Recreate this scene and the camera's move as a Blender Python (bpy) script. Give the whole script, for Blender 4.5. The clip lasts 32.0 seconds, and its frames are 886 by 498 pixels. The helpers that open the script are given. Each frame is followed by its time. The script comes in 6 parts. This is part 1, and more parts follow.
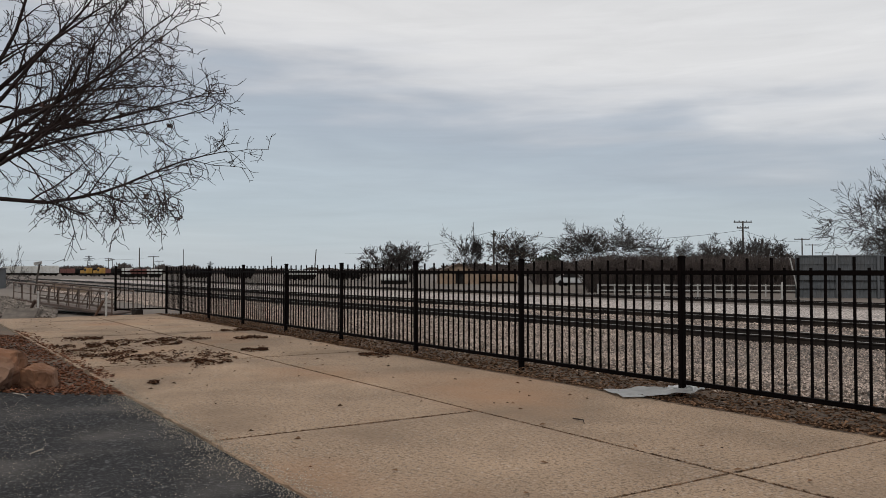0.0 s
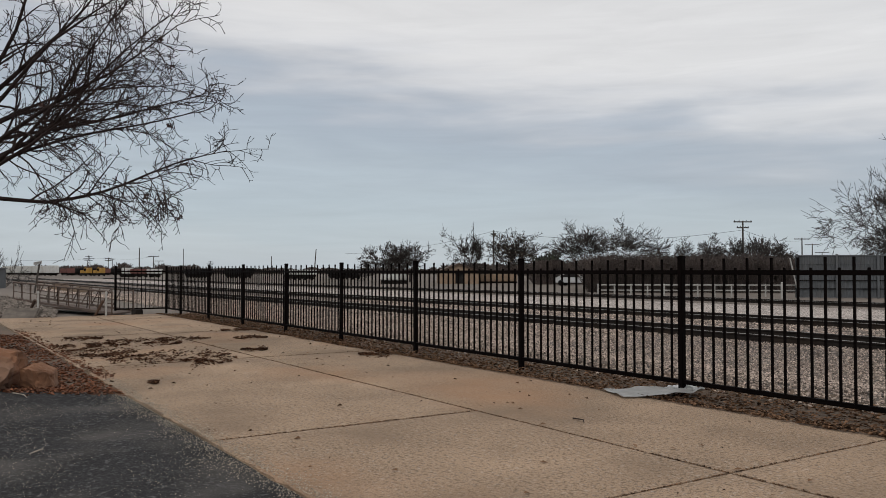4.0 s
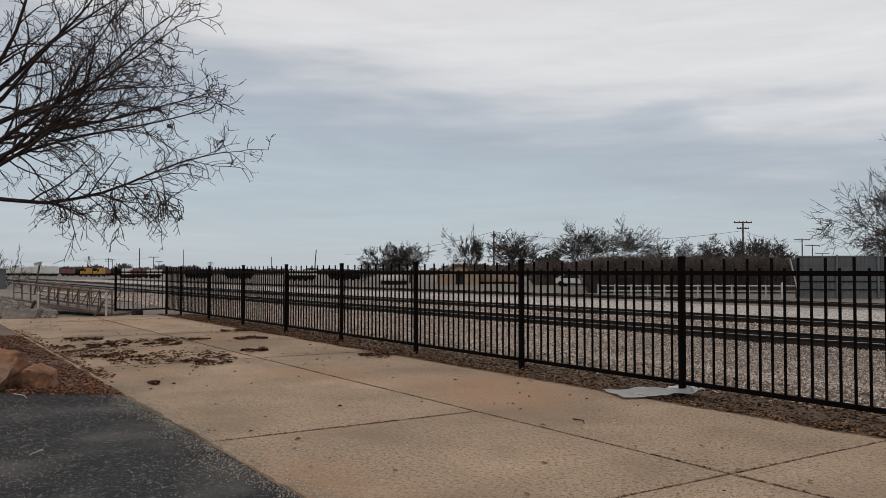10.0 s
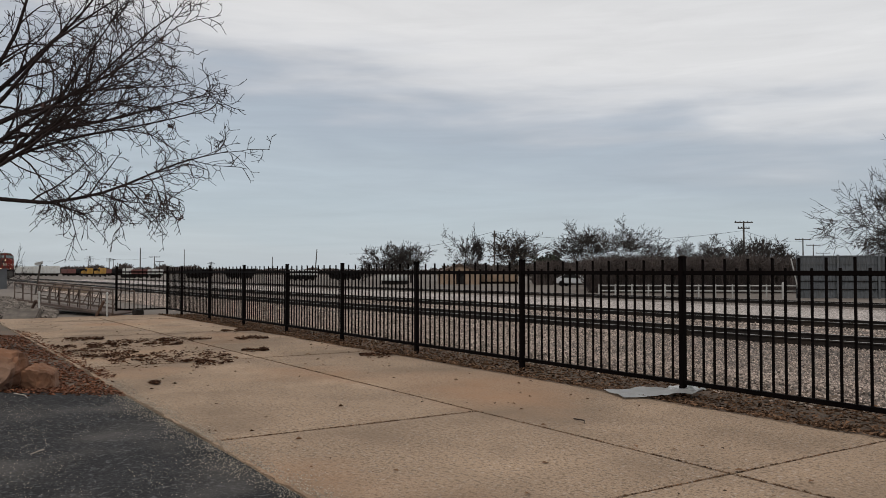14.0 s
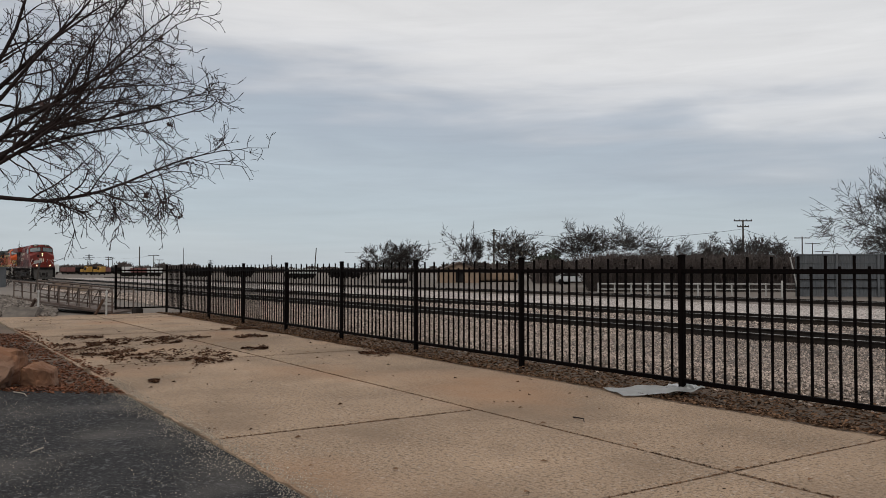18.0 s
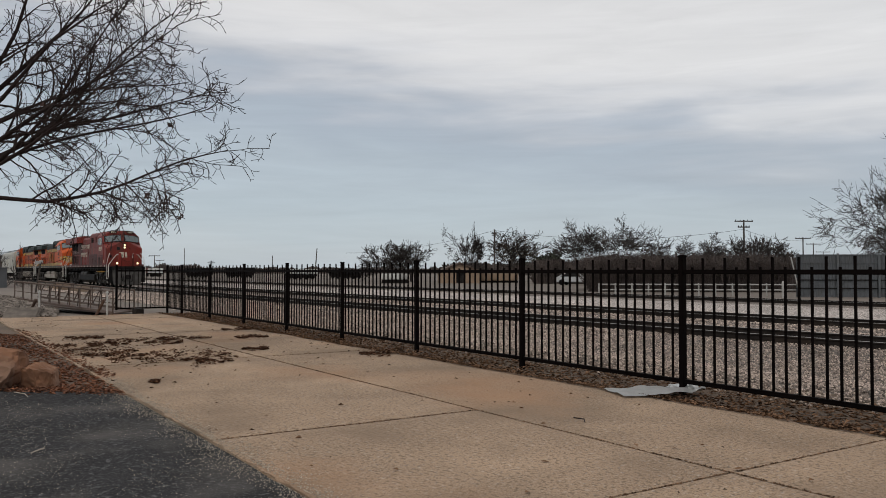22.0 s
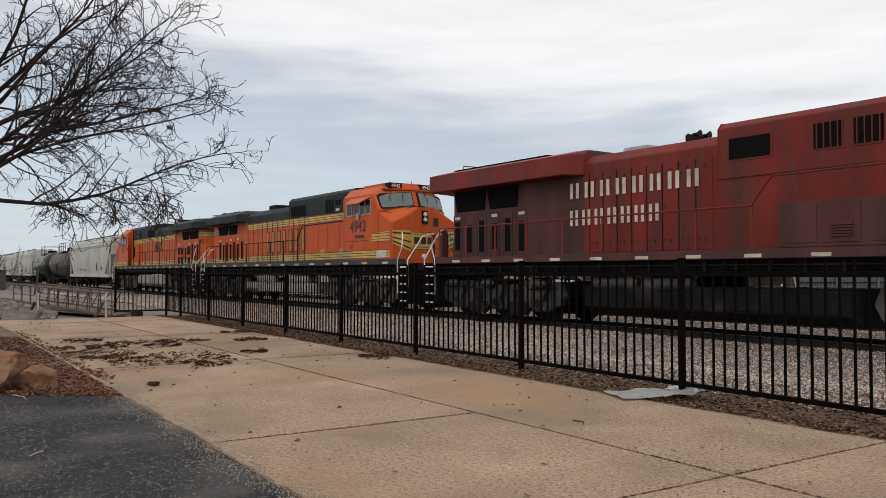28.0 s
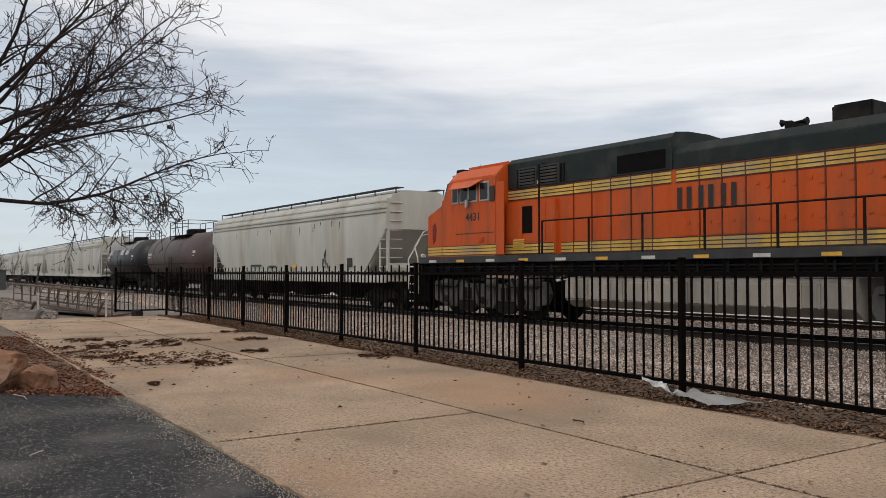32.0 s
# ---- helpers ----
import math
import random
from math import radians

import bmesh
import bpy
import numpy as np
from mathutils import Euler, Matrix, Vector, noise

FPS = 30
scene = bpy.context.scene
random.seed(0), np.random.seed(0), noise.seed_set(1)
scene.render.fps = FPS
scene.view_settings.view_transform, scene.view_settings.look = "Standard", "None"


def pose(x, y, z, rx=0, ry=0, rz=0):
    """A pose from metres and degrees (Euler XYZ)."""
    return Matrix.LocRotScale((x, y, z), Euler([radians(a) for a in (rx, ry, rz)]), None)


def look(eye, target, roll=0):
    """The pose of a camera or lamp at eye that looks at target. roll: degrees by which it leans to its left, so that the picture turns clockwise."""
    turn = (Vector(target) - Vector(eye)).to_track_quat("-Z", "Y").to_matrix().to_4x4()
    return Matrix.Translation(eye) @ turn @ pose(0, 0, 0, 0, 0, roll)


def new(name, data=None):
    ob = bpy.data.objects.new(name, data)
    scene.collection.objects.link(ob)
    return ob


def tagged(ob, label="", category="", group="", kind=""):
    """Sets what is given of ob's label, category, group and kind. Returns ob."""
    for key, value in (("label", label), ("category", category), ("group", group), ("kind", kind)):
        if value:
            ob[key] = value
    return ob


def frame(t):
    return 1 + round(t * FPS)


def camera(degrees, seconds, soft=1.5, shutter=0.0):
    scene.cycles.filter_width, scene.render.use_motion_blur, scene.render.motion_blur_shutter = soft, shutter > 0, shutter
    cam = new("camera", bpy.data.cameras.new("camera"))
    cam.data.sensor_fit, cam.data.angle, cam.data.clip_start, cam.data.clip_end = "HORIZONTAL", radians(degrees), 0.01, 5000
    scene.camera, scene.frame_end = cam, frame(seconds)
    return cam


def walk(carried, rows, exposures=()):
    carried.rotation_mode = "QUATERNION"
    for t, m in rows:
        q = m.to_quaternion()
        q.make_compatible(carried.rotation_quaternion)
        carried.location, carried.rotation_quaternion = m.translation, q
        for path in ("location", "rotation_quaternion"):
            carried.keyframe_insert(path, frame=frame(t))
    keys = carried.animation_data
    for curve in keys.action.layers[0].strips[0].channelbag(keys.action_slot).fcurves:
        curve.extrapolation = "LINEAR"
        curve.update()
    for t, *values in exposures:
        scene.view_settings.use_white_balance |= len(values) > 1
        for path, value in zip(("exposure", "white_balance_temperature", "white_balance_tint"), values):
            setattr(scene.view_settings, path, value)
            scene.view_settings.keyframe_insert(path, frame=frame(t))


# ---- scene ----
LENS = 57.0
EYE_H = 1.17
AXIS = 33.27          # degrees from the line of the fence to the camera's axis
cam = camera(LENS, 32.0, soft=0.55)
PX = 0.0397           # degrees of sway per unit below

# sway of the hand-held camera: seconds, sideways, up
SWAY = """0 -0.1 -0.8;0.5 0 -3.4;1 -0.1 -1.7;1.5 0.2 -3;2 0.1 -3;2.5 -0.1 -3.3;3 0.6 -1.7;3.5 -0.1 -1.5;5.5 -0.1 -0.3;6 -0.1 -0.2;
6.5 -0.1 0.5;7 0 -1.5;7.5 -0.1 0.2;8 -0.1 -0.8;8.5 -0.2 1.2;9 -0.1 -0.2;9.5 -0.1 -0.2;10 0 0;10.5 0.8 -0.8;11 1 -0.3;11.5 1 -1.2;12 1 -0.3;
12.5 1 0.3;13 0 -0.2;13.5 1.2 2.3;14 1.2 -0.3;14.5 0.3 1.6;16.5 1.2 -1.5;17 -0.1 0;17.5 0.2 -1.6;18 0.1 -3.1;18.5 -0.3 -2.3;19 0.2 -7.6;
19.5 1.1 -4.7;20 1.5 -4.7;20.5 1.3 -7.9;21 1.2 -3.4;21.5 1.4 -4.3;22 1.3 -2.3;22.5 0.1 0.3;23 3.1 -2.3;23.5 1.4 -4.6;24 1.2 -4.5;
24.5 -0.2 -0.3;26.5 -1.7 2.3;27 0.2 -0.2;27.5 0.2 0.8;28 -0.3 2.2;28.5 -0.1 1.2;29 -0.1 2.8;29.5 -0.1 1.2;30 -0.1 1.2;30.5 0 2.8;
31 0.8 1.2;31.5 0.1 2.6;32 0 1.6"""
walk(cam, [(float(t), pose(0, 0, EYE_H, 90 + 1.59 + float(v) * PX, 0, 90 - AXIS + float(u) * PX))
           for t, u, v in (r.split() for r in SWAY.replace("\n", "").split(";"))],
     exposures=((0, 0.0), (24.5, 0.0), (26.5, 0.34), (32, 0.34)))

CA, SA = math.cos(radians(AXIS)), math.sin(radians(AXIS))


def V(right, ahead, z=0.0):
    """A place from its distance to the right of and ahead of the standing point."""
    return Vector((-ahead * CA + right * SA, ahead * SA + right * CA, z))


# ---- light ----
SUN_EL, SUN_AZ = 46.0, -50.0
world = bpy.data.worlds.new("overcast")
scene.world = world
world.use_nodes = True
wn, wl = world.node_tree.nodes, world.node_tree.links
wn.clear()


def wnode(kind, **inputs):
    n = wn.new(kind)
    for k, v in inputs.items():
        n.inputs[k].default_value = v
    return n


w_out, w_bg = wn.new("ShaderNodeOutputWorld"), wn.new("ShaderNodeBackground")
w_co, w_sep = wn.new("ShaderNodeTexCoord"), wn.new("ShaderNodeSeparateXYZ")
w_turn = wn.new("ShaderNodeMapping")
w_turn.inputs["Rotation"].default_value = (0, 0, radians(AXIS - 90))
wl.new(w_co.outputs["Generated"], w_turn.inputs[0])
wl.new(w_turn.outputs[0], w_sep.inputs[0])


def wmath(op, a, b):
    n = wn.new("ShaderNodeMath")
    n.operation = op
    for i, v in enumerate((a, b)):
        if isinstance(v, (int, float)):
            n.inputs[i].default_value = v
        else:
            wl.new(v, n.inputs[i])
    return n.outputs[0]


def cloud(scale, flat, detail, rough, at, warp=0.0, tilt=0.0):
    """Layered cloud: noise drawn out along the horizon, as a value about zero."""
    m = wn.new("ShaderNodeMapping")
    m.inputs["Scale"].default_value, m.inputs["Location"].default_value = (1.0, 1.0, flat), at
    m.inputs["Rotation"].default_value = (0, radians(tilt), 0)
    wl.new(w_turn.outputs[0], m.inputs[0])
    n = wnode("ShaderNodeTexNoise", Scale=scale, Detail=detail, Roughness=rough, Distortion=warp)
    wl.new(m.outputs[0], n.inputs["Vector"])
    return wmath("SUBTRACT", n.outputs["Fac"], 0.5)


# height in the sky, bent by the cloud layers; the bright sheet hangs lower towards +x
w_tilt = wmath("MULTIPLY", w_sep.outputs["X"], 0.115)
w_bend = wmath("ADD", wmath("MULTIPLY", cloud(2.4, 5.0, 4.0, 0.5, (0.35, 0.2, 0.1)), 0.13),
               wmath("MULTIPLY", cloud(4.5, 6.0, 4.0, 0.5, (1.7, 0.6, 0.4), 0.3, -5.0), 0.14))
w_ramp = wn.new("ShaderNodeValToRGB")
wl.new(wmath("ADD", wmath("ADD", w_sep.outputs["Z"], w_bend), w_tilt), w_ramp.inputs[0])
SKY = ((0.0, (0.44, 0.485, 0.525)), (0.05, (0.395, 0.455, 0.505)), (0.10, (0.415, 0.462, 0.505)), (0.15, (0.345, 0.392, 0.447)), (0.19, (0.41, 0.435, 0.475)),
       (0.23, (0.60, 0.598, 0.605)), (0.285, (0.72, 0.705, 0.69)), (0.37, (0.625, 0.62, 0.615)), (0.55, (0.68, 0.665, 0.65)))
ramp = w_ramp.color_ramp
ramp.interpolation = "B_SPLINE"
for i, (p, c) in enumerate(SKY):
    e = ramp.elements[i] if i < 2 else ramp.elements.new(p)
    e.position, e.color = p, (*c, 1)
# fine streaks of thicker and thinner cloud
w_streak = wmath("ADD", wmath("MULTIPLY", cloud(5.0, 10.0, 6.0, 0.6, (0.2, 2.2, 0.7), 0.6, 4.0), 0.3), 1.02)
w_cloud = wn.new("ShaderNodeMix")
w_cloud.data_type, w_cloud.blend_type = "RGBA", "MULTIPLY"
w_cloud.inputs["Factor"].default_value = 1.0
wl.new(w_ramp.outputs[0], w_cloud.inputs["A"])
wl.new(w_streak, w_cloud.inputs["B"])
w_sky = wn.new("ShaderNodeTexSky")
w_sky.sky_type, w_sky.sun_disc = "NISHITA", False
w_sky.sun_elevation, w_sky.sun_rotation = radians(SUN_EL), radians(90 - SUN_AZ)
w_add = wn.new("ShaderNodeMix")
w_add.data_type, w_add.blend_type = "RGBA", "ADD"
w_add.inputs["Factor"].default_value = 0.012
wl.new(w_cloud.outputs["Result"], w_add.inputs["A"])
wl.new(w_sky.outputs[0], w_add.inputs["B"])
wl.new(w_add.outputs["Result"], w_bg.inputs["Color"])
w_bg.inputs["Strength"].default_value = 1.0
wl.new(w_bg.outputs[0], w_out.inputs[0])
sun = new("sun", bpy.data.lights.new("sun", "SUN"))
sun.data.energy, sun.data.angle, sun.data.color = 0.75, radians(25), (1.0, 0.95, 0.88)
sun.matrix_world = look((math.cos(radians(SUN_AZ)) * math.cos(radians(SUN_EL)) * 50, math.sin(radians(SUN_AZ)) * math.cos(radians(SUN_EL)) * 50,
                         math.sin(radians(SUN_EL)) * 50), (0, 0, 0))

# ---- materials ----
MATS = {}


def mat(name, base, rough=0.7, metal=0.0, vary=0.25, scale=6.0, fine=60.0, bump=0.15, dirt=None, dirt_amt=0.35, dirt_scale=1.2, spread=0.0, island=0.0,
        stretch=(1, 1, 1), emit=0.0, space="Object", cell=0.0, gloss=0.5, speck=None, stain=None):
    """A surface with grain and stains at two scales; spread varies it from object to object, island from piece to piece in one mesh."""
    if name in MATS:
        return MATS[name]
    m = bpy.data.materials.new(name)
    m.use_nodes = True
    nt = m.node_tree
    N, L = nt.nodes, nt.links
    b = N["Principled BSDF"]
    b.inputs["Roughness"].default_value, b.inputs["Metallic"].default_value = rough, metal
    b.inputs["Specular IOR Level"].default_value = gloss
    co = N.new("ShaderNodeTexCoord")
    mp = N.new("ShaderNodeMapping")
    mp.inputs["Scale"].default_value = stretch
    L.new(co.outputs[space], mp.inputs[0])

    def tex(s, detail=6.0):
        n = N.new("ShaderNodeTexNoise")
        n.inputs["Scale"].default_value, n.inputs["Detail"].default_value = s, detail
        L.new(mp.outputs[0], n.inputs["Vector"])
        return n.outputs["Fac"]

    def mix(kind, fac, a, c):
        n = N.new("ShaderNodeMix")
        n.data_type, n.blend_type = "RGBA", kind
        for sock, v in (("Factor", fac), ("A", a), ("B", c)):
            if isinstance(v, (int, float)):
                n.inputs[sock].default_value = v
            elif isinstance(v, tuple):
                n.inputs[sock].default_value = (*v, 1)
            else:
                L.new(v, n.inputs[sock])
        return n.outputs["Result"]

    def ramp(fac, a, c):
        n = N.new("ShaderNodeMapRange")
        n.inputs["From Min"].default_value, n.inputs["From Max"].default_value = a, c
        L.new(fac, n.inputs["Value"])
        return n.outputs[0]

    lo, hi = tuple(v * (1 - vary) for v in base), tuple(min(1, v * (1 + vary)) for v in base)
    col = mix("MIX", ramp(tex(scale), 0.3, 0.7), lo, hi)
    col = mix("MULTIPLY", ramp(tex(fine, 3.0), 0.35, 0.75), col, (1 - vary * 0.6,) * 3)
    if speck:
        for k in (1.0, 2.7):
            col = mix("MULTIPLY", ramp(tex(speck[0] * k, 2.0), 0.53, 0.64), col, (1 - speck[1],) * 3)
            col = mix("SCREEN", ramp(tex(speck[0] * 0.8 * k, 2.0), 0.58, 0.7), col, (speck[1] * 0.3,) * 3)
    if dirt:
        col = mix("MIX", ramp(tex(dirt_scale), 0.62 - dirt_amt * 0.3, 0.9 - dirt_amt * 0.3), col, dirt)
    if stain:
        col = mix("MIX", ramp(tex(stain[1], 4.0), stain[2], stain[2] + 0.22), col, stain[0])
    if cell:
        v = N.new("ShaderNodeTexVoronoi")
        v.inputs["Scale"].default_value = cell
        L.new(mp.outputs[0], v.inputs["Vector"])
        hs = N.new("ShaderNodeSeparateColor")
        L.new(v.outputs["Color"], hs.inputs[0])
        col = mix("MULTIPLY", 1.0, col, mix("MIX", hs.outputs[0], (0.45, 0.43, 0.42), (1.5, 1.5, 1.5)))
        # shade of the gaps between stones, painted in towards the cell edges
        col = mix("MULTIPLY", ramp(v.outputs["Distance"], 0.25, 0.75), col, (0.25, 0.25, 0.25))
    if spread or island:
        info = N.new("ShaderNodeObjectInfo") if spread else N.new("ShaderNodeNewGeometry")
        r = info.outputs["Random"] if spread else info.outputs["Random Per Island"]
        k = spread or island
        col = mix("MULTIPLY", 1.0, col, mix("MIX", r, (1 - k,) * 3, (1 + k,) * 3))
    L.new(col, b.inputs["Base Color"])
    if bump:
        bp = N.new("ShaderNodeBump")
        bp.inputs["Strength"].default_value, bp.inputs["Distance"].default_value = bump, 0.02
        L.new(v.outputs["Distance"] if cell else tex(fine * 0.7), bp.inputs["Height"])
        L.new(bp.outputs[0], b.inputs["Normal"])
    if emit:
        b.inputs["Emission Color"].default_value, b.inputs["Emission Strength"].default_value = (*base, 1), emit
    MATS[name] = m
    return m


def glass(name, tint=(0.05, 0.06, 0.07), rough=0.08):
    m = mat(name, tint, rough, 0.0, vary=0.1, bump=0)
    m.node_tree.nodes["Principled BSDF"].inputs["Specular IOR Level"].default_value = 0.8
    return m


CONCRETE = mat("concrete", (0.39, 0.276, 0.186), 0.92, vary=0.2, scale=1.1, fine=130, bump=0.5, dirt=(0.215, 0.155, 0.108), dirt_amt=0.5, dirt_scale=0.8, spread=0.06, gloss=0.2, speck=(38, 0.46), stain=((0.37, 0.215, 0.125), 0.36, 0.54))
ASPHALT = mat("asphalt", (0.031, 0.030, 0.031), 0.92, gloss=0.12, speck=(40, 0.28), vary=0.35, scale=1.4, fine=70, bump=0.5, dirt=(0.105, 0.097, 0.09), dirt_amt=0.42, dirt_scale=1.1)
BALLAST = mat("ballast_bed", (0.25, 0.205, 0.175), 0.95, vary=0.3, scale=0.5, fine=30, bump=1.0, dirt=(0.25, 0.185, 0.14), dirt_amt=0.4, dirt_scale=0.25, cell=16)
STONE = mat("ballast_stone", (0.37, 0.3, 0.255), 0.9, vary=0.25, scale=9, fine=80, bump=0.2, island=0.8, gloss=0.2)
SOIL = mat("dry_soil", (0.115, 0.076, 0.05), 0.97, vary=0.3, scale=0.7, fine=14, bump=0.6, dirt=(0.11, 0.085, 0.06), dirt_amt=0.5, dirt_scale=0.3)
GROUND = mat("far_ground", (0.15, 0.124, 0.104), 0.97, vary=0.25, scale=0.05, fine=3, bump=0.3, dirt=(0.13, 0.108, 0.085), dirt_amt=0.45, dirt_scale=0.03)
GRAVEL = mat("pale_gravel", (0.6, 0.53, 0.485), 0.95, vary=0.2, scale=0.4, fine=20, bump=0.4, dirt=(0.36, 0.31, 0.28), dirt_amt=0.4, dirt_scale=0.2, cell=12)
FENCE = mat("dark_bronze_paint", (0.004, 0.0026, 0.0024), 0.65, 0.0, vary=0.3, scale=3, fine=40, bump=0.05, dirt=(0.009, 0.0065, 0.0055), dirt_amt=0.2, gloss=0.04)
RUST = mat("rusty_steel", (0.085, 0.05, 0.035), 0.85, 0.2, vary=0.4, scale=4, fine=40, bump=0.3, dirt=(0.16, 0.1, 0.07), dirt_amt=0.4)
# near-black base colour: includes the shadow along the rail's side
RAILSIDE = mat("dark_rail_web", (0.018, 0.014, 0.012), 0.8, 0.0, vary=0.4, scale=4, fine=40, bump=0.2, dirt=(0.04, 0.028, 0.02), dirt_amt=0.35, gloss=0.2)
RAILTOP = mat("worn_rail_head", (0.3, 0.285, 0.27), 0.42, 0.8, vary=0.1, bump=0.02)
TIE = mat("creosoted_wood", (0.07, 0.055, 0.045), 0.95, vary=0.35, scale=3, fine=30, bump=0.6, spread=0.3)
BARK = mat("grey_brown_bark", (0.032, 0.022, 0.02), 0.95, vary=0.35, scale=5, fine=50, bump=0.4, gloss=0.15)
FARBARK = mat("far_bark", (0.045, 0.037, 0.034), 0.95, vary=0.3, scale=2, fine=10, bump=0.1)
LEAF = mat("dead_leaf", (0.17, 0.066, 0.032), 0.9, vary=0.35, scale=6, fine=30, bump=0.1, island=0.6)
ROCK = mat("red_sandstone", (0.22, 0.105, 0.056), 0.9, vary=0.45, scale=4, fine=16, bump=1.0, dirt=(0.17, 0.12, 0.09), dirt_amt=0.4)

# ---- mesh helpers ----
class Shape:
    """Gathers solids into one mesh."""

    def __init__(self):
        self.v, self.f = [], []

    def add(self, verts, faces):
        o = len(self.v)
        self.v.extend(tuple(p) for p in verts)
        self.f.extend([tuple(o + i for i in q) for q in faces])
        return self

    def box(self, x0, x1, y0, y1, z0, z1, m=None):
        vs = [Vector((x, y, z)) for x in (x0, x1) for y in (y0, y1) for z in (z0, z1)]
        if m is not None:
            vs = [m @ p for p in vs]
        return self.add(vs, [(0, 1, 3, 2), (4, 6, 7, 5), (0, 4, 5, 1), (2, 3, 7, 6), (0, 2, 6, 4), (1, 5, 7, 3)])

    def prism(self, pts, a, b, axis="y"):
        """A closed outline drawn out from a to b along an axis. Outline pairs: (x, z) for y, (y, z) for x, (x, y) for z."""
        put = {"y": lambda p, s: (p[0], s, p[1]), "x": lambda p, s: (s, p[0], p[1]), "z": lambda p, s: (p[0], p[1], s)}[axis]
        n = len(pts)
        vs = [put(p, a) for p in pts] + [put(p, b) for p in pts]
        fs = [tuple(range(n)), tuple(range(2 * n - 1, n - 1, -1))] + [(i, n + i, n + (i + 1) % n, (i + 1) % n) for i in range(n)]
        return self.add(vs, fs)

    def tube(self, pts, r, n=6, r1=None):
        """A round bar along a line of places."""
        pts = [Vector(p) for p in pts]
        r1 = r if r1 is None else r1
        k, vs, fs = len(pts), [], []
        for i, p in enumerate(pts):
            d = (pts[min(i + 1, k - 1)] - pts[max(i - 1, 0)]).normalized()
            u = d.orthogonal().normalized() if i == 0 else (u - d * u.dot(d)).normalized()
            w, rr = d.cross(u), r + (r1 - r) * i / max(1, k - 1)
            vs += [p + (u * math.cos(2 * math.pi * j / n) + w * math.sin(2 * math.pi * j / n)) * rr for j in range(n)]
        for i in range(k - 1):
            fs += [(i * n + j, i * n + (j + 1) % n, (i + 1) * n + (j + 1) % n, (i + 1) * n + j) for j in range(n)]
        fs += [tuple(range(n - 1, -1, -1)), tuple((k - 1) * n + j for j in range(n))]
        return self.add(vs, fs)

    def bar(self, p, q, w, h=None):
        """A square bar from p to q."""
        return self.tube([p, q], (w if h is None else max(w, h)) * 0.7071, 4)

    def lathe(self, prof, c, axis="x", n=20):
        """(along, radius) pairs turned round an axis through c."""
        vs, fs, k = [], [], len(prof)
        for a, r in prof:
            for j in range(n):
                t = 2 * math.pi * j / n
                o = {"x": (a, r * math.cos(t), r * math.sin(t)), "y": (r * math.cos(t), a, r * math.sin(t)), "z": (r * math.cos(t), r * math.sin(t), a)}[axis]
                vs.append((c[0] + o[0], c[1] + o[1], c[2] + o[2]))
        for i in range(k - 1):
            fs += [(i * n + j, i * n + (j + 1) % n, (i + 1) * n + (j + 1) % n, (i + 1) * n + j) for j in range(n)]
        fs += [tuple(range(n)), tuple((k - 1) * n + j for j in range(n))]
        return self.add(vs, fs)

    def mesh(self, name, smooth=False, bevel=0.0):
        me = bpy.data.meshes.new(name)
        me.from_pydata(self.v, [], self.f)
        bm = bmesh.new()
        bm.from_mesh(me)
        if bevel:
            bmesh.ops.bevel(bm, geom=[e for e in bm.edges if len(e.link_faces) == 2 and e.calc_face_angle(0) > 0.5], offset=bevel, segments=2, affect="EDGES", clamp_overlap=True)
        bmesh.ops.recalc_face_normals(bm, faces=bm.faces)
        if smooth:
            for f in bm.faces:
                f.smooth = True
            for e in bm.edges:
                e.smooth = len(e.link_faces) == 2 and e.calc_face_angle(0) < 0.7
        bm.to_mesh(me)
        bm.free()
        return me


def part(name, shape, material, parent=None, label="", smooth=False, bevel=0.0):
    """One mesh object, under a thing or a part."""
    me = shape if isinstance(shape, bpy.types.Mesh) else shape.mesh(name, smooth, bevel)
    if material is not None and not me.materials:
        me.materials.append(material)
    ob = new(name, me)
    if parent is not None:
        ob.parent = parent
    return tagged(ob, label)


def thing(name, label, category, group="", kind="", m=None):
    """An empty base that carries the parts of a thing."""
    ob = new(name)
    ob.empty_display_size = 0.3
    if m is not None:
        ob.matrix_basis = m
    return tagged(ob, label, category, group, kind)


def writing(text, size, material, parent, m, name="lettering", label="", depth=0.004, bold=0.0, spread=1.0):
    """Raised characters in the built-in font, standing at the pose m (x along the line, y up)."""
    cu = bpy.data.curves.new(name, "FONT")
    cu.body, cu.size, cu.extrude, cu.offset, cu.resolution_u = text, size, depth, bold, 3
    cu.space_character = spread
    cu.align_x, cu.align_y = "CENTER", "CENTER"
    tmp = new("tmp", cu)
    me = bpy.data.meshes.new_from_object(tmp.evaluated_get(bpy.context.evaluated_depsgraph_get()))
    bpy.data.objects.remove(tmp)
    bpy.data.curves.remove(cu)
    me.materials.clear()
    me.materials.append(material)
    ob = new(name, me)
    ob.parent, ob.matrix_basis = parent, m
    return tagged(ob, label)

# ---- the line of the tracks: a slight curve, then straight past the platform ----
TRACK_Y, RAIL_Z = 17.22, -0.26


def track_y(x, off=0.0):
    """Across the place: the centre of the main track at x along it, moved aside by off."""
    s0, s1, a, b = 0.0366, 0.0044, -20.4, -60.4
    y = TRACK_Y + off
    if x >= a:
        return y + s0 * x
    u = min(a - x, a - b)
    y += s0 * a - s0 * u + (s0 - s1) * u * u / (2 * (a - b))
    return y - s1 * max(0.0, b - x)


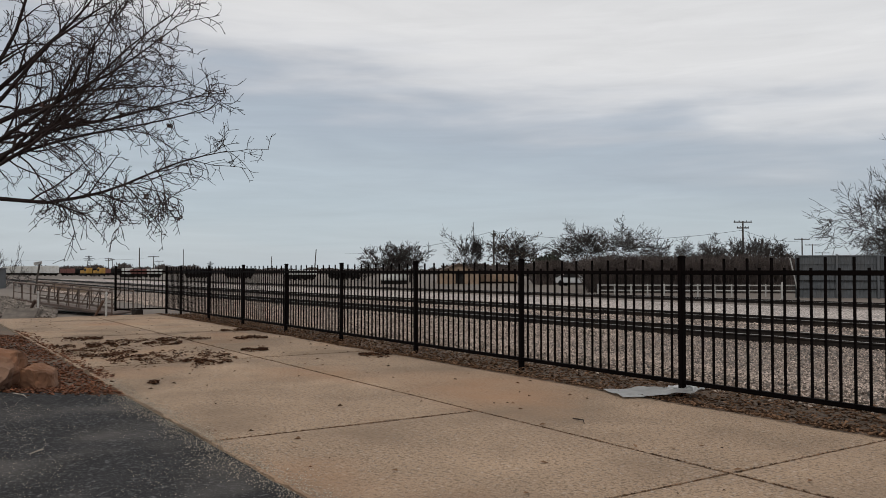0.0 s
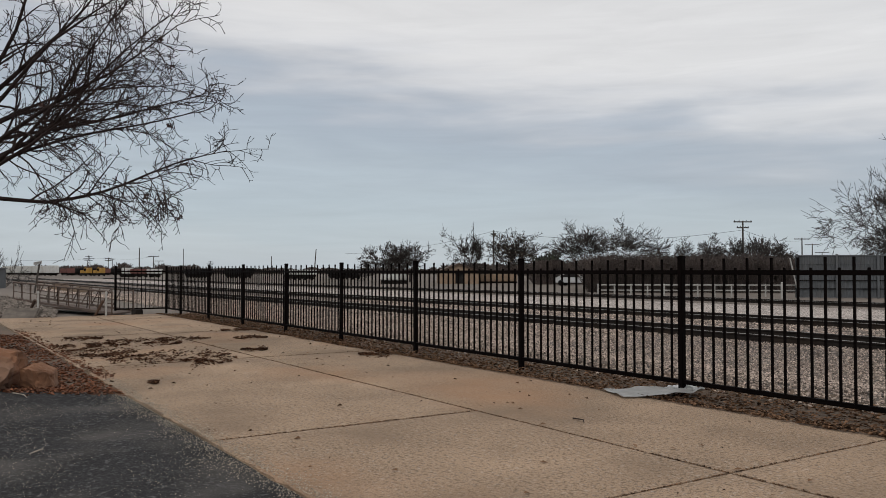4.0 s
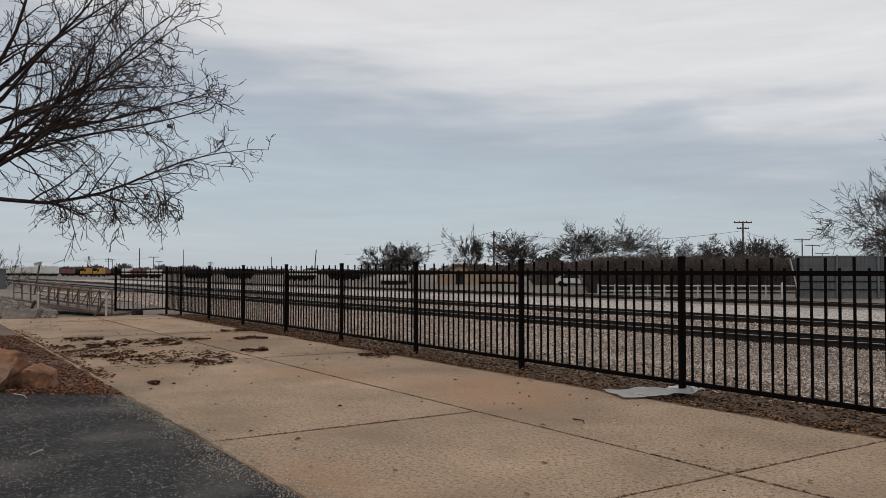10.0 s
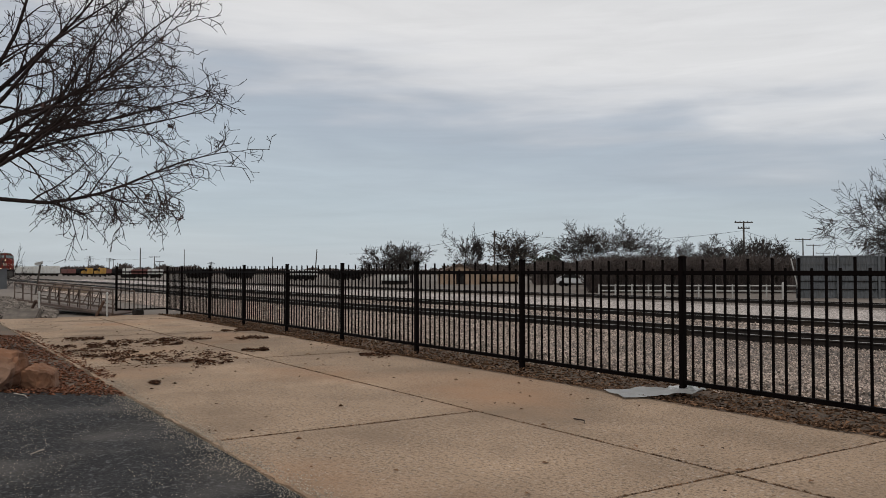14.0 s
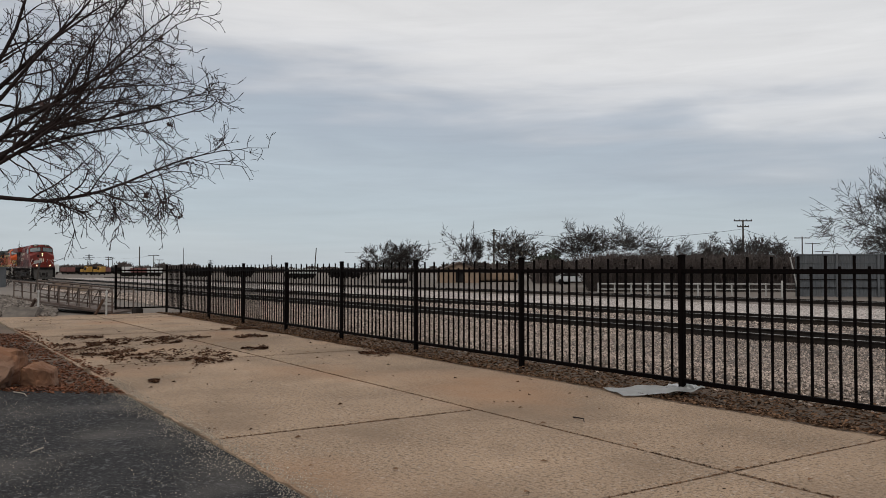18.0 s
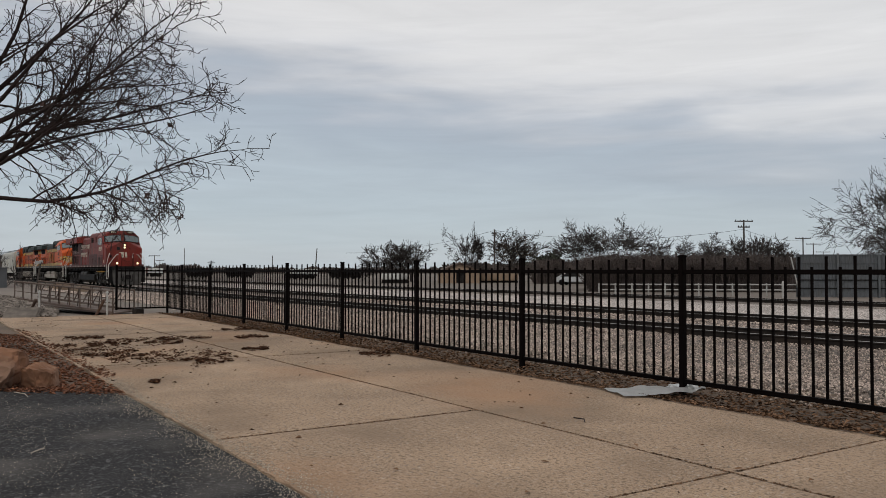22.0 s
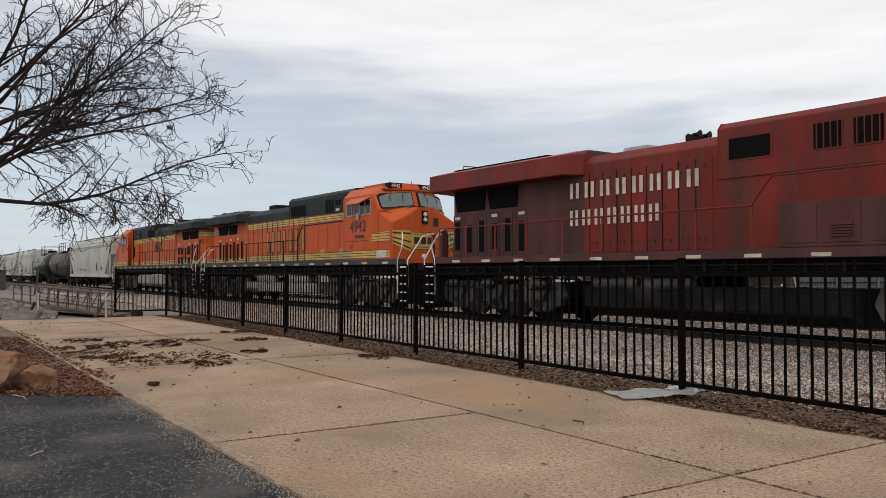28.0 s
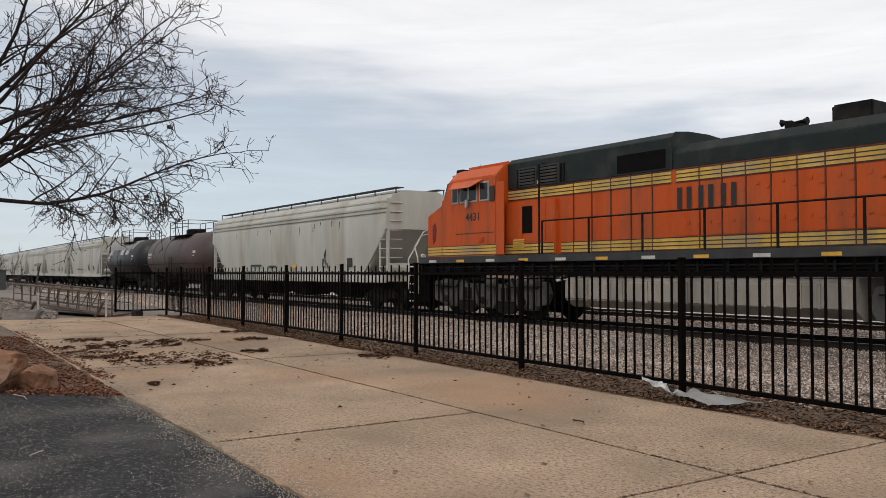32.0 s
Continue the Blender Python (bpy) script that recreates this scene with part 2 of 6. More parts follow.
def track_dir(x):
    s = (track_y(x + 0.5) - track_y(x - 0.5))
    return math.degrees(math.atan(s))


def smooth(t):
    t = max(0.0, min(1.0, t))
    return t * t * (3 - 2 * t)


TRACKS = (0.0, 5.9, 19.6)      # centre lines, from the main track


def ground_z(x, y):
    """Height of the ground: level by the slab, falling to the ballast beds of the tracks."""
    yt = track_y(x)
    z = -0.06 - 0.42 * smooth((y - 7.6) / (yt - 5.0 - 7.6))
    for off in TRACKS:
        d = abs(y - yt - off)
        z = max(z, RAIL_Z - 0.17 - 0.25 * smooth((d - 1.5) / 1.6))
    return z + 0.02 * noise.noise((x * 0.4, y * 0.4, 0.0)) * smooth((y - 7.3) / 2)


def strip(name, xs, ys, z, material, label, rel=False):
    """A sheet over a grid of x and y; with rel, y follows the tracks."""
    sh = Shape()
    n = len(ys)
    vs = []
    for x in xs:
        for y in ys:
            yy = track_y(x, y - TRACK_Y) if rel else y
            vs.append((x, yy, z(x, yy)))
    sh.add(vs, [(i * n + j, (i + 1) * n + j, (i + 1) * n + j + 1, i * n + j + 1) for i in range(len(xs) - 1) for j in range(n - 1)])
    return tagged(part(name, sh, material, smooth=True), label, "ground", kind="structure")


def span(a, b, n):
    return [a + (b - a) * i / n for i in range(n + 1)]


strip("ground", [-3000, -1200, -500, -260] + span(-180, 40, 110) + [80, 200, 600, 3000],
      [-3000, -300, -40, -8, 2, 6.2, 6.9] + span(7.4, 30, 46) + span(31, 45, 14) + [60, 120, 300, 900, 3000],
      lambda x, y: ground_z(x, y) if -200 < x < 90 and 0 < y < 46 else -0.5, GROUND, "bare dry earth and gravel ground reaching to the horizon")
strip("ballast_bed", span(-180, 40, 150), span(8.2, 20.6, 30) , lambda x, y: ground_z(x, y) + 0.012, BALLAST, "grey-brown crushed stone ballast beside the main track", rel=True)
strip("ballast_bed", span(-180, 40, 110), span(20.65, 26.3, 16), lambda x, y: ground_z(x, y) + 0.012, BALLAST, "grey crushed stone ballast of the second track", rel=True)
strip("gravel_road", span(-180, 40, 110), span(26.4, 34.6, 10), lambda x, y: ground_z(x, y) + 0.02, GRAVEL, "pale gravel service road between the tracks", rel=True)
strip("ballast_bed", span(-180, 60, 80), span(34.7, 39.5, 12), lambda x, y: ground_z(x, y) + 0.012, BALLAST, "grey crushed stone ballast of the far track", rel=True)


def rail(off, x0, x1, step, label):
    """One rail: foot, web and worn head, following the track's line."""
    prof = ((-0.075, 0.0), (0.075, 0.0), (0.075, 0.015), (0.012, 0.035), (0.012, 0.135), (0.036, 0.148), (0.036, 0.178), (-0.036, 0.178), (-0.036, 0.148), (-0.012, 0.135), (-0.012, 0.035), (-0.075, 0.015))
    sh, head = Shape(), Shape()
    xs = span(x0, x1, max(2, int((x1 - x0) / step)))
    n = len(prof)
    vs = [(x, track_y(x, off) + p, RAIL_Z - 0.18 + q) for x in xs for p, q in prof]
    sh.add(vs, [(i * n + j, i * n + (j + 1) % n, (i + 1) * n + (j + 1) % n, (i + 1) * n + j) for i in range(len(xs) - 1) for j in range(n)])
    ob = tagged(part("rail", sh, RAILSIDE), label, "rail", "rails of the railway tracks")
    hv = [(x, track_y(x, off) + p, RAIL_Z + q) for x in xs for p, q in ((-0.036, -0.002), (-0.03, 0.001), (0.03, 0.001), (0.036, -0.002))]
    head.add(hv, [(i * 4 + j, i * 4 + j + 1, i * 4 + j + 5, i * 4 + j + 4) for i in range(len(xs) - 1) for j in range(3)])
    part("worn_head", head, RAILTOP, ob, "bright steel running surface")


for off in TRACKS:
    for s in (-0.7535, 0.7535):
        rail(off + s, -180, 40, 2.0, "dark steel rail with a shiny worn head")
tie_me = Shape().box(-0.115, 0.115, -1.3, 1.3, -0.16, 0).mesh("tie", bevel=0.01)
tie_me.materials.append(TIE)
for off, x0, x1 in ((0.0, -60, 4), (5.9, -60, 8)):
    x = x0
    while x < x1:
        tie = new("railway_tie", tie_me)
        tie.matrix_basis = pose(x, track_y(x, off), RAIL_Z - 0.183, 0, 0, track_dir(x) + random.uniform(-1, 1))
        tagged(tie, "weathered dark wooden railway tie sunk in ballast", "railway tie", "ties under the tracks")
        x += 0.53

# ---- concrete walk ----
SLAB_W0, SLAB_M, SLAB_W1 = 1.76, 4.02, 5.78
slab = thing("pavement", "tan concrete walk cast in slabs beside the fence", "pavement", kind="structure")
edges_x = [-23.0, -20.9, -15.8, -10.7, -5.62, -3.08, 0.5, 4.6]
edges_far = [-23.0, -20.9, -15.8, -10.7, -3.08, 4.6]
for edges, y0, y1 in ((edges_x, SLAB_W0, SLAB_M), (edges_far, SLAB_M, SLAB_W1)):
    for k in range(len(edges) - 1):
        sh = Shape()
        x0, x1 = edges[k] + 0.008, edges[k + 1] - 0.008
        nx, ny = int(4 + (x1 - x0) * 9), 12
        wob0 = y0 == SLAB_W0
        vs = []
        for i in range(nx + 1):
            for j in range(ny + 1):
                x, y = x0 + (x1 - x0) * i / nx, y0 + 0.009 + (y1 - y0 - 0.018) * j / ny
                if wob0 and j == 0:
                    y += 0.05 * noise.noise((x * 1.7, 0, 3)) + 0.05 * noise.noise((x * 7, 0, 5)) + 0.03 * noise.noise((x * 17, 0, 5))
                if not wob0 and j == ny:
                    y += 0.10 * noise.noise((x * 0.9, 2, 3))
                rim = 0.006 if i in (0, nx) or j in (0, ny) else 0.0
                vs.append((x, y, 0.004 * noise.noise((x * 0.8, y * 0.8, 1)) - rim))
        top = [(i * (ny + 1) + j, (i + 1) * (ny + 1) + j, (i + 1) * (ny + 1) + j + 1, i * (ny + 1) + j + 1) for i in range(nx) for j in range(ny)]
        sh.add(vs, top)
        low = [(x0, y0, -0.12), (x1, y0, -0.12), (x1, y1 - 0.008, -0.12), (x0, y1 - 0.008, -0.12)]
        o = len(sh.v)
        sh.v.extend(low)
        rimv = [[i * (ny + 1) for i in range(nx + 1)], [nx * (ny + 1) + j for j in range(ny + 1)], [i * (ny + 1) + ny for i in range(nx, -1, -1)], [j for j in range(ny, -1, -1)]]
        for s, ids in enumerate(rimv):
            sh.f.append(tuple(ids) + (o + (s + 1) % 4, o + s))
        part("slab", sh, CONCRETE, slab, smooth=True)
strip("asphalt", span(-12, -7, 12) + [-6.5, -5, -3, -1, 2, 6, 12], [-9, -4, -1, 0, 1, 1.6, SLAB_W0 - 0.01], lambda x, y: -0.016 + 0.006 * noise.noise((x, y, 0)), ASPHALT, "worn dark asphalt of a parking lot")
def bed_edge(y):
    return -8.3 + 0.9 * (y - 1.7)


strip("planting_bed", span(-25, -8.3, 70), [-6, -3, -1, 0, 0.4, 0.8, 1.2, 1.6, SLAB_W0 - 0.02], lambda x, y: -0.06 + 0.048 * smooth((bed_edge(y) - x) / 0.35) + 0.02 * noise.noise((x, y, 0)), SOIL, "dry planting bed of brown mulch and soil")

strip("soil_strip", span(-23.6, 4.6, 60), span(5.6, 7.6, 9), lambda x, y: (ground_z(x, y) + 0.02 if y > 5.95 else -0.03) + 0.012 * noise.noise((x * 3, y * 3, 2)), SOIL, "strip of dry brown soil and litter under the fence")

# ---- fence ----
FENCE_Y = 6.3
PANEL = 2.48
fence = thing("fence", "dark bronze steel picket fence with staggered pickets along the walk", "fence")
PICKET = []
for top in (1.198, 1.285):
    me = Shape().box(-0.0098, 0.0098, -0.0098, 0.0098, 0.08, top).mesh("picket", bevel=0.002)
    me.materials.append(FENCE)
    PICKET.append(me)
POST_ME = Shape().box(-0.0285, 0.0285, -0.0285, 0.0285, -0.12, 1.29).mesh("post", bevel=0.005)
CAP_ME = Shape().box(-0.036, 0.036, -0.036, 0.036, 1.288, 1.318).mesh("cap", bevel=0.01)


def fence_panel(a, b, n=19):
    """Two rails between two posts and a row of pickets, every second one taller."""
    a, b = Vector(a), Vector(b)
    d = b - a
    w, ang = d.length, math.degrees(math.atan2(d.y, d.x))
    m = pose(a.x, a.y, 0, 0, 0, ang)
    for z in (0.076, 1.135):
        part("fence_rail", Shape().box(0.03, w - 0.03, -0.021, 0.021, z, z + 0.042), FENCE, fence, bevel=0.004).matrix_basis = m
    for i in range(n):
        part("picket", PICKET[i % 2], FENCE, fence).matrix_basis = m @ pose(w * (i + 1) / (n + 1), 0, 0, 0, random.uniform(-0.2, 0.2), 0)


def fence_post(x, y, yaw=0.0):
    po = part("fence_post", POST_ME, FENCE, fence)
    po.matrix_basis = pose(x, y, 0, random.uniform(-0.3, 0.3), random.uniform(-0.3, 0.3), yaw)
    part("cap", CAP_ME, FENCE, po)


FENCE_X0 = -5.37
posts = [FENCE_X0 + PANEL * i for i in range(3, -8, -1)]
for x in posts:
    fence_post(x, FENCE_Y)
for a, b in zip(posts, posts[1:]):
    fence_panel((b, FENCE_Y, 0), (a, FENCE_Y, 0))
END_X = posts[-1] - 1.5
fence_post(END_X, FENCE_Y)
fence_panel((END_X, FENCE_Y, 0), (posts[-1], FENCE_Y, 0), 11)
fence_post(END_X, FENCE_Y - 1.4)
fence_panel((END_X, FENCE_Y - 1.4, 0), (END_X, FENCE_Y, 0), 11)

# ---- train ----
ST = (1, 1, 0.25)
RED = mat("red_paint", (0.185, 0.021, 0.014), 0.5, gloss=0.22, vary=0.2, scale=1.6, fine=24, bump=0.04, dirt=(0.075, 0.026, 0.02), dirt_amt=0.62, dirt_scale=1.1, stretch=ST, stain=((0.11, 0.05, 0.038), 3.0, 0.58))
REDDK = mat("grimy_red_paint", (0.085, 0.03, 0.026), 0.6, gloss=0.25, vary=0.3, scale=1.6, fine=24, bump=0.05, dirt=(0.05, 0.03, 0.027), dirt_amt=0.5, dirt_scale=0.9, stretch=ST)
ORANGE = mat("orange_paint", (0.56, 0.088, 0.014), 0.5, gloss=0.2, vary=0.2, scale=1.6, fine=24, bump=0.04, dirt=(0.27, 0.07, 0.028), dirt_amt=0.52, dirt_scale=1.6, stretch=(1.6, 1, 0.2), stain=((0.34, 0.13, 0.06), 4.0, 0.6))
YELLOW = mat("faded_yellow_paint", (0.6, 0.36, 0.06), 0.55, vary=0.22, scale=2.5, fine=30, bump=0.04, dirt=(0.3, 0.25, 0.16), dirt_amt=0.5, dirt_scale=0.8, stretch=ST)
GREEN = mat("dark_green_paint", (0.016, 0.023, 0.022), 0.6, gloss=0.2, vary=0.25, scale=2, fine=24, bump=0.04, dirt=(0.05, 0.05, 0.045), dirt_amt=0.3)
SILL = mat("sill_grey_paint", (0.04, 0.041, 0.043), 0.6, gloss=0.25, vary=0.25, scale=2, fine=24, bump=0.08, dirt=(0.09, 0.075, 0.06), dirt_amt=0.3)
BLACK = mat("black_paint", (0.007, 0.006, 0.006), 0.6, gloss=0.12, vary=0.35, scale=2, fine=20, bump=0.1, dirt=(0.04, 0.034, 0.03), dirt_amt=0.3)
UNDER = mat("dusty_underframe", (0.014, 0.012, 0.011), 0.9, gloss=0.12, vary=0.4, scale=3, fine=24, bump=0.15, dirt=(0.03, 0.025, 0.021), dirt_amt=0.35)
TRUCKK = mat("oily_truck_black", (0.02, 0.018, 0.017), 0.6, vary=0.4, scale=3, fine=24, bump=0.15, dirt=(0.1, 0.085, 0.07), dirt_amt=0.35)
TRUCKG = mat("weathered_truck_grey", (0.06, 0.055, 0.05), 0.75, vary=0.35, scale=3, fine=24, bump=0.15, dirt=(0.05, 0.042, 0.036), dirt_amt=0.55)
TANKG = mat("fuel_tank_grey", (0.3, 0.265, 0.225), 0.6, vary=0.2, scale=2, fine=24, bump=0.05, dirt=(0.1, 0.085, 0.07), dirt_amt=0.45, stretch=ST)
WHITE = mat("handrail_white", (0.62, 0.6, 0.56), 0.5, vary=0.15, scale=4, fine=30, bump=0.03, dirt=(0.35, 0.3, 0.25), dirt_amt=0.25)
CREAM = mat("cream_lettering", (0.56, 0.5, 0.39), 0.6, vary=0.2, scale=3, fine=30, bump=0.03, dirt=(0.3, 0.16, 0.12), dirt_amt=0.3)
SEAM = mat("grimy_seam", (0.09, 0.03, 0.017), 0.8, vary=0.3, bump=0)
INK = mat("dark_lettering", (0.014, 0.013, 0.014), 0.55, vary=0.3, bump=0)
MARK = mat("reflector_white", (0.5, 0.47, 0.42), 0.5, vary=0.2, scale=5, bump=0)
AMBER = mat("reflector_amber", (0.62, 0.33, 0.04), 0.45, vary=0.2, scale=5, bump=0)
PANE = glass("dark_cab_glass", (0.014, 0.012, 0.011), 0.1)
PANE.node_tree.nodes["Principled BSDF"].inputs["Specular IOR Level"].default_value = 0.3
# windscreen glass: the sky's reflection is painted in as a pale base colour
FRONTPANE = glass("front_glass_sky_tint", (0.13, 0.155, 0.16), 0.2)
FRONTPANE.node_tree.nodes["Principled BSDF"].inputs["Specular IOR Level"].default_value = 0.3
FRAMEW = mat("aluminium_frame", (0.4, 0.4, 0.39), 0.45, 0.4, vary=0.15, bump=0)
MESHK = mat("radiator_screen", (0.005, 0.0042, 0.004), 0.85, gloss=0.1, vary=0.3, fine=90, bump=0.3)
LAMP = mat("headlight", (1.0, 0.74, 0.42), 0.3, vary=0.0, bump=0, emit=1.8)
LAMPOFF = mat("lamp_glass", (0.6, 0.6, 0.58), 0.15, vary=0.05, bump=0)
STEEL = mat("wheel_steel", (0.014, 0.012, 0.011), 0.85, 0.0, gloss=0.15, vary=0.3, bump=0.05)
CARS = []


def loft(sh, rings):
    """Joins outlines of equal count into one closed solid."""
    n = len(rings[0])
    vs = [p for r in rings for p in r]
    fs = [(i * n + j, i * n + (j + 1) % n, (i + 1) * n + (j + 1) % n, (i + 1) * n + j) for i in range(len(rings) - 1) for j in range(n)]
    return sh.add(vs, fs + [tuple(range(n)), tuple(range(len(vs) - n, len(vs)))])


def across(x, half):
    """The outline (y, z) of one half, from the foot up, mirrored into a ring at x."""
    return [(x, -y, z) for y, z in half] + [(x, y, z) for y, z in reversed(half)]


def pair(name, make, material, parent, label="", **kw):
    """The same part on both flanks: make(s) builds it for the side s."""
    for s in (-1, 1):
        part(name, make(s), material, parent, label, **kw)


def plate(s, y, x0, x1, z0, z1, t=0.02):
    a, b = sorted((s * y, s * (y + t)))
    return Shape().box(min(x0, x1), max(x0, x1), a, b, z0, z1)


def louvre(s, y, x0, x1, z0, z1, n, t=0.03):
    sh = Shape()
    for i in range(n):
        z = z0 + (z1 - z0) * (i + 0.5) / n
        h = (z1 - z0) / n * 0.32
        sh.prism([(s * y, z - h), (s * (y + t), z - h - 0.01), (s * (y + t), z), (s * y, z + h)], min(x0, x1), max(x0, x1), "x")
    return sh


WHEEL_ME = Shape().lathe([(-0.07, 0.2), (-0.07, 0.53), (-0.03, 0.57), (-0.03, 0.545), (0.06, 0.53), (0.06, 0.46), (0.02, 0.42), (0.02, 0.2), (0.07, 0.17), (0.07, 0.0)], (0, 0, 0), "y", 20).mesh("wheel", smooth=True)
WHEEL_ME.materials.append(STEEL)


def wheels(parent, xs, r=1.0, name="wheel"):
    for x in xs:
        for s in (-1, 1):
            w = part(name, WHEEL_ME, None, parent)
            w.matrix_basis = pose(x, 0.74 * s, 0.53 * r, 0, 0, 0 if s > 0 else 180) @ Matrix.Diagonal((r, 1, r, 1))
        part("axle", Shape().tube([(x, -0.75, 0.53 * r), (x, 0.75, 0.53 * r)], 0.09, 8), STEEL, parent)


def loco_truck(loco, xc, material):
    """A three-axle truck: side frames with journal boxes and springs, bolster and wheels."""
    xs = [xc - 1.95, xc, xc + 1.95]
    body = Shape().box(xc - 2.7, xc + 2.7, -0.62, 0.62, 0.7, 1.15)
    tr = part("truck", body, UNDER, loco, "three-axle truck with cast side frames", bevel=0.03)
    for s in (-1, 1):
        sh = Shape()
        y0, y1 = (0.98, 1.14)
        line = [(xc - 2.95, 0.8), (xc - 2.8, 1.16), (xc - 1.2, 1.2), (xc - 0.9, 1.08), (xc + 0.9, 1.08), (xc + 1.2, 1.2), (xc + 2.8, 1.16), (xc + 2.95, 0.8), (xc + 2.8, 0.5), (xc + 2.5, 0.44)]
        for x in xs[::-1]:
            line += [(x + 0.46, 0.42), (x + 0.36, 0.3), (x - 0.36, 0.3), (x - 0.46, 0.42)]
            if x > xs[0]:
                line += [(x - 0.6, 0.54), (x - 1.35, 0.54)]
        line += [(xc - 2.5, 0.44), (xc - 2.8, 0.5)]
        sh.prism(line, s * y0, s * y1)
        part("side_frame", sh, material, tr, bevel=0.015)
        for x in xs:
            b = Shape()
            b.box(x - 0.3, x + 0.3, min(s * 1.1, s * 1.2), max(s * 1.1, s * 1.2), 0.34, 0.86)
            b.lathe([(s * 1.18, 0.2), (s * 1.26, 0.18), (s * 1.28, 0.1)], (x, 0, 0.56), "y", 14)
            part("journal_box", b, material, tr, bevel=0.02)
            part("axle_cap", Shape().lathe([(s * 1.26, 0.13), (s * 1.3, 0.11), (s * 1.31, 0.03)], (x, 0, 0.56), "y", 12), UNDER, tr)
            for dx in (-0.42, 0.42):
                part("pedestal_rib", Shape().box(x + dx - 0.04, x + dx + 0.04, min(s * 1.12, s * 1.18), max(s * 1.12, s * 1.18), 0.42, 1.1), material, tr)
            part("shock_strut", Shape().tube([(x + 0.2, s * 1.24, 0.62), (x + 0.55, s * 1.24, 1.25)], 0.04, 8), UNDER, tr)
        for x in (xc - 1.0, xc + 0.95):
            g = Shape().prism([(x - 0.3, 0.16), (x + 0.3, 0.16), (x + 0.55, 0.34), (x + 0.5, 0.52), (x - 0.5, 0.52), (x - 0.55, 0.34)], s * 1.02, s * 1.16)
            part("brake_rigging", g, UNDER, tr, bevel=0.02)
            part("spring", Shape().tube([(x - 0.12, s * 1.12, 0.58), (x - 0.12, s * 1.12, 0.95)], 0.1, 8), UNDER, tr, smooth=True)
            part("spring", Shape().tube([(x + 0.14, s * 1.12, 0.58), (x + 0.14, s * 1.12, 0.95)], 0.1, 8), UNDER, tr, smooth=True)
        for x in (xc - 2.25, xc - 0.4, xc + 1.95):
            part("brake_cylinder", Shape().lathe([(-0.22, 0.09), (-0.2, 0.13), (0.2, 0.13), (0.3, 0.05)], (x, s * 1.22, 1.1), "x", 12), material, tr, smooth=True)
        part("brake_pipe", Shape().tube([(xc - 2.7, s * 1.2, 1.02), (xc - 1.2, s * 1.22, 0.98), (xc - 0.9, s * 1.22, 1.25), (xc + 1.2, s * 1.22, 1.22), (xc + 1.5, s * 1.22, 0.95), (xc + 2.7, s * 1.2, 1.0)], 0.022, 5), UNDER, tr)
    wheels(tr, xs)


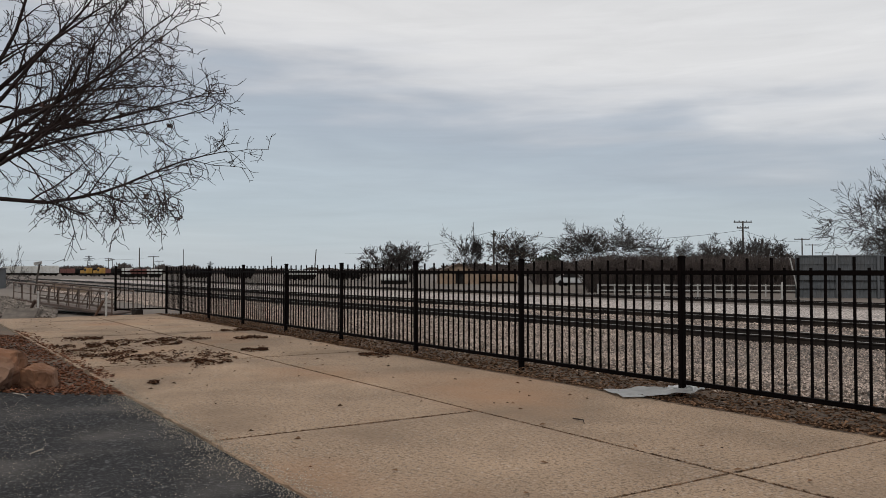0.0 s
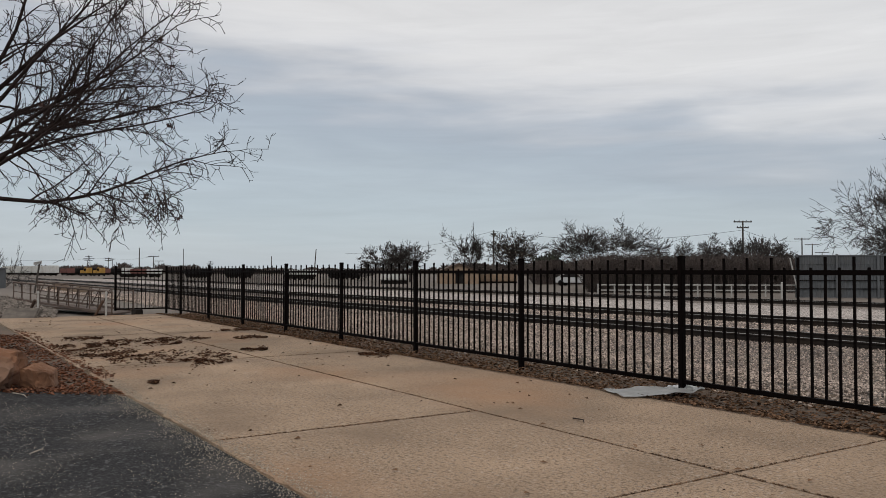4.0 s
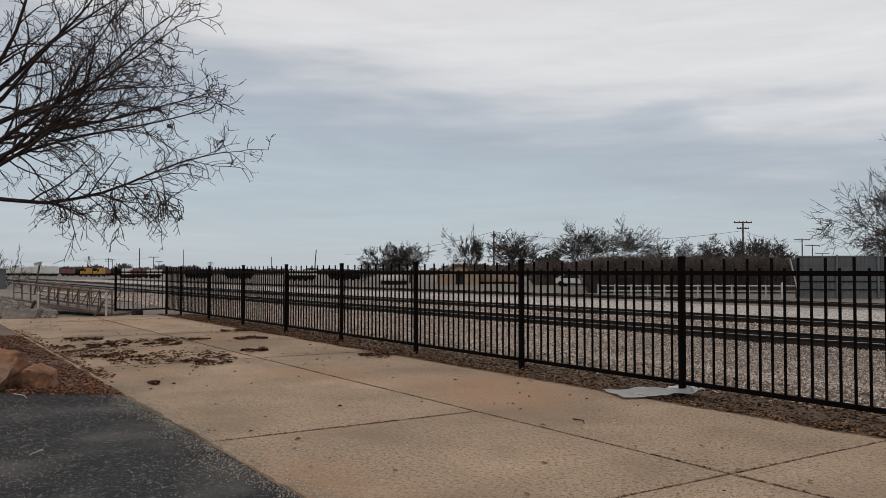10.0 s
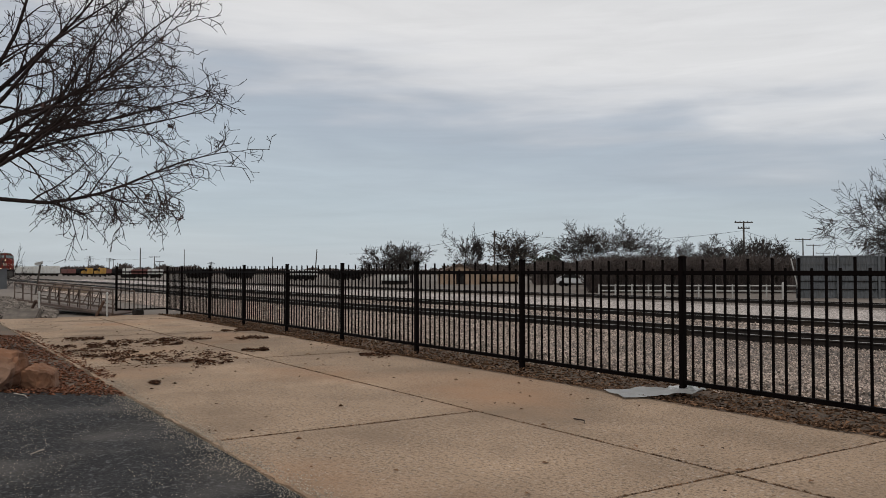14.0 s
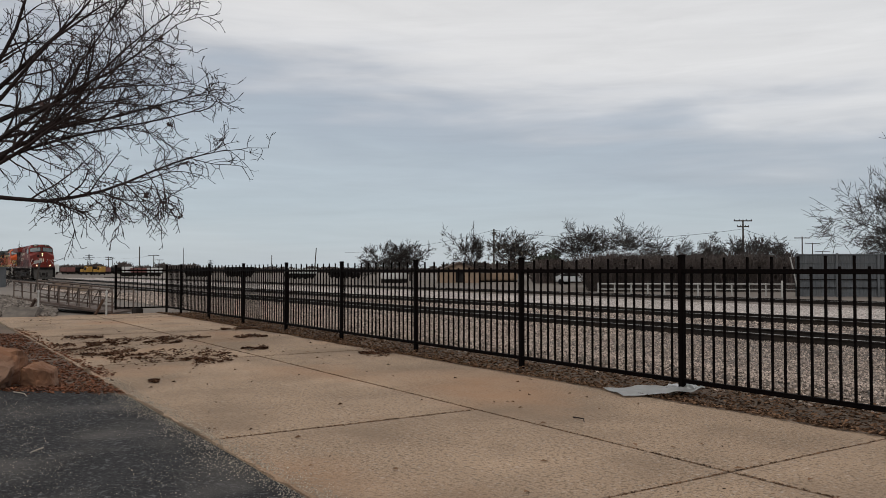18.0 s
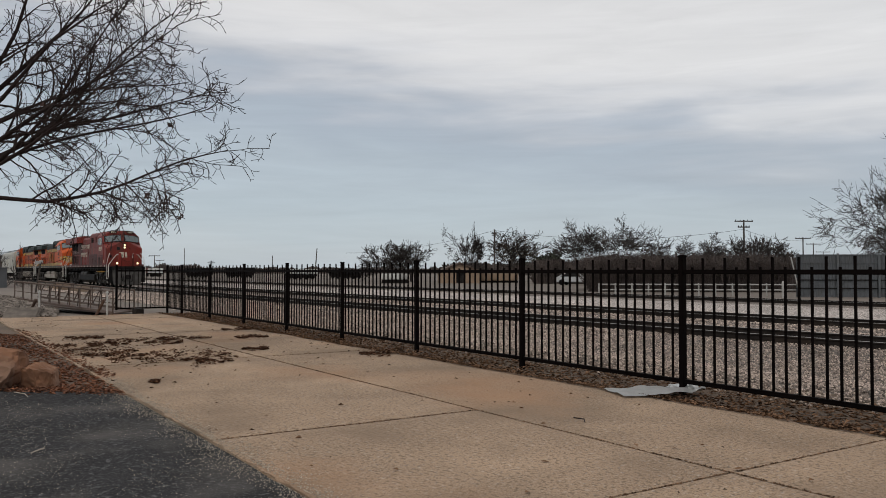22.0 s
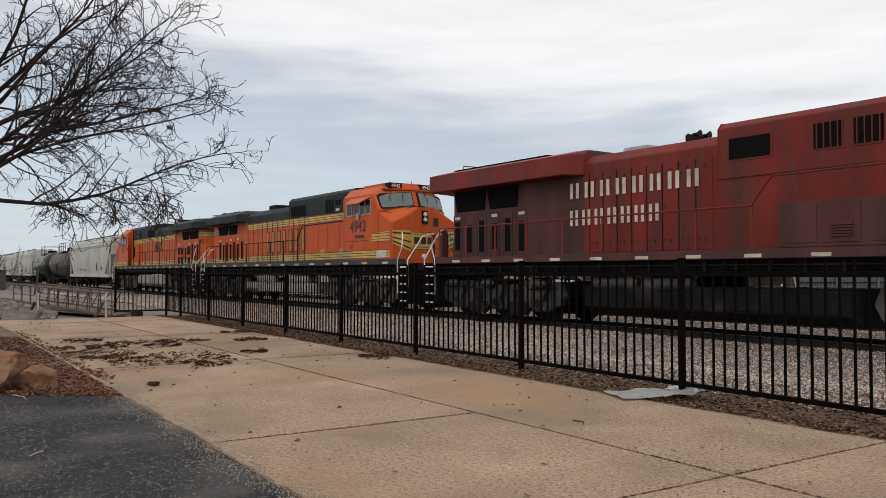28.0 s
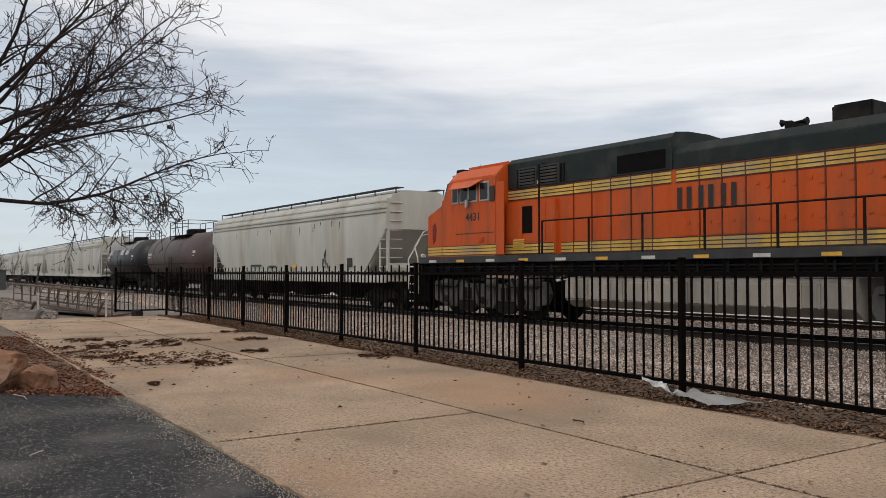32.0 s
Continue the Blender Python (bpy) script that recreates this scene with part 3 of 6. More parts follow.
def loco_end(loco, x, d, rail_mat, post_mat):
    """Pilot, steps, coupler and handrails of one end; d is +1 at the front, -1 at the rear."""
    p = Shape()
    loft(p, [[(x - d * 0.3, -1.15, 1.4), (x - d * 0.3, 1.15, 1.4), (x - d * 0.3, 1.15, 0.75), (x - d * 0.3, -1.15, 0.75)],
             [(x, -1.2, 1.5), (x, 1.2, 1.5), (x + d * 0.12, 1.12, 0.2), (x + d * 0.12, -1.12, 0.2)]])
    part("pilot", p, TRUCKG if post_mat is RED else BLACK, loco, "grimy snowplough pilot", bevel=0.02)
    part("end_platform", Shape().box(min(x - d * 0.4, x + d * 0.12), max(x - d * 0.4, x + d * 0.12), -1.22, 1.22, 1.5, 1.78), BLACK, loco, bevel=0.02)
    c = Shape().box(min(x, x + d * 0.45), max(x, x + d * 0.45), -0.13, 0.13, 0.72, 1.0)
    c.prism([(x + d * 0.4, -0.2), (x + d * 0.66, -0.16), (x + d * 0.66, 0.02), (x + d * 0.5, 0.2), (x + d * 0.4, 0.2)], 0.7, 1.05, "z")
    part("coupler", c, UNDER, loco, bevel=0.02)
    hoses = Shape()
    for y in (-0.5, -0.38, 0.38, 0.5):
        hoses.tube([(x + d * 0.15, y, 1.1), (x + d * 0.35, y, 0.9), (x + d * 0.42, y * 0.9, 0.55), (x + d * 0.5, y * 0.5, 0.5)], 0.025, 6)
    part("air_hose", hoses, BLACK, loco, smooth=True)
    for s in (-1, 1):
        for i in range(5):
            z = 0.42 + 0.3 * i
            part("step", Shape().box(min(x - d * 0.15, x - d * 0.62), max(x - d * 0.15, x - d * 0.62), min(s * 1.12, s * 1.5), max(s * 1.12, s * 1.5), z, z + 0.035), STEEL, loco)
            part("step_edge", Shape().box(min(x - d * 0.15, x - d * 0.62), max(x - d * 0.15, x - d * 0.62), min(s * 1.5, s * 1.515), max(s * 1.5, s * 1.515), z - 0.004, z + 0.04), WHITE, loco, "white painted step edge")
        w = Shape()
        for xx in (x - d * 0.14, x - d * 0.66):
            w.box(xx - 0.015, xx + 0.015, min(s * 1.05, s * 1.5), max(s * 1.05, s * 1.5), 0.4, 1.75)
        part("stepwell", w, BLACK, loco)
        e = Shape().tube([(x - d * 0.7, s * 1.52, 0.7), (x - d * 0.7, s * 1.53, 1.9), (x - d * 0.45, s * 1.5, 2.35), (x - d * 0.72, s * 1.3, 2.85), (x - d * 0.85, s * 1.25, 2.9)], 0.022, 6)
        part("grab_iron", e, rail_mat, loco, "white painted grab iron", smooth=True)
        e = Shape().tube([(x - d * 0.05, s * 1.5, 0.85), (x - d * 0.05, s * 1.5, 1.9), (x + d * 0.0, s * 0.9, 2.75), (x + d * 0.02, s * 0.45, 2.85), (x + d * 0.02, s * 0.4, 2.5)], 0.022, 6)
        part("grab_iron", e, rail_mat, loco, "white painted grab iron", smooth=True)
    r = Shape()
    for y in (-0.45, 0.45):
        r.tube([(x + d * 0.05, y, 1.78), (x + d * 0.05, y, 2.8)], 0.03, 6)
    r.tube([(x + d * 0.05, -0.45, 2.35), (x + d * 0.2, 0, 2.15), (x + d * 0.05, 0.45, 2.35)], 0.012, 5)
    part("end_railing", r, BLACK, loco)
    for s in (-1, 1) if post_mat is not BLACK else ():
        a, b = sorted((s * 0.5, s * 0.74))
        cp = Shape().prism([(x + d * 0.12, 1.78), (x + d * 0.12, 2.5), (x + d * 0.04, 2.92), (x - d * 0.03, 2.92), (x - d * 0.03, 1.78)], a, b)
        part("corner_post", cp, post_mat, loco, bevel=0.01)
    part("chain", Shape().tube([(x, -0.5, 2.75), (x + d * 0.03, -0.2, 2.6), (x + d * 0.03, 0.2, 2.6), (x, 0.5, 2.75)], 0.012, 5), UNDER, loco)


def long_railing(loco, x0, x1, n, material, up=None):
    """Walkway handrail with stanchions on both flanks; up: places where it rises to the cab."""
    for s in (-1, 1):
        y = s * 1.47
        line = [(x1, y, 2.9), (x0, y, 2.9)]
        if up:
            line += [(up[0], y, 3.5), (up[1], s * 1.5, 3.52)]
        part("handrail", Shape().tube(line, 0.024, 6), material, loco, smooth=True)
        for i in range(n):
            x = x0 + (x1 - x0) * i / (n - 1)
            part("stanchion", Shape().box(x - 0.03, x + 0.03, min(y, y + 0.02), max(y, y + 0.02), 1.75, 2.9), material, loco)


def block_letters(parent, s, y, xs, z0, z1, width, material, back=None):
    """A painted name, as plain upright bars."""
    for x in xs:
        for k in (-0.29, 0.29):
            c, h = x + k * width, width * (0.1 if back else 0.14)
            if back:
                part("lettering_back", plate(s, y, c - h - 0.05, c + h + 0.05, z0 - 0.05, z1 + 0.05, 0.004), back, parent)
            part("lettering_block", plate(s, y + 0.003, c - h, c + h, z0, z1, 0.005), material, parent)


def cab(loco, X, style, number, body, digit_mat):
    """Nose and cab. X turns metres behind the platform's front into the loco's own x."""
    red = style == "red"
    w, w2 = 1.5, 1.38
    sh = Shape()
    nose = [across(X(1.1), [(0.7, 1.8), (0.7, 3.62), (0.35, 3.86)]), across(X(1.2), [(1.45, 1.8), (1.45, 3.28), (0.45, 3.88)]),
            across(X(1.3), [(w, 1.8), (w, 3.34), (0.5, 3.89)]), across(X(2.2), [(w, 1.8), (w, 3.7), (0.55, 3.97)])]
    loft(sh, nose)
    part("nose", sh, body, loco, bevel=0.02)

    def chevron(ring, d):
        """Draws the middle of a ring forward, so that the two halves of the front look outward."""
        return [(x + d * (1.5 - abs(y)) / 1.38, y, z) for x, y, z in ring]

    sh = Shape()
    loft(sh, [chevron(across(X(2.12), [(w, 1.8), (w, 3.7), (w - 0.02, 3.78), (0.12, 3.97)]), 0.3), chevron(across(X(2.5), [(w, 1.8), (w, 4.4), (1.13, 4.73), (0.12, 4.86)]), 0.3),
              across(X(2.72), [(w, 1.8), (w, 4.42), (1.15, 4.76), (0.12, 4.9)]), across(X(4.95), [(w, 1.8), (w, 4.42), (1.15, 4.76), (0.12, 4.9)])])
    cb = part("cab", sh, body, loco, bevel=0.025)
    part("visor_ledge", Shape().prism([(X(2.6), -1.2), (X(2.6), 1.2), (X(2.28), 1.2), (X(2.04), 0.14), (X(2.04), -0.14), (X(2.28), -1.2)], 4.6, 4.66, "z"), body, cb, bevel=0.01)
    top = Shape().box(X(4.6), X(2.6), -0.75, 0.75, 4.84, 4.93)
    for x, y in ((2.8, 0.4), (3.3, -0.3), (4.0, 0.2)):
        top.tube([(X(x), y, 4.9), (X(x), y, 5.06)], 0.015, 5)
    part("roof_unit", top, BLACK if red else body, cb, bevel=0.02)
    # windscreens, sloped with the front of the cab
    for s in (-1, 1):
        a, b = [], []
        for y, z in ((0.12, 3.99), (1.36, 3.86), (1.41, 3.95), (1.42, 4.36), (1.33, 4.44), (0.12, 4.54)):
            k = (y - 0.12) / 1.38
            x = 2.12 + 0.38 * (z - 3.97 + 0.19 * k) / (0.89 - 0.11 * k) - 0.3 * (1 - k)
            a.append((X(x - 0.075), s * y, z))
        cx, cy, cz = [sum(p[i] for p in a) / 6 for i in range(3)]
        inner = [(p[0] + 0.012, cy + (p[1] - cy) * 0.95, cz + (p[2] - cz) * 0.92) for p in a]
        fr = Shape()
        loft(fr, [a, [(p[0] - 0.13, p[1], p[2]) for p in a]])
        part("windscreen_frame", fr, BLACK, cb)
        gl = Shape()
        loft(gl, [inner, [(p[0] - 0.05, p[1], p[2]) for p in inner]])
        part("windscreen", gl, FRONTPANE, cb)
        wp = Shape()
        for k in (0.45, 0.95):
            f = 0.3 * (1.5 - k) / 1.38
            wp.tube([(X(2.27 - f), s * k, 4.54), (X(2.15 - f), s * (k + 0.12), 4.28), (X(2.11 - f), s * (k + 0.1), 4.15)], 0.012, 5)
        part("wiper", wp, BLACK, cb)
        # number boards
        nb = Shape().box(X(2.55), X(2.2), min(s * 0.4, s * 0.98), max(s * 0.4, s * 0.98), 4.64, 4.87)
        board = part("number_board", nb, BLACK, cb, bevel=0.015)
        writing(number, 0.2, CREAM, board, pose(X(2.194), s * 0.69, 4.755, 90, 0, 90), "board_number", bold=0.004)
        # side windows
        y = 1.5
        for x0, x1 in ((4.62, 4.15), (4.03, 3.58), (3.56, 3.12), (3.05, 2.68)):
            f = plate(s, y, X(x0), X(x1), 3.66, 4.27, 0.025)
            fo = part("window_frame", f, FRAMEW if not red or x0 in (4.03, 3.56) else REDDK, cb, bevel=0.006)
            part("window_pane", plate(s, y + 0.02, X(x0 - 0.05), X(x1 + 0.05), 3.71, 4.22, 0.012), PANE, fo)
        if red:
            part("sun_blind", plate(s, y + 0.03, X(3.27), X(3.17), 3.72, 4.2, 0.006), CREAM, cb)
        else:
            aw = Shape()
            loft(aw, [[(X(4.35), s * 1.5, 4.36), (X(2.72), s * 1.5, 4.36), (X(2.72), s * 1.5, 4.33), (X(4.35), s * 1.5, 4.33)],
                      [(X(4.05), s * 1.86, 4.1), (X(3.0), s * 1.86, 4.1), (X(3.0), s * 1.86, 4.08), (X(4.05), s * 1.86, 4.08)]])
            part("awning", aw, body, cb, "orange window awning")
        mir = None if red else Shape().box(X(3.62), X(3.52), min(s * 1.55, s * 1.62), max(s * 1.55, s * 1.62), 3.5, 3.75)
        if mir:
            part("mirror", mir, FRAMEW, cb)
        size, dx, dz, gap = (0.5, 3.62, 3.3, 1.28) if red else (0.6, 3.7, 3.22, 1.1) if number == "4942" else (0.36, 3.8, 3.18, 1.05)
        writing(number, size, digit_mat, cb, pose(X(dx), s * 1.506, dz, 90, 0, 0 if s < 0 else 180), "cab_number", bold=0.01 if size > 0.4 else 0.006, spread=gap)
        if red:
            for x0, x1 in ((4.5, 3.82), (3.3, 2.6)):
                part("louvre_panel", plate(s, 1.5, X(x0 + 0.05), X(x1 - 0.05), 1.9, 2.64, 0.008), REDDK, cb)
                part("louvre", louvre(s, 1.506, X(x0), X(x1), 1.95, 2.6, 13), REDDK, cb)
            part("panel_seam", plate(s, 1.5, X(4.85), X(2.4), 2.7, 2.73, 0.008), BLACK, cb)
            part("notice", plate(s, 1.5, X(2.15), X(1.87), 2.06, 2.32, 0.008), CREAM, cb)
        else:
            part("panel_seam", plate(s, 1.5, X(4.85), X(2.9), 2.66, 2.685, 0.006), INK, cb)
            part("louvre", louvre(s, 1.5, X(4.35), X(4.15), 2.38, 2.55, 6), ORANGE, cb)
            for x0, x1 in ((4.95, 3.4), (3.4, 1.3)):
                band(loco, s, 1.5, X(x0), X(x1), 1.98, 2.3)
            if number == "4942":
                part("lettering_block", plate(s, 1.5, X(3.95), X(3.2), 2.78, 2.9, 0.006), INK, cb)
                ny = Shape()
                pts = [(X(2.62), 2.6), (X(2.62), 2.92), (X(1.3), 2.98), (X(1.3), 2.62)]
                ny.prism(pts, s * 1.5, s * 1.506)
                part("nose_stripe", ny, YELLOW, cb, bevel=0.0)
                for z in (2.6, 2.69, 2.79, 2.9):
                    part("stripe_line", plate(s, 1.505, X(2.62), X(1.3), z, z + 0.022, 0.004), INK, cb)
                part("white_patch", plate(s, 1.505, X(2.25), X(1.55), 2.0, 2.28, 0.008), MARK, cb)
            else:
                em = Shape().prism([(X(1.75), 2.5), (X(1.6), 2.35), (X(1.56), 2.6), (X(1.56), 3.0), (X(1.7), 3.1), (X(1.8), 2.9)], s * 1.5, s * 1.507)
                part("emblem", em, RED, cb, "red painted emblem")
                part("cab_door", plate(s, 1.5, X(5.35), X(4.98), 1.98, 4.2, 0.02), ORANGE, cb)
    # face of the nose
    fx = X(1.1)
    if style == "red":
        part("emblem", Shape().box(fx, fx + 0.008, -0.42, -0.06, 2.55, 3.0), CREAM, loco)
        part("emblem", Shape().box(fx, fx + 0.008, 0.04, 0.40, 2.55, 3.0), CREAM, loco)
        part("crest", Shape().box(X(1.2), X(1.145), -1.2, -1.0, 2.5, 2.75), BLACK, loco)
        part("nose_window", Shape().box(fx, fx + 0.012, -0.62, -0.38, 3.18, 3.45), PANE, loco)
        lz, ly = (3.62, 3.4), 0.0
    else:
        part("nose_window", Shape().box(fx, fx + 0.012, 0.3, 0.52, 3.18, 3.5), PANE, loco)
        part("nose_band", Shape().box(fx, fx + 0.006, -0.69, 0.69, 2.3, 2.95), YELLOW, loco)
        for y in (-0.45, -0.15, 0.15, 0.45):
            part("lettering_block", Shape().box(fx + 0.006, fx + 0.01, y - 0.12, y + 0.12, 2.5, 2.76), INK, loco)
        for z in (2.3, 2.38, 2.86, 2.93):
            part("stripe_line", Shape().box(fx + 0.005, fx + 0.009, -0.69, 0.69, z, z + 0.02), INK, loco)
        lz, ly = (3.62, 3.42), -0.1
    glare = BLACK if red else SILL
    for s in (-1, 1):
        t = [(X(2.13), s * 0.5, 3.985), (X(2.13), s * 1.42, 3.74), (X(1.5), s * 1.06, 3.655), (X(1.3), s * 0.5, 3.912)]
        ws = Shape()
        loft(ws, [t, [(x, y, z - 0.05) for x, y, z in t]])
        part("anti_glare_panel", ws, glare, loco)
    part("anti_glare_panel", Shape().prism([(X(2.13), 3.985), (X(1.3), 3.912), (X(1.3), 3.84), (X(2.13), 3.9)], -0.5, 0.5), glare, loco)
    if not red:
        # painted wings from the nose's face round to its flanks
        for s in (-1, 1):
            for z0, z1, z2, z3, m in ((2.22, 3.0, 2.52, 3.0, YELLOW), (2.3, 2.36, 2.58, 2.64, INK), (2.86, 2.92, 2.88, 2.94, INK), (2.55, 2.6, 2.72, 2.77, INK)):
                o = 0.012 if m is INK else 0.007
                fw = Shape()
                loft(fw, [[(X(1.1) + o, s * 0.7, z0), (X(1.1) + o, s * 0.7, z1), (X(1.2) + o, s * 1.44, z3), (X(1.2) + o, s * 1.44, z2)],
                          [(X(1.14), s * 0.7, z0), (X(1.14), s * 0.7, z1), (X(1.24), s * 1.44, z3), (X(1.24), s * 1.44, z2)]])
                part("nose_wing", fw, m, loco)
    hb = part("headlight_housing", Shape().box(fx, fx + 0.06, ly - 0.13, ly + 0.13, lz[1] - 0.14, lz[0] + 0.14), BLACK, loco, bevel=0.02)
    for z in lz:
        part("headlight", Shape().lathe([(0.055, 0.085), (0.075, 0.08), (0.085, 0.04)], (fx, ly, z), "x", 14), LAMP if red else LAMPOFF, hb, smooth=True)
    part("nose_door", Shape().box(fx, fx + 0.015, 0.2, 0.68, 1.95, 3.1), body, loco, bevel=0.01)
    for y in (-0.82, 0.82):
        part("ditch_light", Shape().lathe([(-0.05, 0.085), (0.03, 0.085), (0.05, 0.065), (0.06, 0.03)] if red else [(-0.05, 0.09), (0.03, 0.09), (0.045, 0.07), (0.05, 0.02)], (X(-0.02), y, 2.02), "x", 14), LAMP if red else LAMPOFF, loco, smooth=True)


def band(loco, s, y, x0, x1, z0, z1):
    """A faded yellow band with thin dark lines."""
    b = part("stripe_band", plate(s, y, x0, x1, z0, z1, 0.006), YELLOW, loco)
    for k in (0.0, 0.33, 0.66, 1.0):
        z = z0 + (z1 - z0 - 0.025) * k
        part("stripe_line", plate(s, y + 0.006, x0, x1, z, z + 0.025, 0.004), INK, b)


def locomotive(style, number, label, length, front, rev=False):
    red = style == "red"
    body = RED if red else ORANGE
    loco = thing("locomotive", label, "locomotive", "locomotives of the freight train")
    end = length - 0.9               # platform's rear, behind its front

    def X(d):
        return -0.45 - d

    HW = 1.0
    hood_end = 21.4 if red else 22.0 if rev else 22.3
    part("underframe", Shape().box(X(end), X(0.1), -1.2, 1.2, 1.35, 1.75), UNDER, loco)
    pair("side_sill", lambda s: Shape().box(X(end - 0.68), X(0.68), min(s * 1.2, s * 1.52), max(s * 1.2, s * 1.52), 1.74, 1.95), SILL if not red else REDDK, loco, bevel=0.01)
    piping = Shape()
    for s in (-1, 1):
        for z, y in ((1.6, 1.42), (1.52, 1.35), (1.45, 1.3)):
            piping.tube([(X(end - 0.5), s * y, z), (X(1.0), s * y, z)], 0.025, 5)
        for i in range(26):
            x = X(0.8 + i * 0.82)
            piping.box(x - 0.03, x + 0.03, min(s * 1.3, s * 1.45), max(s * 1.3, s * 1.45), 1.42, 1.68)
    part("sill_piping", piping, BLACK, loco)
    # hood
    top_z = 4.72 if red else 4.64
    sh = Shape()
    hz = 3.97
    prof = [(HW, 1.95), (HW, top_z - 0.3), (0.84, top_z - 0.08), (0.45, top_z)]
    hs, he = 4.95, 14.9 if red else 16.6
    loft(sh, [across(X(he), prof), across(X(hs), prof)])
    hood = part("hood", sh, body, loco, "long engine hood", bevel=0.015)
    if not red:
        sh = Shape()
        gp = [(HW + 0.012, hz), (HW + 0.012, top_z - 0.29), (0.85, top_z - 0.065), (0.45, top_z + 0.012)]
        loft(sh, [across(X(he + 0.1), gp), across(X(hs + 0.02), gp)])
        part("hood_roof", sh, GREEN, hood, "dark green hood roof", bevel=0.015)
    # radiator section with overhanging wings
    wing_d0, wing_d1 = (14.9, 21.75) if red else (16.6, 21.7)
    wb, wt = (4.12, 4.73) if red else (4.09, 4.52)
    sh = Shape()
    rw = 0.98
    bend = ((0.0, 0.45), (0.12, 0.72), (0.35, 0.9), (0.75, 1.0)) if rev else ((0.0, 0.55), (0.16, 0.84), (0.45, 1.0))

    def flank(d):
        """Half width of the rounded rear end, d metres behind the front."""
        u = hood_end - d
        for (u0, k0), (u1, k1) in zip(bend, bend[1:]):
            if u <= u1:
                return rw * (k0 + (k1 - k0) * max(0.0, u - u0) / (u1 - u0))
        return rw

    loft(sh, [across(X(hood_end - u), [(rw * k, 1.95), (rw * k, 3.2), (rw * k, 3.5), (rw * k, wb)]) for u, k in bend] + [across(X(he - 0.02), [(rw, 1.95), (rw, 3.3), (rw, 3.42), (1.0, wb)])])
    rad = part("radiator_hood", sh, REDDK if red else ORANGE, loco, bevel=0.015)
    wing = Shape()
    wx0 = wing_d1
    ring = [(1.0, wb), (1.5, wb + 0.03), (1.5, wt - 0.04), (0.9, wt + 0.12 if red else wt + 0.2)]
    tw = 0.8 if rev else 0.62
    tail = [(0.45, wb), (tw, wb + 0.03), (tw, wt - 0.02), (0.45, ring[3][1])]
    loft(wing, [across(X(wx0 + (0.12 if red else 0.6 if rev else 0.4)), tail), across(X(wx0), ring), across(X(wing_d0 + 0.35), ring), across(X(wing_d0), [(0.98, wb), (1.02, wb + 0.03), (1.02, wt - 0.02), (0.8, wt + 0.12)])])
    part("radiator_wing", wing, RED if red else GREEN, loco, "overhanging radiator wings", bevel=0.015)
    part("radiator_top", Shape().box(X(wx0 - 0.6), X(wing_d0 + 1.6), -0.9, 0.9, wt + 0.08, wt + (0.17 if red else 0.24)), MESHK, loco, bevel=0.02)
    for s in (-1, 1):
        zi = 3.45 if red else 3.52
        zt = wb - (0.02 if red else 0.06)
        for a, b in ((21.35, 19.65), (19.5, 18.1)) if rev else ((20.9, 19.3), (19.15, 17.7)) if red else ((21.0, 19.55), (19.4, 18.1)):
            sh = Shape()
            loft(sh, [[(X(a) + 0.06, s * (rw + 0.01), zi), (X(b) - 0.06, s * (rw + 0.01), zi), (X(b) - 0.06, s * (rw - 0.05), zi), (X(a) + 0.06, s * (rw - 0.05), zi)],
                      [(X(a), s * 1.07, zt), (X(b), s * 1.07, zt), (X(b), s * 0.95, zt), (X(a), s * 0.95, zt)]])
            part("intake_screen", sh, MESHK, rad)
        if rev:
            doors = ((17.35, 0.21, ((2.02, 2.46), (2.6, 3.05))), (18.0, 0.21, ((2.02, 2.46), (2.6, 3.05))), (18.75, 0.16, ((2.1, 3.0),)), (19.5, 0.27, ((2.02, 2.42),)),
                     (20.2, 0.16, ((2.02, 3.2),)), (20.76, 0.13, ((2.2, 3.1),)), (21.25, 0.16, ((2.2, 3.15),)))
        else:
            doors = tuple((d, 0.13, ((2.1 if i % 3 else 2.18, 3.12 if i % 2 == 0 else 3.0),)) for i, d in enumerate((20.8, 20.15, 19.5, 18.85, 18.2, 17.55) if red else (20.75, 20.2, 19.65, 19.1, 18.6, 18.0, 17.4)))
        for i, (d, hw, slots) in enumerate(doors):
            dr = part("radiator_door", plate(s, rw, X(d + hw + 0.09), X(d - hw - 0.09), 1.98, 3.34, 0.018), REDDK if red else ORANGE, rad, bevel=0.004)
            part("door_seam", plate(s, rw, X(d + hw + 0.115), X(d + hw + 0.09), 1.98, 3.34, 0.008), BLACK, rad)
            for lo, hi in slots:
                part("screen_frame", plate(s, rw + 0.012, X(d + hw + 0.025), X(d - hw - 0.025), lo - 0.025, hi + 0.025, 0.012), REDDK if red else ORANGE, dr, bevel=0.004)
                part("door_screen", plate(s, rw + 0.022, X(d + hw), X(d - hw), lo, hi, 0.006), MESHK, dr)
            if i in (0, 3, 5):
                part("placard", plate(s, rw + 0.018, X(d + 0.14), X(d - 0.14), 3.2, 3.29, 0.008), MARK, dr)
            if rev and i == 3:
                part("blower_cover", Shape().lathe([(s * rw, 0.3), (s * (rw + 0.06), 0.29), (s * (rw + 0.05), 0.24), (s * (rw + 0.08), 0.1), (s * (rw + 0.09), 0.02)], (X(d), 0, 2.84), "y", 18), UNDER, dr, smooth=True)
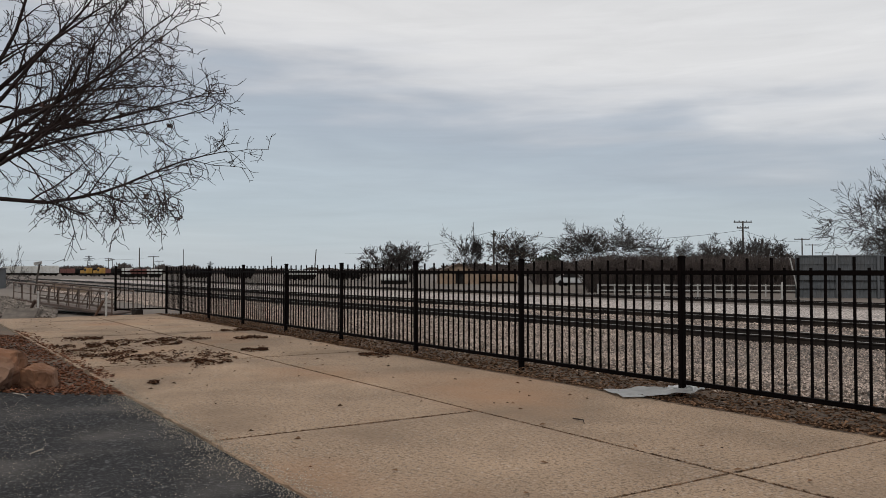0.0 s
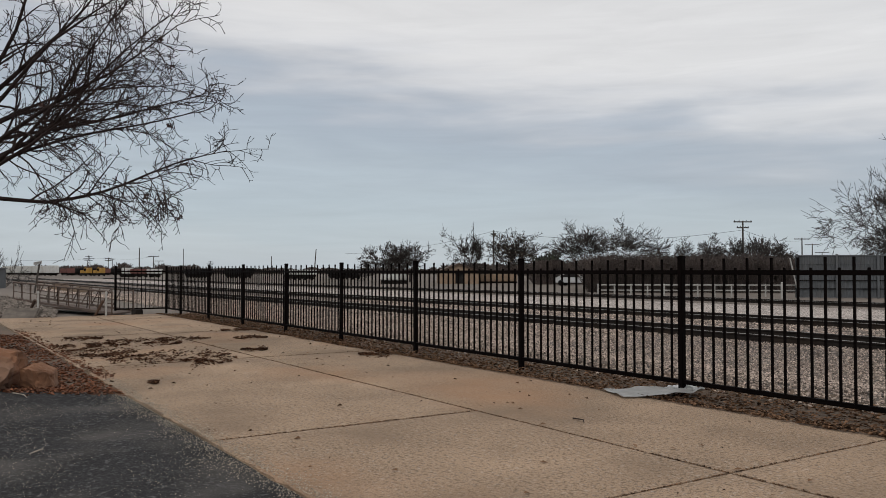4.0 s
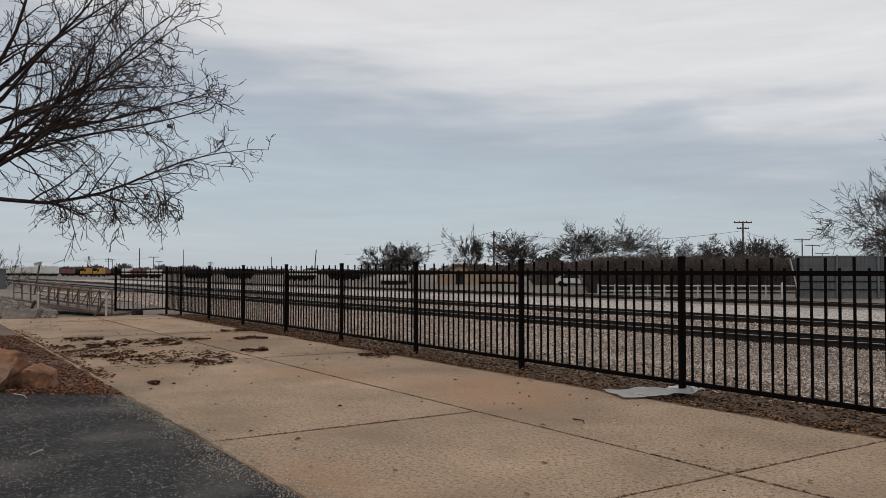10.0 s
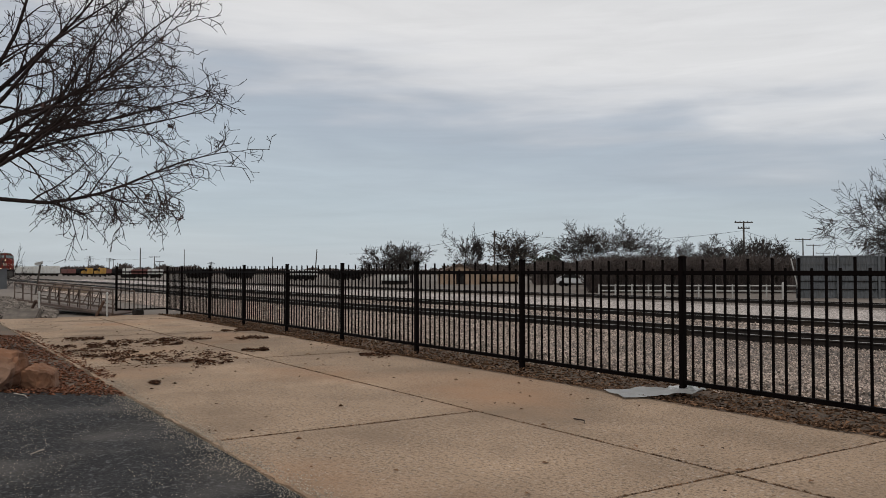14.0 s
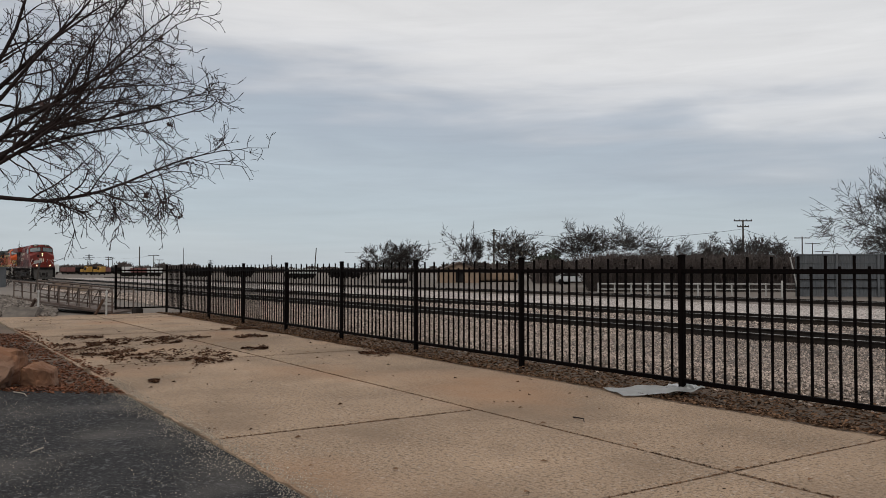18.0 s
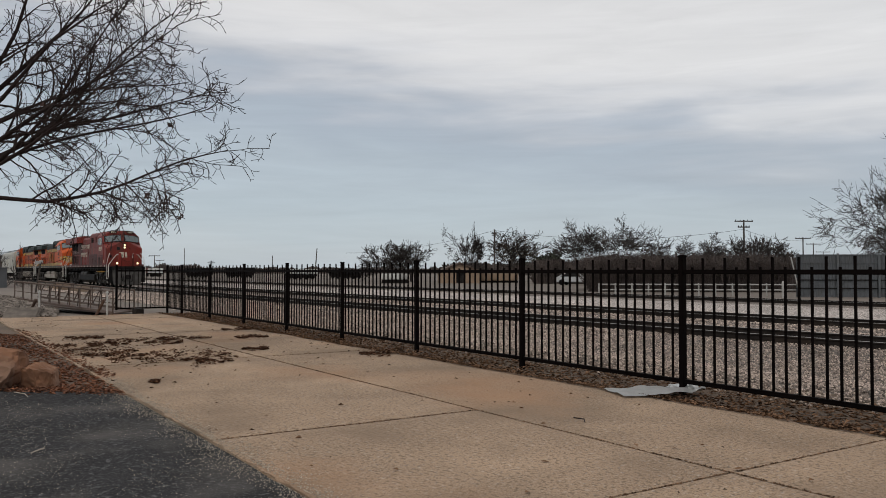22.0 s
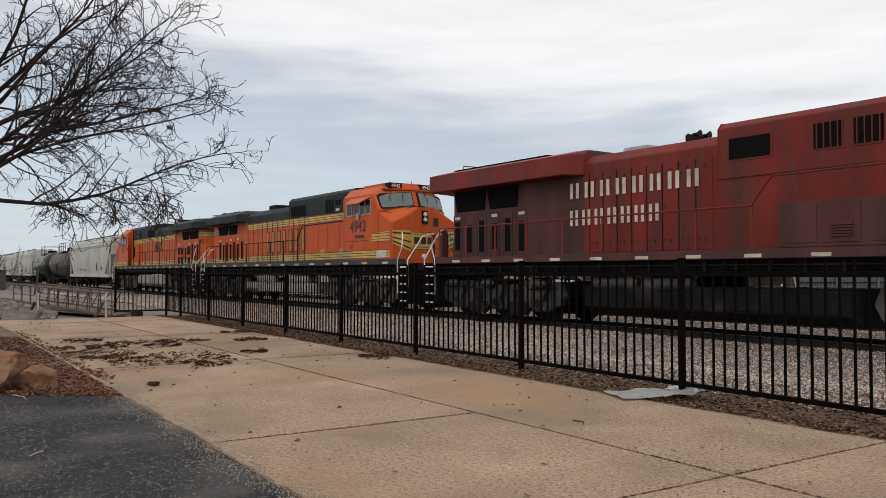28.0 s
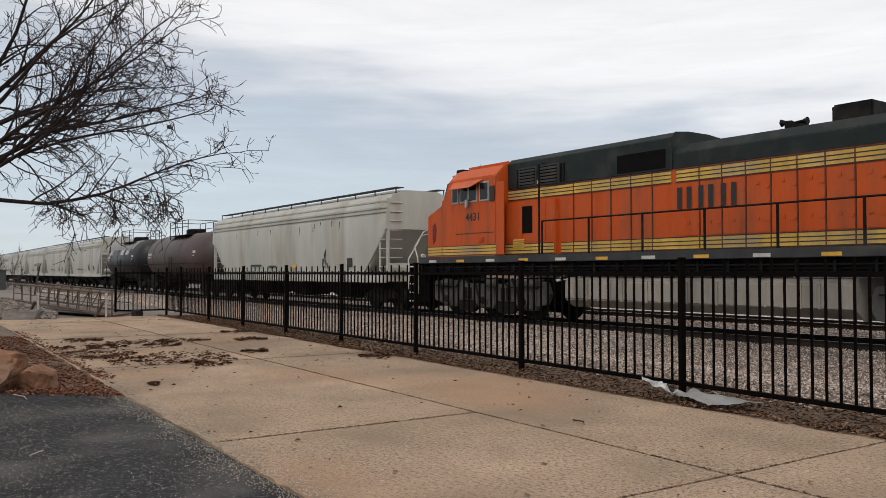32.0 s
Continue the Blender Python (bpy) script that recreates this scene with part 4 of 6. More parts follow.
        if not red:
            band(loco, s, rw + 0.018, X(17.0), X(hood_end - bend[-1][0]), 1.98, 2.28)
            band(loco, s, rw + 0.005, X(21.05 if not rev else 21.36), X(hood_end - (bend[-1][0] if not rev else 0.6)), 3.62, 3.95)
    if not red:
        # the bands run on round the rear end
        def wrap(z0, z1, out, name, material):
            line = [(X(hood_end - u) - (out if u == 0 else 0), k * rw + out * (1 if u > 0.2 else 0.6)) for u, k in bend[::-1]]
            sh = Shape()
            ring_o = line + [(x, -y) for x, y in line[::-1]]
            ring_i = [(x + 0.06, y * 0.94) for x, y in ring_o]
            sh.prism(ring_o + ring_i[::-1], z0, z1, "z")
            part(name, sh, material, rad)

        for z0, z1 in ((1.98, 2.28), (3.62, 3.95)):
            wrap(z0, z1, 0.012, "stripe_band", YELLOW)
            for k in (0.0, 0.33, 0.66, 1.0):
                z = z0 + (z1 - z0 - 0.025) * k
                wrap(z, z + 0.025, 0.017, "stripe_line", INK)
    # hood doors with raised seams
    dz = (1.99, 4.16) if red else (2.32, 3.6)
    n = 8
    span_d = (14.7, 10.7) if red else (16.4, 11.4)
    for s in (-1, 1):
        for i in range(n):
            a = span_d[0] + (span_d[1] - span_d[0]) * i / n
            b = span_d[0] + (span_d[1] - span_d[0]) * (i + 1) / n
            part("hood_door", plate(s, HW, X(a - 0.02), X(b + 0.02), dz[0], dz[1], 0.012), body, hood, bevel=0.003)
            part("door_seam", plate(s, HW, X(a + 0.013), X(a - 0.013), 1.98, dz[1] if red else 3.96, 0.028 if not red else 0.008), BLACK if red else SEAM, hood)
            for z in (dz[0] + 0.25, (dz[0] + dz[1]) / 2, dz[1] - 0.3):
                part("hinge", plate(s, HW + 0.01, X(a - 0.03) - 0.0, X(a - 0.11), z, z + 0.05, 0.02), REDDK if red else ORANGE, hood)
            for z in (2.2, 3.95) if red else (2.6, 3.4):
                part("latch", plate(s, HW + 0.01, X((a + b) / 2) - 0.03, X((a + b) / 2) + 0.03, z, z + 0.07, 0.025), REDDK if red else ORANGE, hood)
        if not red:
            for a, b in ((16.5, 11.35), (11.2, 4.97)):
                band(loco, s, HW + 0.012, X(a), X(b), 3.63, 3.95)
            band(loco, s, HW + 0.012, X(16.6), X(7.3 if rev else 9.2), 1.98, 2.3)
        if not red:
            for d in ((7.8, 8.5, 9.2, 9.9, 10.6) if rev else (9.6, 10.2, 10.8)):
                part("door_seam", plate(s, HW, X(d + 0.013), X(d - 0.013), 1.98, 3.96, 0.028), SEAM, hood)
    # equipment section behind the cab: taller, with grilles
    ez = 4.95
    sh = Shape()
    ed0 = 10.55 if red else 11.25
    eprof = [(HW + 0.03, 3.6 if red else 3.98), (HW + 0.03, 4.76), (0.9, ez - 0.05), (0.4, ez)]
    loft(sh, [across(X(ed0), eprof), across(X(4.96), eprof)])
    eq = part("equipment_hood", sh, body if red else GREEN, loco, bevel=0.015)
    for s in (-1, 1):
        y = HW + 0.03
        for a, b, z0, z1 in ((10.25, 9.2, 4.02, 4.5), (8.2, 7.6, 4.02, 4.55), (7.35, 6.75, 4.02, 4.55), (6.55, 6.0, 4.3, 4.5)) if red else ((11.05, 9.45, 4.02, 4.5), (7.5, 6.75, 4.0, 4.55), (6.55, 6.0, 4.28, 4.5), (5.85, 5.4, 4.0, 4.55)):
            fr = part("grille_frame", plate(s, y, X(a + 0.04), X(b - 0.04), z0 - 0.04, z1 + 0.04, 0.012), body if red else GREEN, eq)
            part("grille", plate(s, y + 0.01, X(a), X(b), z0, z1, 0.006), MESHK, fr)
            k = max(3, int((a - b) / 0.13))
            for i in range(k if a < 9 else 0):
                x = X(a - (a - b) * (i + 0.5) / k)
                part("grille_bar", plate(s, y + 0.014, x - 0.012, x + 0.012, z0, z1, 0.02), body if red else GREEN, fr)
        if rev:
            for a, b in ((7.25, 6.4), (6.3, 5.5)):
                vf = part("vent_frame", plate(s, y, X(a), X(b), 4.0, 4.58, 0.03), SILL, eq)
                part("vent_back", plate(s, y + 0.028, X(a - 0.06), X(b + 0.06), 4.05, 4.53, 0.01), MESHK, vf)
                part("louvre", louvre(s, y + 0.034, X(a - 0.06), X(b + 0.06), 4.06, 4.52, 5), SILL, vf)
            part("cab_hatch", plate(s, 1.16, X(6.25), X(5.8), 2.6, 3.4, 0.025), MESHK, loco)
            part("ladder_post", Shape().tube([(X(6.85), s * 1.45, 1.95), (X(6.85), s * 1.45, 4.55), (X(6.7), s * 1.1, 4.6)], 0.03, 6), BLACK, loco)
            part("door_window", plate(s, 1.5, X(4.9), X(4.66), 3.62, 4.1, 0.03), PANE, loco, bevel=0.05)
        if not red:
            part("placard", plate(s, y, X(6.5), X(6.2), 4.05, 4.15, 0.008), MARK, eq)
        # low cabinets beside the walkway
        cabz = 2.9 if red else 3.55
        cabd = 8.75 if red else 7.2 if rev else 9.1
        cw = 1.48 if red else 1.16
        cb = part("equipment_cabinet", Shape().box(X(cabd), X(4.98), min(s * 0.95, s * cw), max(s * 0.95, s * cw), 1.95, cabz), REDDK if red else ORANGE, loco, bevel=0.02)
        for a, b in ((8.6, 7.9), (7.8, 7.0), (6.8, 5.9), (5.8, 5.1))[2 if rev else 0:]:
            part("cabinet_door", plate(s, cw, X(a), X(b), 2.05 if red else 2.36, cabz - 0.1, 0.015), REDDK if red else ORANGE, cb, bevel=0.004)
        for a, b in ((7.6, 7.15), (5.9, 5.4))[1 if rev else 0:]:
            part("louvre", louvre(s, cw + 0.015, X(a), X(b), 2.16, 2.44, 5), REDDK if red else YELLOW, cb)
        if not red:
            band(loco, s, cw + 0.015, X(cabd - 0.02), X(5.0), 1.98, 2.3)
        if red:
            xs = [X(15.25 - 0.57 * i) for i in range(8)]
            block_letters(hood, s, HW + 0.034, xs, 3.5, 3.93, 0.4, CREAM)
            xs = [X(15.27 - 0.47 * i) for i in range(7)]
            block_letters(hood, s, HW + 0.034, xs, 2.74, 3.17, 0.36, CREAM)
        elif number == "4942":
            xs = [X(13.5 - 1.36 * i) for i in range(4)]
            block_letters(hood, s, HW + 0.034, xs, 2.45, 3.42, 1.08, mat("faded_name_paint", (0.4, 0.2, 0.04), 0.6, vary=0.25, scale=3, fine=30, bump=0.03, dirt=(0.3, 0.1, 0.03), dirt_amt=0.5), INK)
        else:
            xs = [X(11.6 + 0.62 * i) for i in range(3)]
            block_letters(hood, s, HW + 0.034, xs, 2.98, 3.5, 0.48, INK)
            for i, digit in enumerate(number if s > 0 else number[::-1]):
                d = hood_end - 0.53 + 0.15 * i
                turn = math.degrees(math.atan2(flank(d - 0.1) - flank(d + 0.1), 0.2))
                writing(digit, 0.34, INK, rad, pose(X(d), s * (flank(d) + 0.028), 3.34, 90, 0, turn * (-1 if s < 0 else 1) + (0 if s < 0 else 180)), "hood_number", bold=0.008)
        # reflectors along the sill
        for i in range(13):
            d = 1.8 + i * 1.55
            part("reflector", plate(s, 1.52, X(d), X(d - 0.42), 1.765, 1.845, 0.006), (CREAM if red else (AMBER if i % 2 else MARK)), loco)
    # roof fittings
    sx = 13.6 if red else 15.4 if rev else 14.75
    st = Shape().box(X(sx + 0.44), X(sx - 0.44), -0.42, 0.42, top_z - 0.05, top_z + (0.1 if red else 0.36 if rev else 0.24))
    part("exhaust", st, FRAMEW if red else BLACK, loco, bevel=0.04)
    h = Shape()
    hx = X(11.9 if red else 13.9 if rev else 12.75)
    for y, sgn, l in ((-0.2, 1, 0.24), (0.0, -1, 0.28), (0.16, 1, 0.26)):
        h.lathe([(0, 0.03), (l * 0.6, 0.04), (l, 0.09)], (hx, y, top_z + 0.2), "x", 10) if sgn > 0 else h.lathe([(0, 0.03), (-l * 0.6, 0.04), (-l, 0.09)], (hx, y, top_z + 0.2), "x", 10)
    h.box(hx - 0.1, hx + 0.1, -0.35, 0.3, top_z - 0.03, top_z + 0.18)
    part("air_horn", h, BLACK, loco)
    part("roof_bracket", Shape().tube([(X(hood_end), -0.3, wt + 0.15), (X(hood_end), -0.3, wt + 0.4), (X(hood_end), 0.3, wt + 0.4), (X(hood_end), 0.3, wt + 0.15)], 0.02, 5), SILL, loco)
    if rev:
        rb = part("rear_light_housing", Shape().box(X(hood_end) - 0.05, X(hood_end) + 0.02, -0.12, 0.12, 3.85, 4.3), SILL, loco)
        for z in (3.98, 4.18):
            part("rear_light", Shape().lathe([(-0.05, 0.09), (-0.08, 0.08), (-0.09, 0.03)], (X(hood_end), 0, z), "x", 12), LAMPOFF, rb)
    # below the deck
    ft = Shape()
    tprof = [(1.2, 1.3), (1.28, 1.2), (1.28, 0.7), (0.95, 0.48), (0.0, 0.45)]
    t0, t1 = (7.3, 14.6) if red else (7.7, 15.9)
    if red:
        tprof = [(1.15, 1.1), (1.28, 1.0), (1.28, 0.55), (0.95, 0.32), (0.0, 0.3)]
    if number == "4942":
        tprof = [(1.1, 0.98), (1.28, 0.95), (1.28, 0.68), (0.95, 0.48), (0.0, 0.45)]
    loft(ft, [across(X(t1), tprof[::-1]), across(X(t0), tprof[::-1])])
    part("fuel_tank", ft, BLACK if red else TANKG, loco, bevel=0.03)
    if rev:
        for s in (-1, 1):
            for i in range(19):
                x = X(t1) + 0.35 + i * 0.41
                part("tank_rib", Shape().box(x - 0.025, x + 0.025, min(s * 1.27, s * 1.31), max(s * 1.27, s * 1.31), 0.68, 1.22), TANKG, loco)
    if red or number == "4942":
        for s in (-1, 1):
            for a, b in (((14.4, 12.9), (12.75, 11.2)) if red else ((14.6, 12.6), (10.9, 8.9))):
                part("air_reservoir", Shape().lathe([(X(a), 0.12), (X(a) + 0.08, 0.2), (X(b) - 0.08, 0.2), (X(b), 0.12)], (0, s * 1.08, 1.14), "x", 14), TRUCKK if red else TANKG, loco, smooth=True)
        part("fuel_tank_ledge", Shape().box(X(14.5), X(t0), -1.25, 1.25, 0.55, 0.72), UNDER if red else TANKG, loco, bevel=0.02)
    loco_truck(loco, X(4.0), TRUCKK if red else TRUCKG)
    loco_truck(loco, X(end - 3.6), TRUCKK if red else TRUCKG)
    loco_end(loco, X(0.0), 1, WHITE, RED if red else BLACK)
    loco_end(loco, X(end), -1, WHITE, REDDK if red else BLACK)
    long_railing(loco, X(7.0 if rev else 9.4), X(end - 0.9), 9, RED if red else BLACK, None if rev else (X(8.9), X(5.0)))
    cab(loco, X, style, number, body, CREAM if red else INK)
    CARS.append((loco, front, length, rev))
    return loco


locomotive("red", "8959", "dark red diesel freight locomotive with cream lettering and lit headlights", 23.0, 0.45)
locomotive("orange", "4942", "orange and dark green diesel freight locomotive with yellow stripes", 23.5, -22.55)
locomotive("orange", "4431", "orange diesel freight locomotive with black lettering, coupled facing backwards", 23.5, -46.07, rev=True)

# ---- freight cars ----
HOPPER = mat("pale_grey_car_paint", (0.44, 0.43, 0.385), 0.6, vary=0.1, scale=1.2, fine=20, bump=0.04, dirt=(0.27, 0.22, 0.16), dirt_amt=0.35, dirt_scale=0.9, stretch=(1, 1, 0.2))
TANKBR = mat("rusty_brown_tank_paint", (0.05, 0.029, 0.024), 0.55, vary=0.25, scale=1.5, fine=20, bump=0.06, dirt=(0.085, 0.05, 0.04), dirt_amt=0.4, stretch=(0.3, 1, 1))
TANKBK = mat("black_tank_paint", (0.012, 0.012, 0.013), 0.4, gloss=0.3, vary=0.25, scale=1.5, fine=20, bump=0.05, dirt=(0.05, 0.05, 0.05), dirt_amt=0.3, dirt_scale=0.5)


def car_truck(car, xc):
    tr = part("truck", Shape().box(xc - 0.25, xc + 0.25, -0.95, 0.95, 0.4, 0.72), UNDER, car, "two-axle freight truck", bevel=0.02)
    for s in (-1, 1):
        up = [(xc - 1.15, 0.62), (xc - 0.7, 0.78), (xc + 0.7, 0.78), (xc + 1.15, 0.62), (xc + 1.1, 0.42), (xc + 0.75, 0.5), (xc + 0.4, 0.28), (xc - 0.4, 0.28), (xc - 0.75, 0.5), (xc - 1.1, 0.42)]
        part("side_frame", Shape().prism(up, s * 0.93, s * 1.07), UNDER, tr, bevel=0.015)
    wheels(tr, (xc - 0.88, xc + 0.88), 0.86)


def car_ends(car, length):
    for x, d in ((0.0, 1), (-length, -1)):
        c = Shape().box(min(x, x - d * 1.2), max(x, x - d * 1.2), -0.13, 0.13, 0.75, 1.0)
        part("coupler", c, UNDER, car, bevel=0.02)


def hopper_car(length, front, label):
    car = thing("hopper_car", label, "hopper car", "freight cars of the train")
    L0, L1 = -0.85, -length + 0.85
    prof = [(1.15, 1.12), (1.5, 1.32), (1.58, 2.3), (1.58, 3.4), (1.5, 3.95), (1.28, 4.32), (0.7, 4.52)]

    def ring(x, k, zc):
        return across(x, [(y, max(z, zc)) for y, z in prof])

    sh = Shape()
    # sloped ends: the foot stands back from the roof
    loft(sh, [ring(L1, 1, 3.05), ring(L1 + 0.05, 1, 3.0), ring(L1 + 1.9, 1, 1.2), ring(L0 - 1.9, 1, 1.2), ring(L0 - 0.05, 1, 3.0), ring(L0, 1, 3.05)])
    part("hopper_body", sh, HOPPER, car, smooth=True)
    for s in (-1, 1):
        for y, z in ((1.54, 3.85), (1.42, 4.1), (1.56, 3.7)):
            part("top_chord", plate(s, y, L1, L0, z - 0.03, z + 0.03, 0.035), HOPPER, car)
    pair("side_sill", lambda s: Shape().box(L1 + 0.1, L0 - 0.1, min(s * 1.4, s * 1.56), max(s * 1.4, s * 1.56), 1.05, 1.33), HOPPER, car, bevel=0.02)
    # outlet hoppers and under parts
    for i in range(3):
        xc = L1 + (L0 - L1) * (0.27 + 0.23 * i)
        sh = Shape()
        loft(sh, [[(xc - 1.9, -1.3, 1.2), (xc + 1.9, -1.3, 1.2), (xc + 1.9, 1.3, 1.2), (xc - 1.9, 1.3, 1.2)],
                  [(xc - 0.5, -0.55, 0.4), (xc + 0.5, -0.55, 0.4), (xc + 0.5, 0.55, 0.4), (xc - 0.5, 0.55, 0.4)]])
        part("outlet_hopper", sh, UNDER, car)
    part("centre_sill", Shape().box(L1, L0, -0.25, 0.25, 0.75, 1.15), UNDER, car)
    # roof walk, hatches
    rw = Shape()
    for s in (-1, 1):
        rw.box(L1 + 0.05, L0 - 0.05, min(s * 0.75, s * 1.1), max(s * 0.75, s * 1.1), 4.6, 4.63)
        k = int((L0 - L1) / 1.5)
        for i in range(k + 1):
            x = L1 + 0.1 + (L0 - L1 - 0.2) * i / k
            rw.box(x - 0.015, x + 0.015, min(s * 1.06, s * 1.1), max(s * 1.06, s * 1.1), 4.3, 4.6)
    part("running_board", rw, SILL, car)
    part("roof_hatch", Shape().box(L1 + 1, L0 - 1, -0.4, 0.4, 4.5, 4.63), HOPPER, car, bevel=0.03)
    # end posts, ladders
    for x, d in ((L0, 1), (L1, -1)):
        for s in (-1, 1):
            part("end_post", Shape().bar((x - d * 0.05, s * 1.45, 1.2), (x - d * 0.05, s * 1.45, 4.2), 0.09), HOPPER, car)
            part("ladder_stile", Shape().bar((x - d * 0.5, s * 1.52, 1.3), (x - d * 0.5, s * 1.52, 3.9), 0.05), HOPPER, car)
            part("end_brace", Shape().bar((x - d * 1.75, s * 1.4, 1.3), (x - d * 0.3, s * 1.4, 3.05), 0.09), HOPPER, car)
        part("end_platform", Shape().box(min(x, x - d * 0.5), max(x, x - d * 0.5), -1.5, 1.5, 1.1, 1.3), HOPPER, car)
        for s in (-1, 1):
            for i in range(9):
                z = 1.3 + 0.34 * i
                part("ladder_rung", Shape().tube([(x - d * 0.06, s * 1.53, z), (x - d * 0.5, s * 1.56, z)], 0.018, 5), HOPPER, car)
                part("ladder_rung", Shape().tube([(x + d * 0.03, s * 0.9, z), (x + d * 0.03, s * 1.4, z)], 0.018, 5), HOPPER, car)
        part("brake_tank", Shape().lathe([(-0.5, 0.1), (-0.45, 0.2), (0.45, 0.2), (0.5, 0.1)], (x - d * 0.7, -0.6, 1.6), "y", 12), HOPPER, car, smooth=True)
    for s in (-1, 1):
        for k, w, z in ((0.07, 0.5, 1.75), (0.3, 1.4, 1.72), (0.42, 0.9, 1.66), (0.04, 0.5, 2.1)):
            x = L1 + (L0 - L1) * k
            part("stencil_bar", plate(s, 1.58, x, x + w, z, z + 0.1, 0.004), INK, car)
        part("stencil_panel", plate(s, 1.575, L0 - 3.0, L0 - 2.6, 1.65, 2.0, 0.006), INK, car)
        part("yellow_tag", plate(s, 1.575, L0 - 8.3, L0 - 7.8, 1.62, 1.8, 0.006), AMBER, car)
        rnd = random.Random(int(-front))
        for i in range(9):
            x, z, h = L1 + (L0 - L1) * (0.06 + 0.9 * rnd.random()), rnd.uniform(3.35, 3.6), rnd.uniform(0.15, 0.42)
            part("rust_streak", Shape().prism([(x, z), (x + 0.05, z), (x + 0.03 - h * 0.15, z - h), (x - h * 0.15, z - h)], s * 1.575, s * 1.583), RUST, car)
        # scrawled paint
        sc = Shape()
        rnd = random.Random(7)
        pts = [(L0 - 5.2 + 0.55 * rnd.random(), s * 1.583, 1.55 + 0.9 * rnd.random()) for i in range(12)]
        sc.tube(pts, 0.014, 4)
        part("scrawl", sc, INK, car, "black scrawled paint")
    car_truck(car, -2.1)
    car_truck(car, -length + 2.1)
    car_ends(car, length)
    CARS.append((car, front, length, False))
    return car


def tank_car(length, front, material, label, white=False):
    car = thing("tank_car", label, "tank car", "freight cars of the train")
    L0, L1, r, zc = -1.0, -length + 1.0, 1.5, 2.45
    prof = [(L1, 0.3), (L1 + 0.12, 0.8), (L1 + 0.35, 1.2), (L1 + 0.75, r), (L0 - 0.75, r), (L0 - 0.35, 1.2), (L0 - 0.12, 0.8), (L0, 0.3)]
    part("tank", Shape().lathe(prof, (0, 0, zc), "x", 32), material, car, smooth=True)
    for x in span(L1 + 2.2, L0 - 2.2, 3):
        seam = Shape().lathe([(x - 0.06, r), (x - 0.05, r + 0.02), (x + 0.05, r + 0.02), (x + 0.06, r)], (0, 0, zc), "x", 32)
        part("tank_band", seam, material, car, smooth=True)
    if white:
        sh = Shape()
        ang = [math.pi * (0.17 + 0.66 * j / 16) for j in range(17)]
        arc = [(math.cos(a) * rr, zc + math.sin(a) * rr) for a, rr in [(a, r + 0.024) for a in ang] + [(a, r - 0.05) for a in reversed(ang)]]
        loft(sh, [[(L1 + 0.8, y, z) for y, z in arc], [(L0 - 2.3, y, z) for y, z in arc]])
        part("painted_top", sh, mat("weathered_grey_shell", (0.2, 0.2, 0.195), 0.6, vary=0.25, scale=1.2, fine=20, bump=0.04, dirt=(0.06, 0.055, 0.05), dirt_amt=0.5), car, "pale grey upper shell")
    xm = (L0 + L1) / 2
    dome = Shape().lathe([(3.85, 0.5), (4.2, 0.5), (4.28, 0.35)], (xm, 0, 0), "z", 16)
    dome.lathe([(3.85, 0.25), (4.25, 0.25)], (xm + 0.9, 0.2, 0), "z", 12)
    part("dome", dome, BLACK, car)
    pl = Shape()
    for s in (-1, 1):
        for x in (xm - 2, xm - 0.8, xm + 0.8, xm + 2):
            pl.bar((x, s * 1.0, 3.6), (x, s * 1.0, 4.75), 0.04)
        for z in (4.35, 4.75):
            pl.bar((xm - 2, s * 1.0, z), (xm + 2, s * 1.0, z), 0.035)
        pl.box(xm - 2, xm + 2, min(s * 0.6, s * 1.1), max(s * 0.6, s * 1.1), 3.8, 3.84)
    for x in (xm - 2, xm + 2):
        pl.bar((x, -1, 4.75), (x, 1, 4.75), 0.035)
    part("platform_railing", pl, BLACK, car)
    sill = Shape().box(L1 - 0.3, L0 + 0.3, -0.3, 0.3, 0.78, 1.1)
    for x in (L1 + 1.2, L0 - 1.2):
        sill.box(x - 0.6, x + 0.6, -1.2, 1.2, 0.95, 1.3)
    part("sill", sill, UNDER, car)
    rails = Shape()
    for s in (-1, 1):
        rails.tube([(L1, s * 1.5, 2.0), (L0, s * 1.5, 2.0)], 0.02, 5)
        for x in (L1 + 0.2, L0 - 0.2):
            rails.bar((x, s * 1.45, 0.6), (x, s * 1.45, 2.0), 0.04)
        for x in (xm - 0.25, xm + 0.25):
            rails.bar((x, s * 1.55, 0.6), (x, s * 1.55, 2.45), 0.04)
        if white:
            for x, w in ((L0 - 3.4, 1.0), (L0 - 5.2, 0.9), (L1 + 2.5, 1.0)):
                sh = Shape()
                ang = [math.pi * (0.08 + 0.15 * j / 4) for j in range(5)]
                loft(sh, [[(x, s * math.cos(a) * rr, zc + math.sin(a) * rr) for a, rr in [(a, r + 0.004) for a in ang] + [(a, r - 0.05) for a in reversed(ang)]],
                          [(x - w, s * math.cos(a) * rr, zc + math.sin(a) * rr) for a, rr in [(a, r + 0.004) for a in ang] + [(a, r - 0.05) for a in reversed(ang)]]])
                part("painted_panel", sh, HOPPER, car)
        for x, w in ((L0 - 1.6, 0.5), (L1 + 1.8, 0.8)):
            part("stencil_bar", plate(s, 1.475, x - w, x, 2.6, 2.75, 0.02), MARK, car)
            part("stencil_bar", plate(s, 1.48, x - w, x - 0.2, 2.42, 2.5, 0.02), MARK, car)
    part("side_rail", rails, BLACK, car)
    car_truck(car, -1.9)
    car_truck(car, -length + 1.9)
    car_ends(car, length)
    CARS.append((car, front, length, False))
    return car


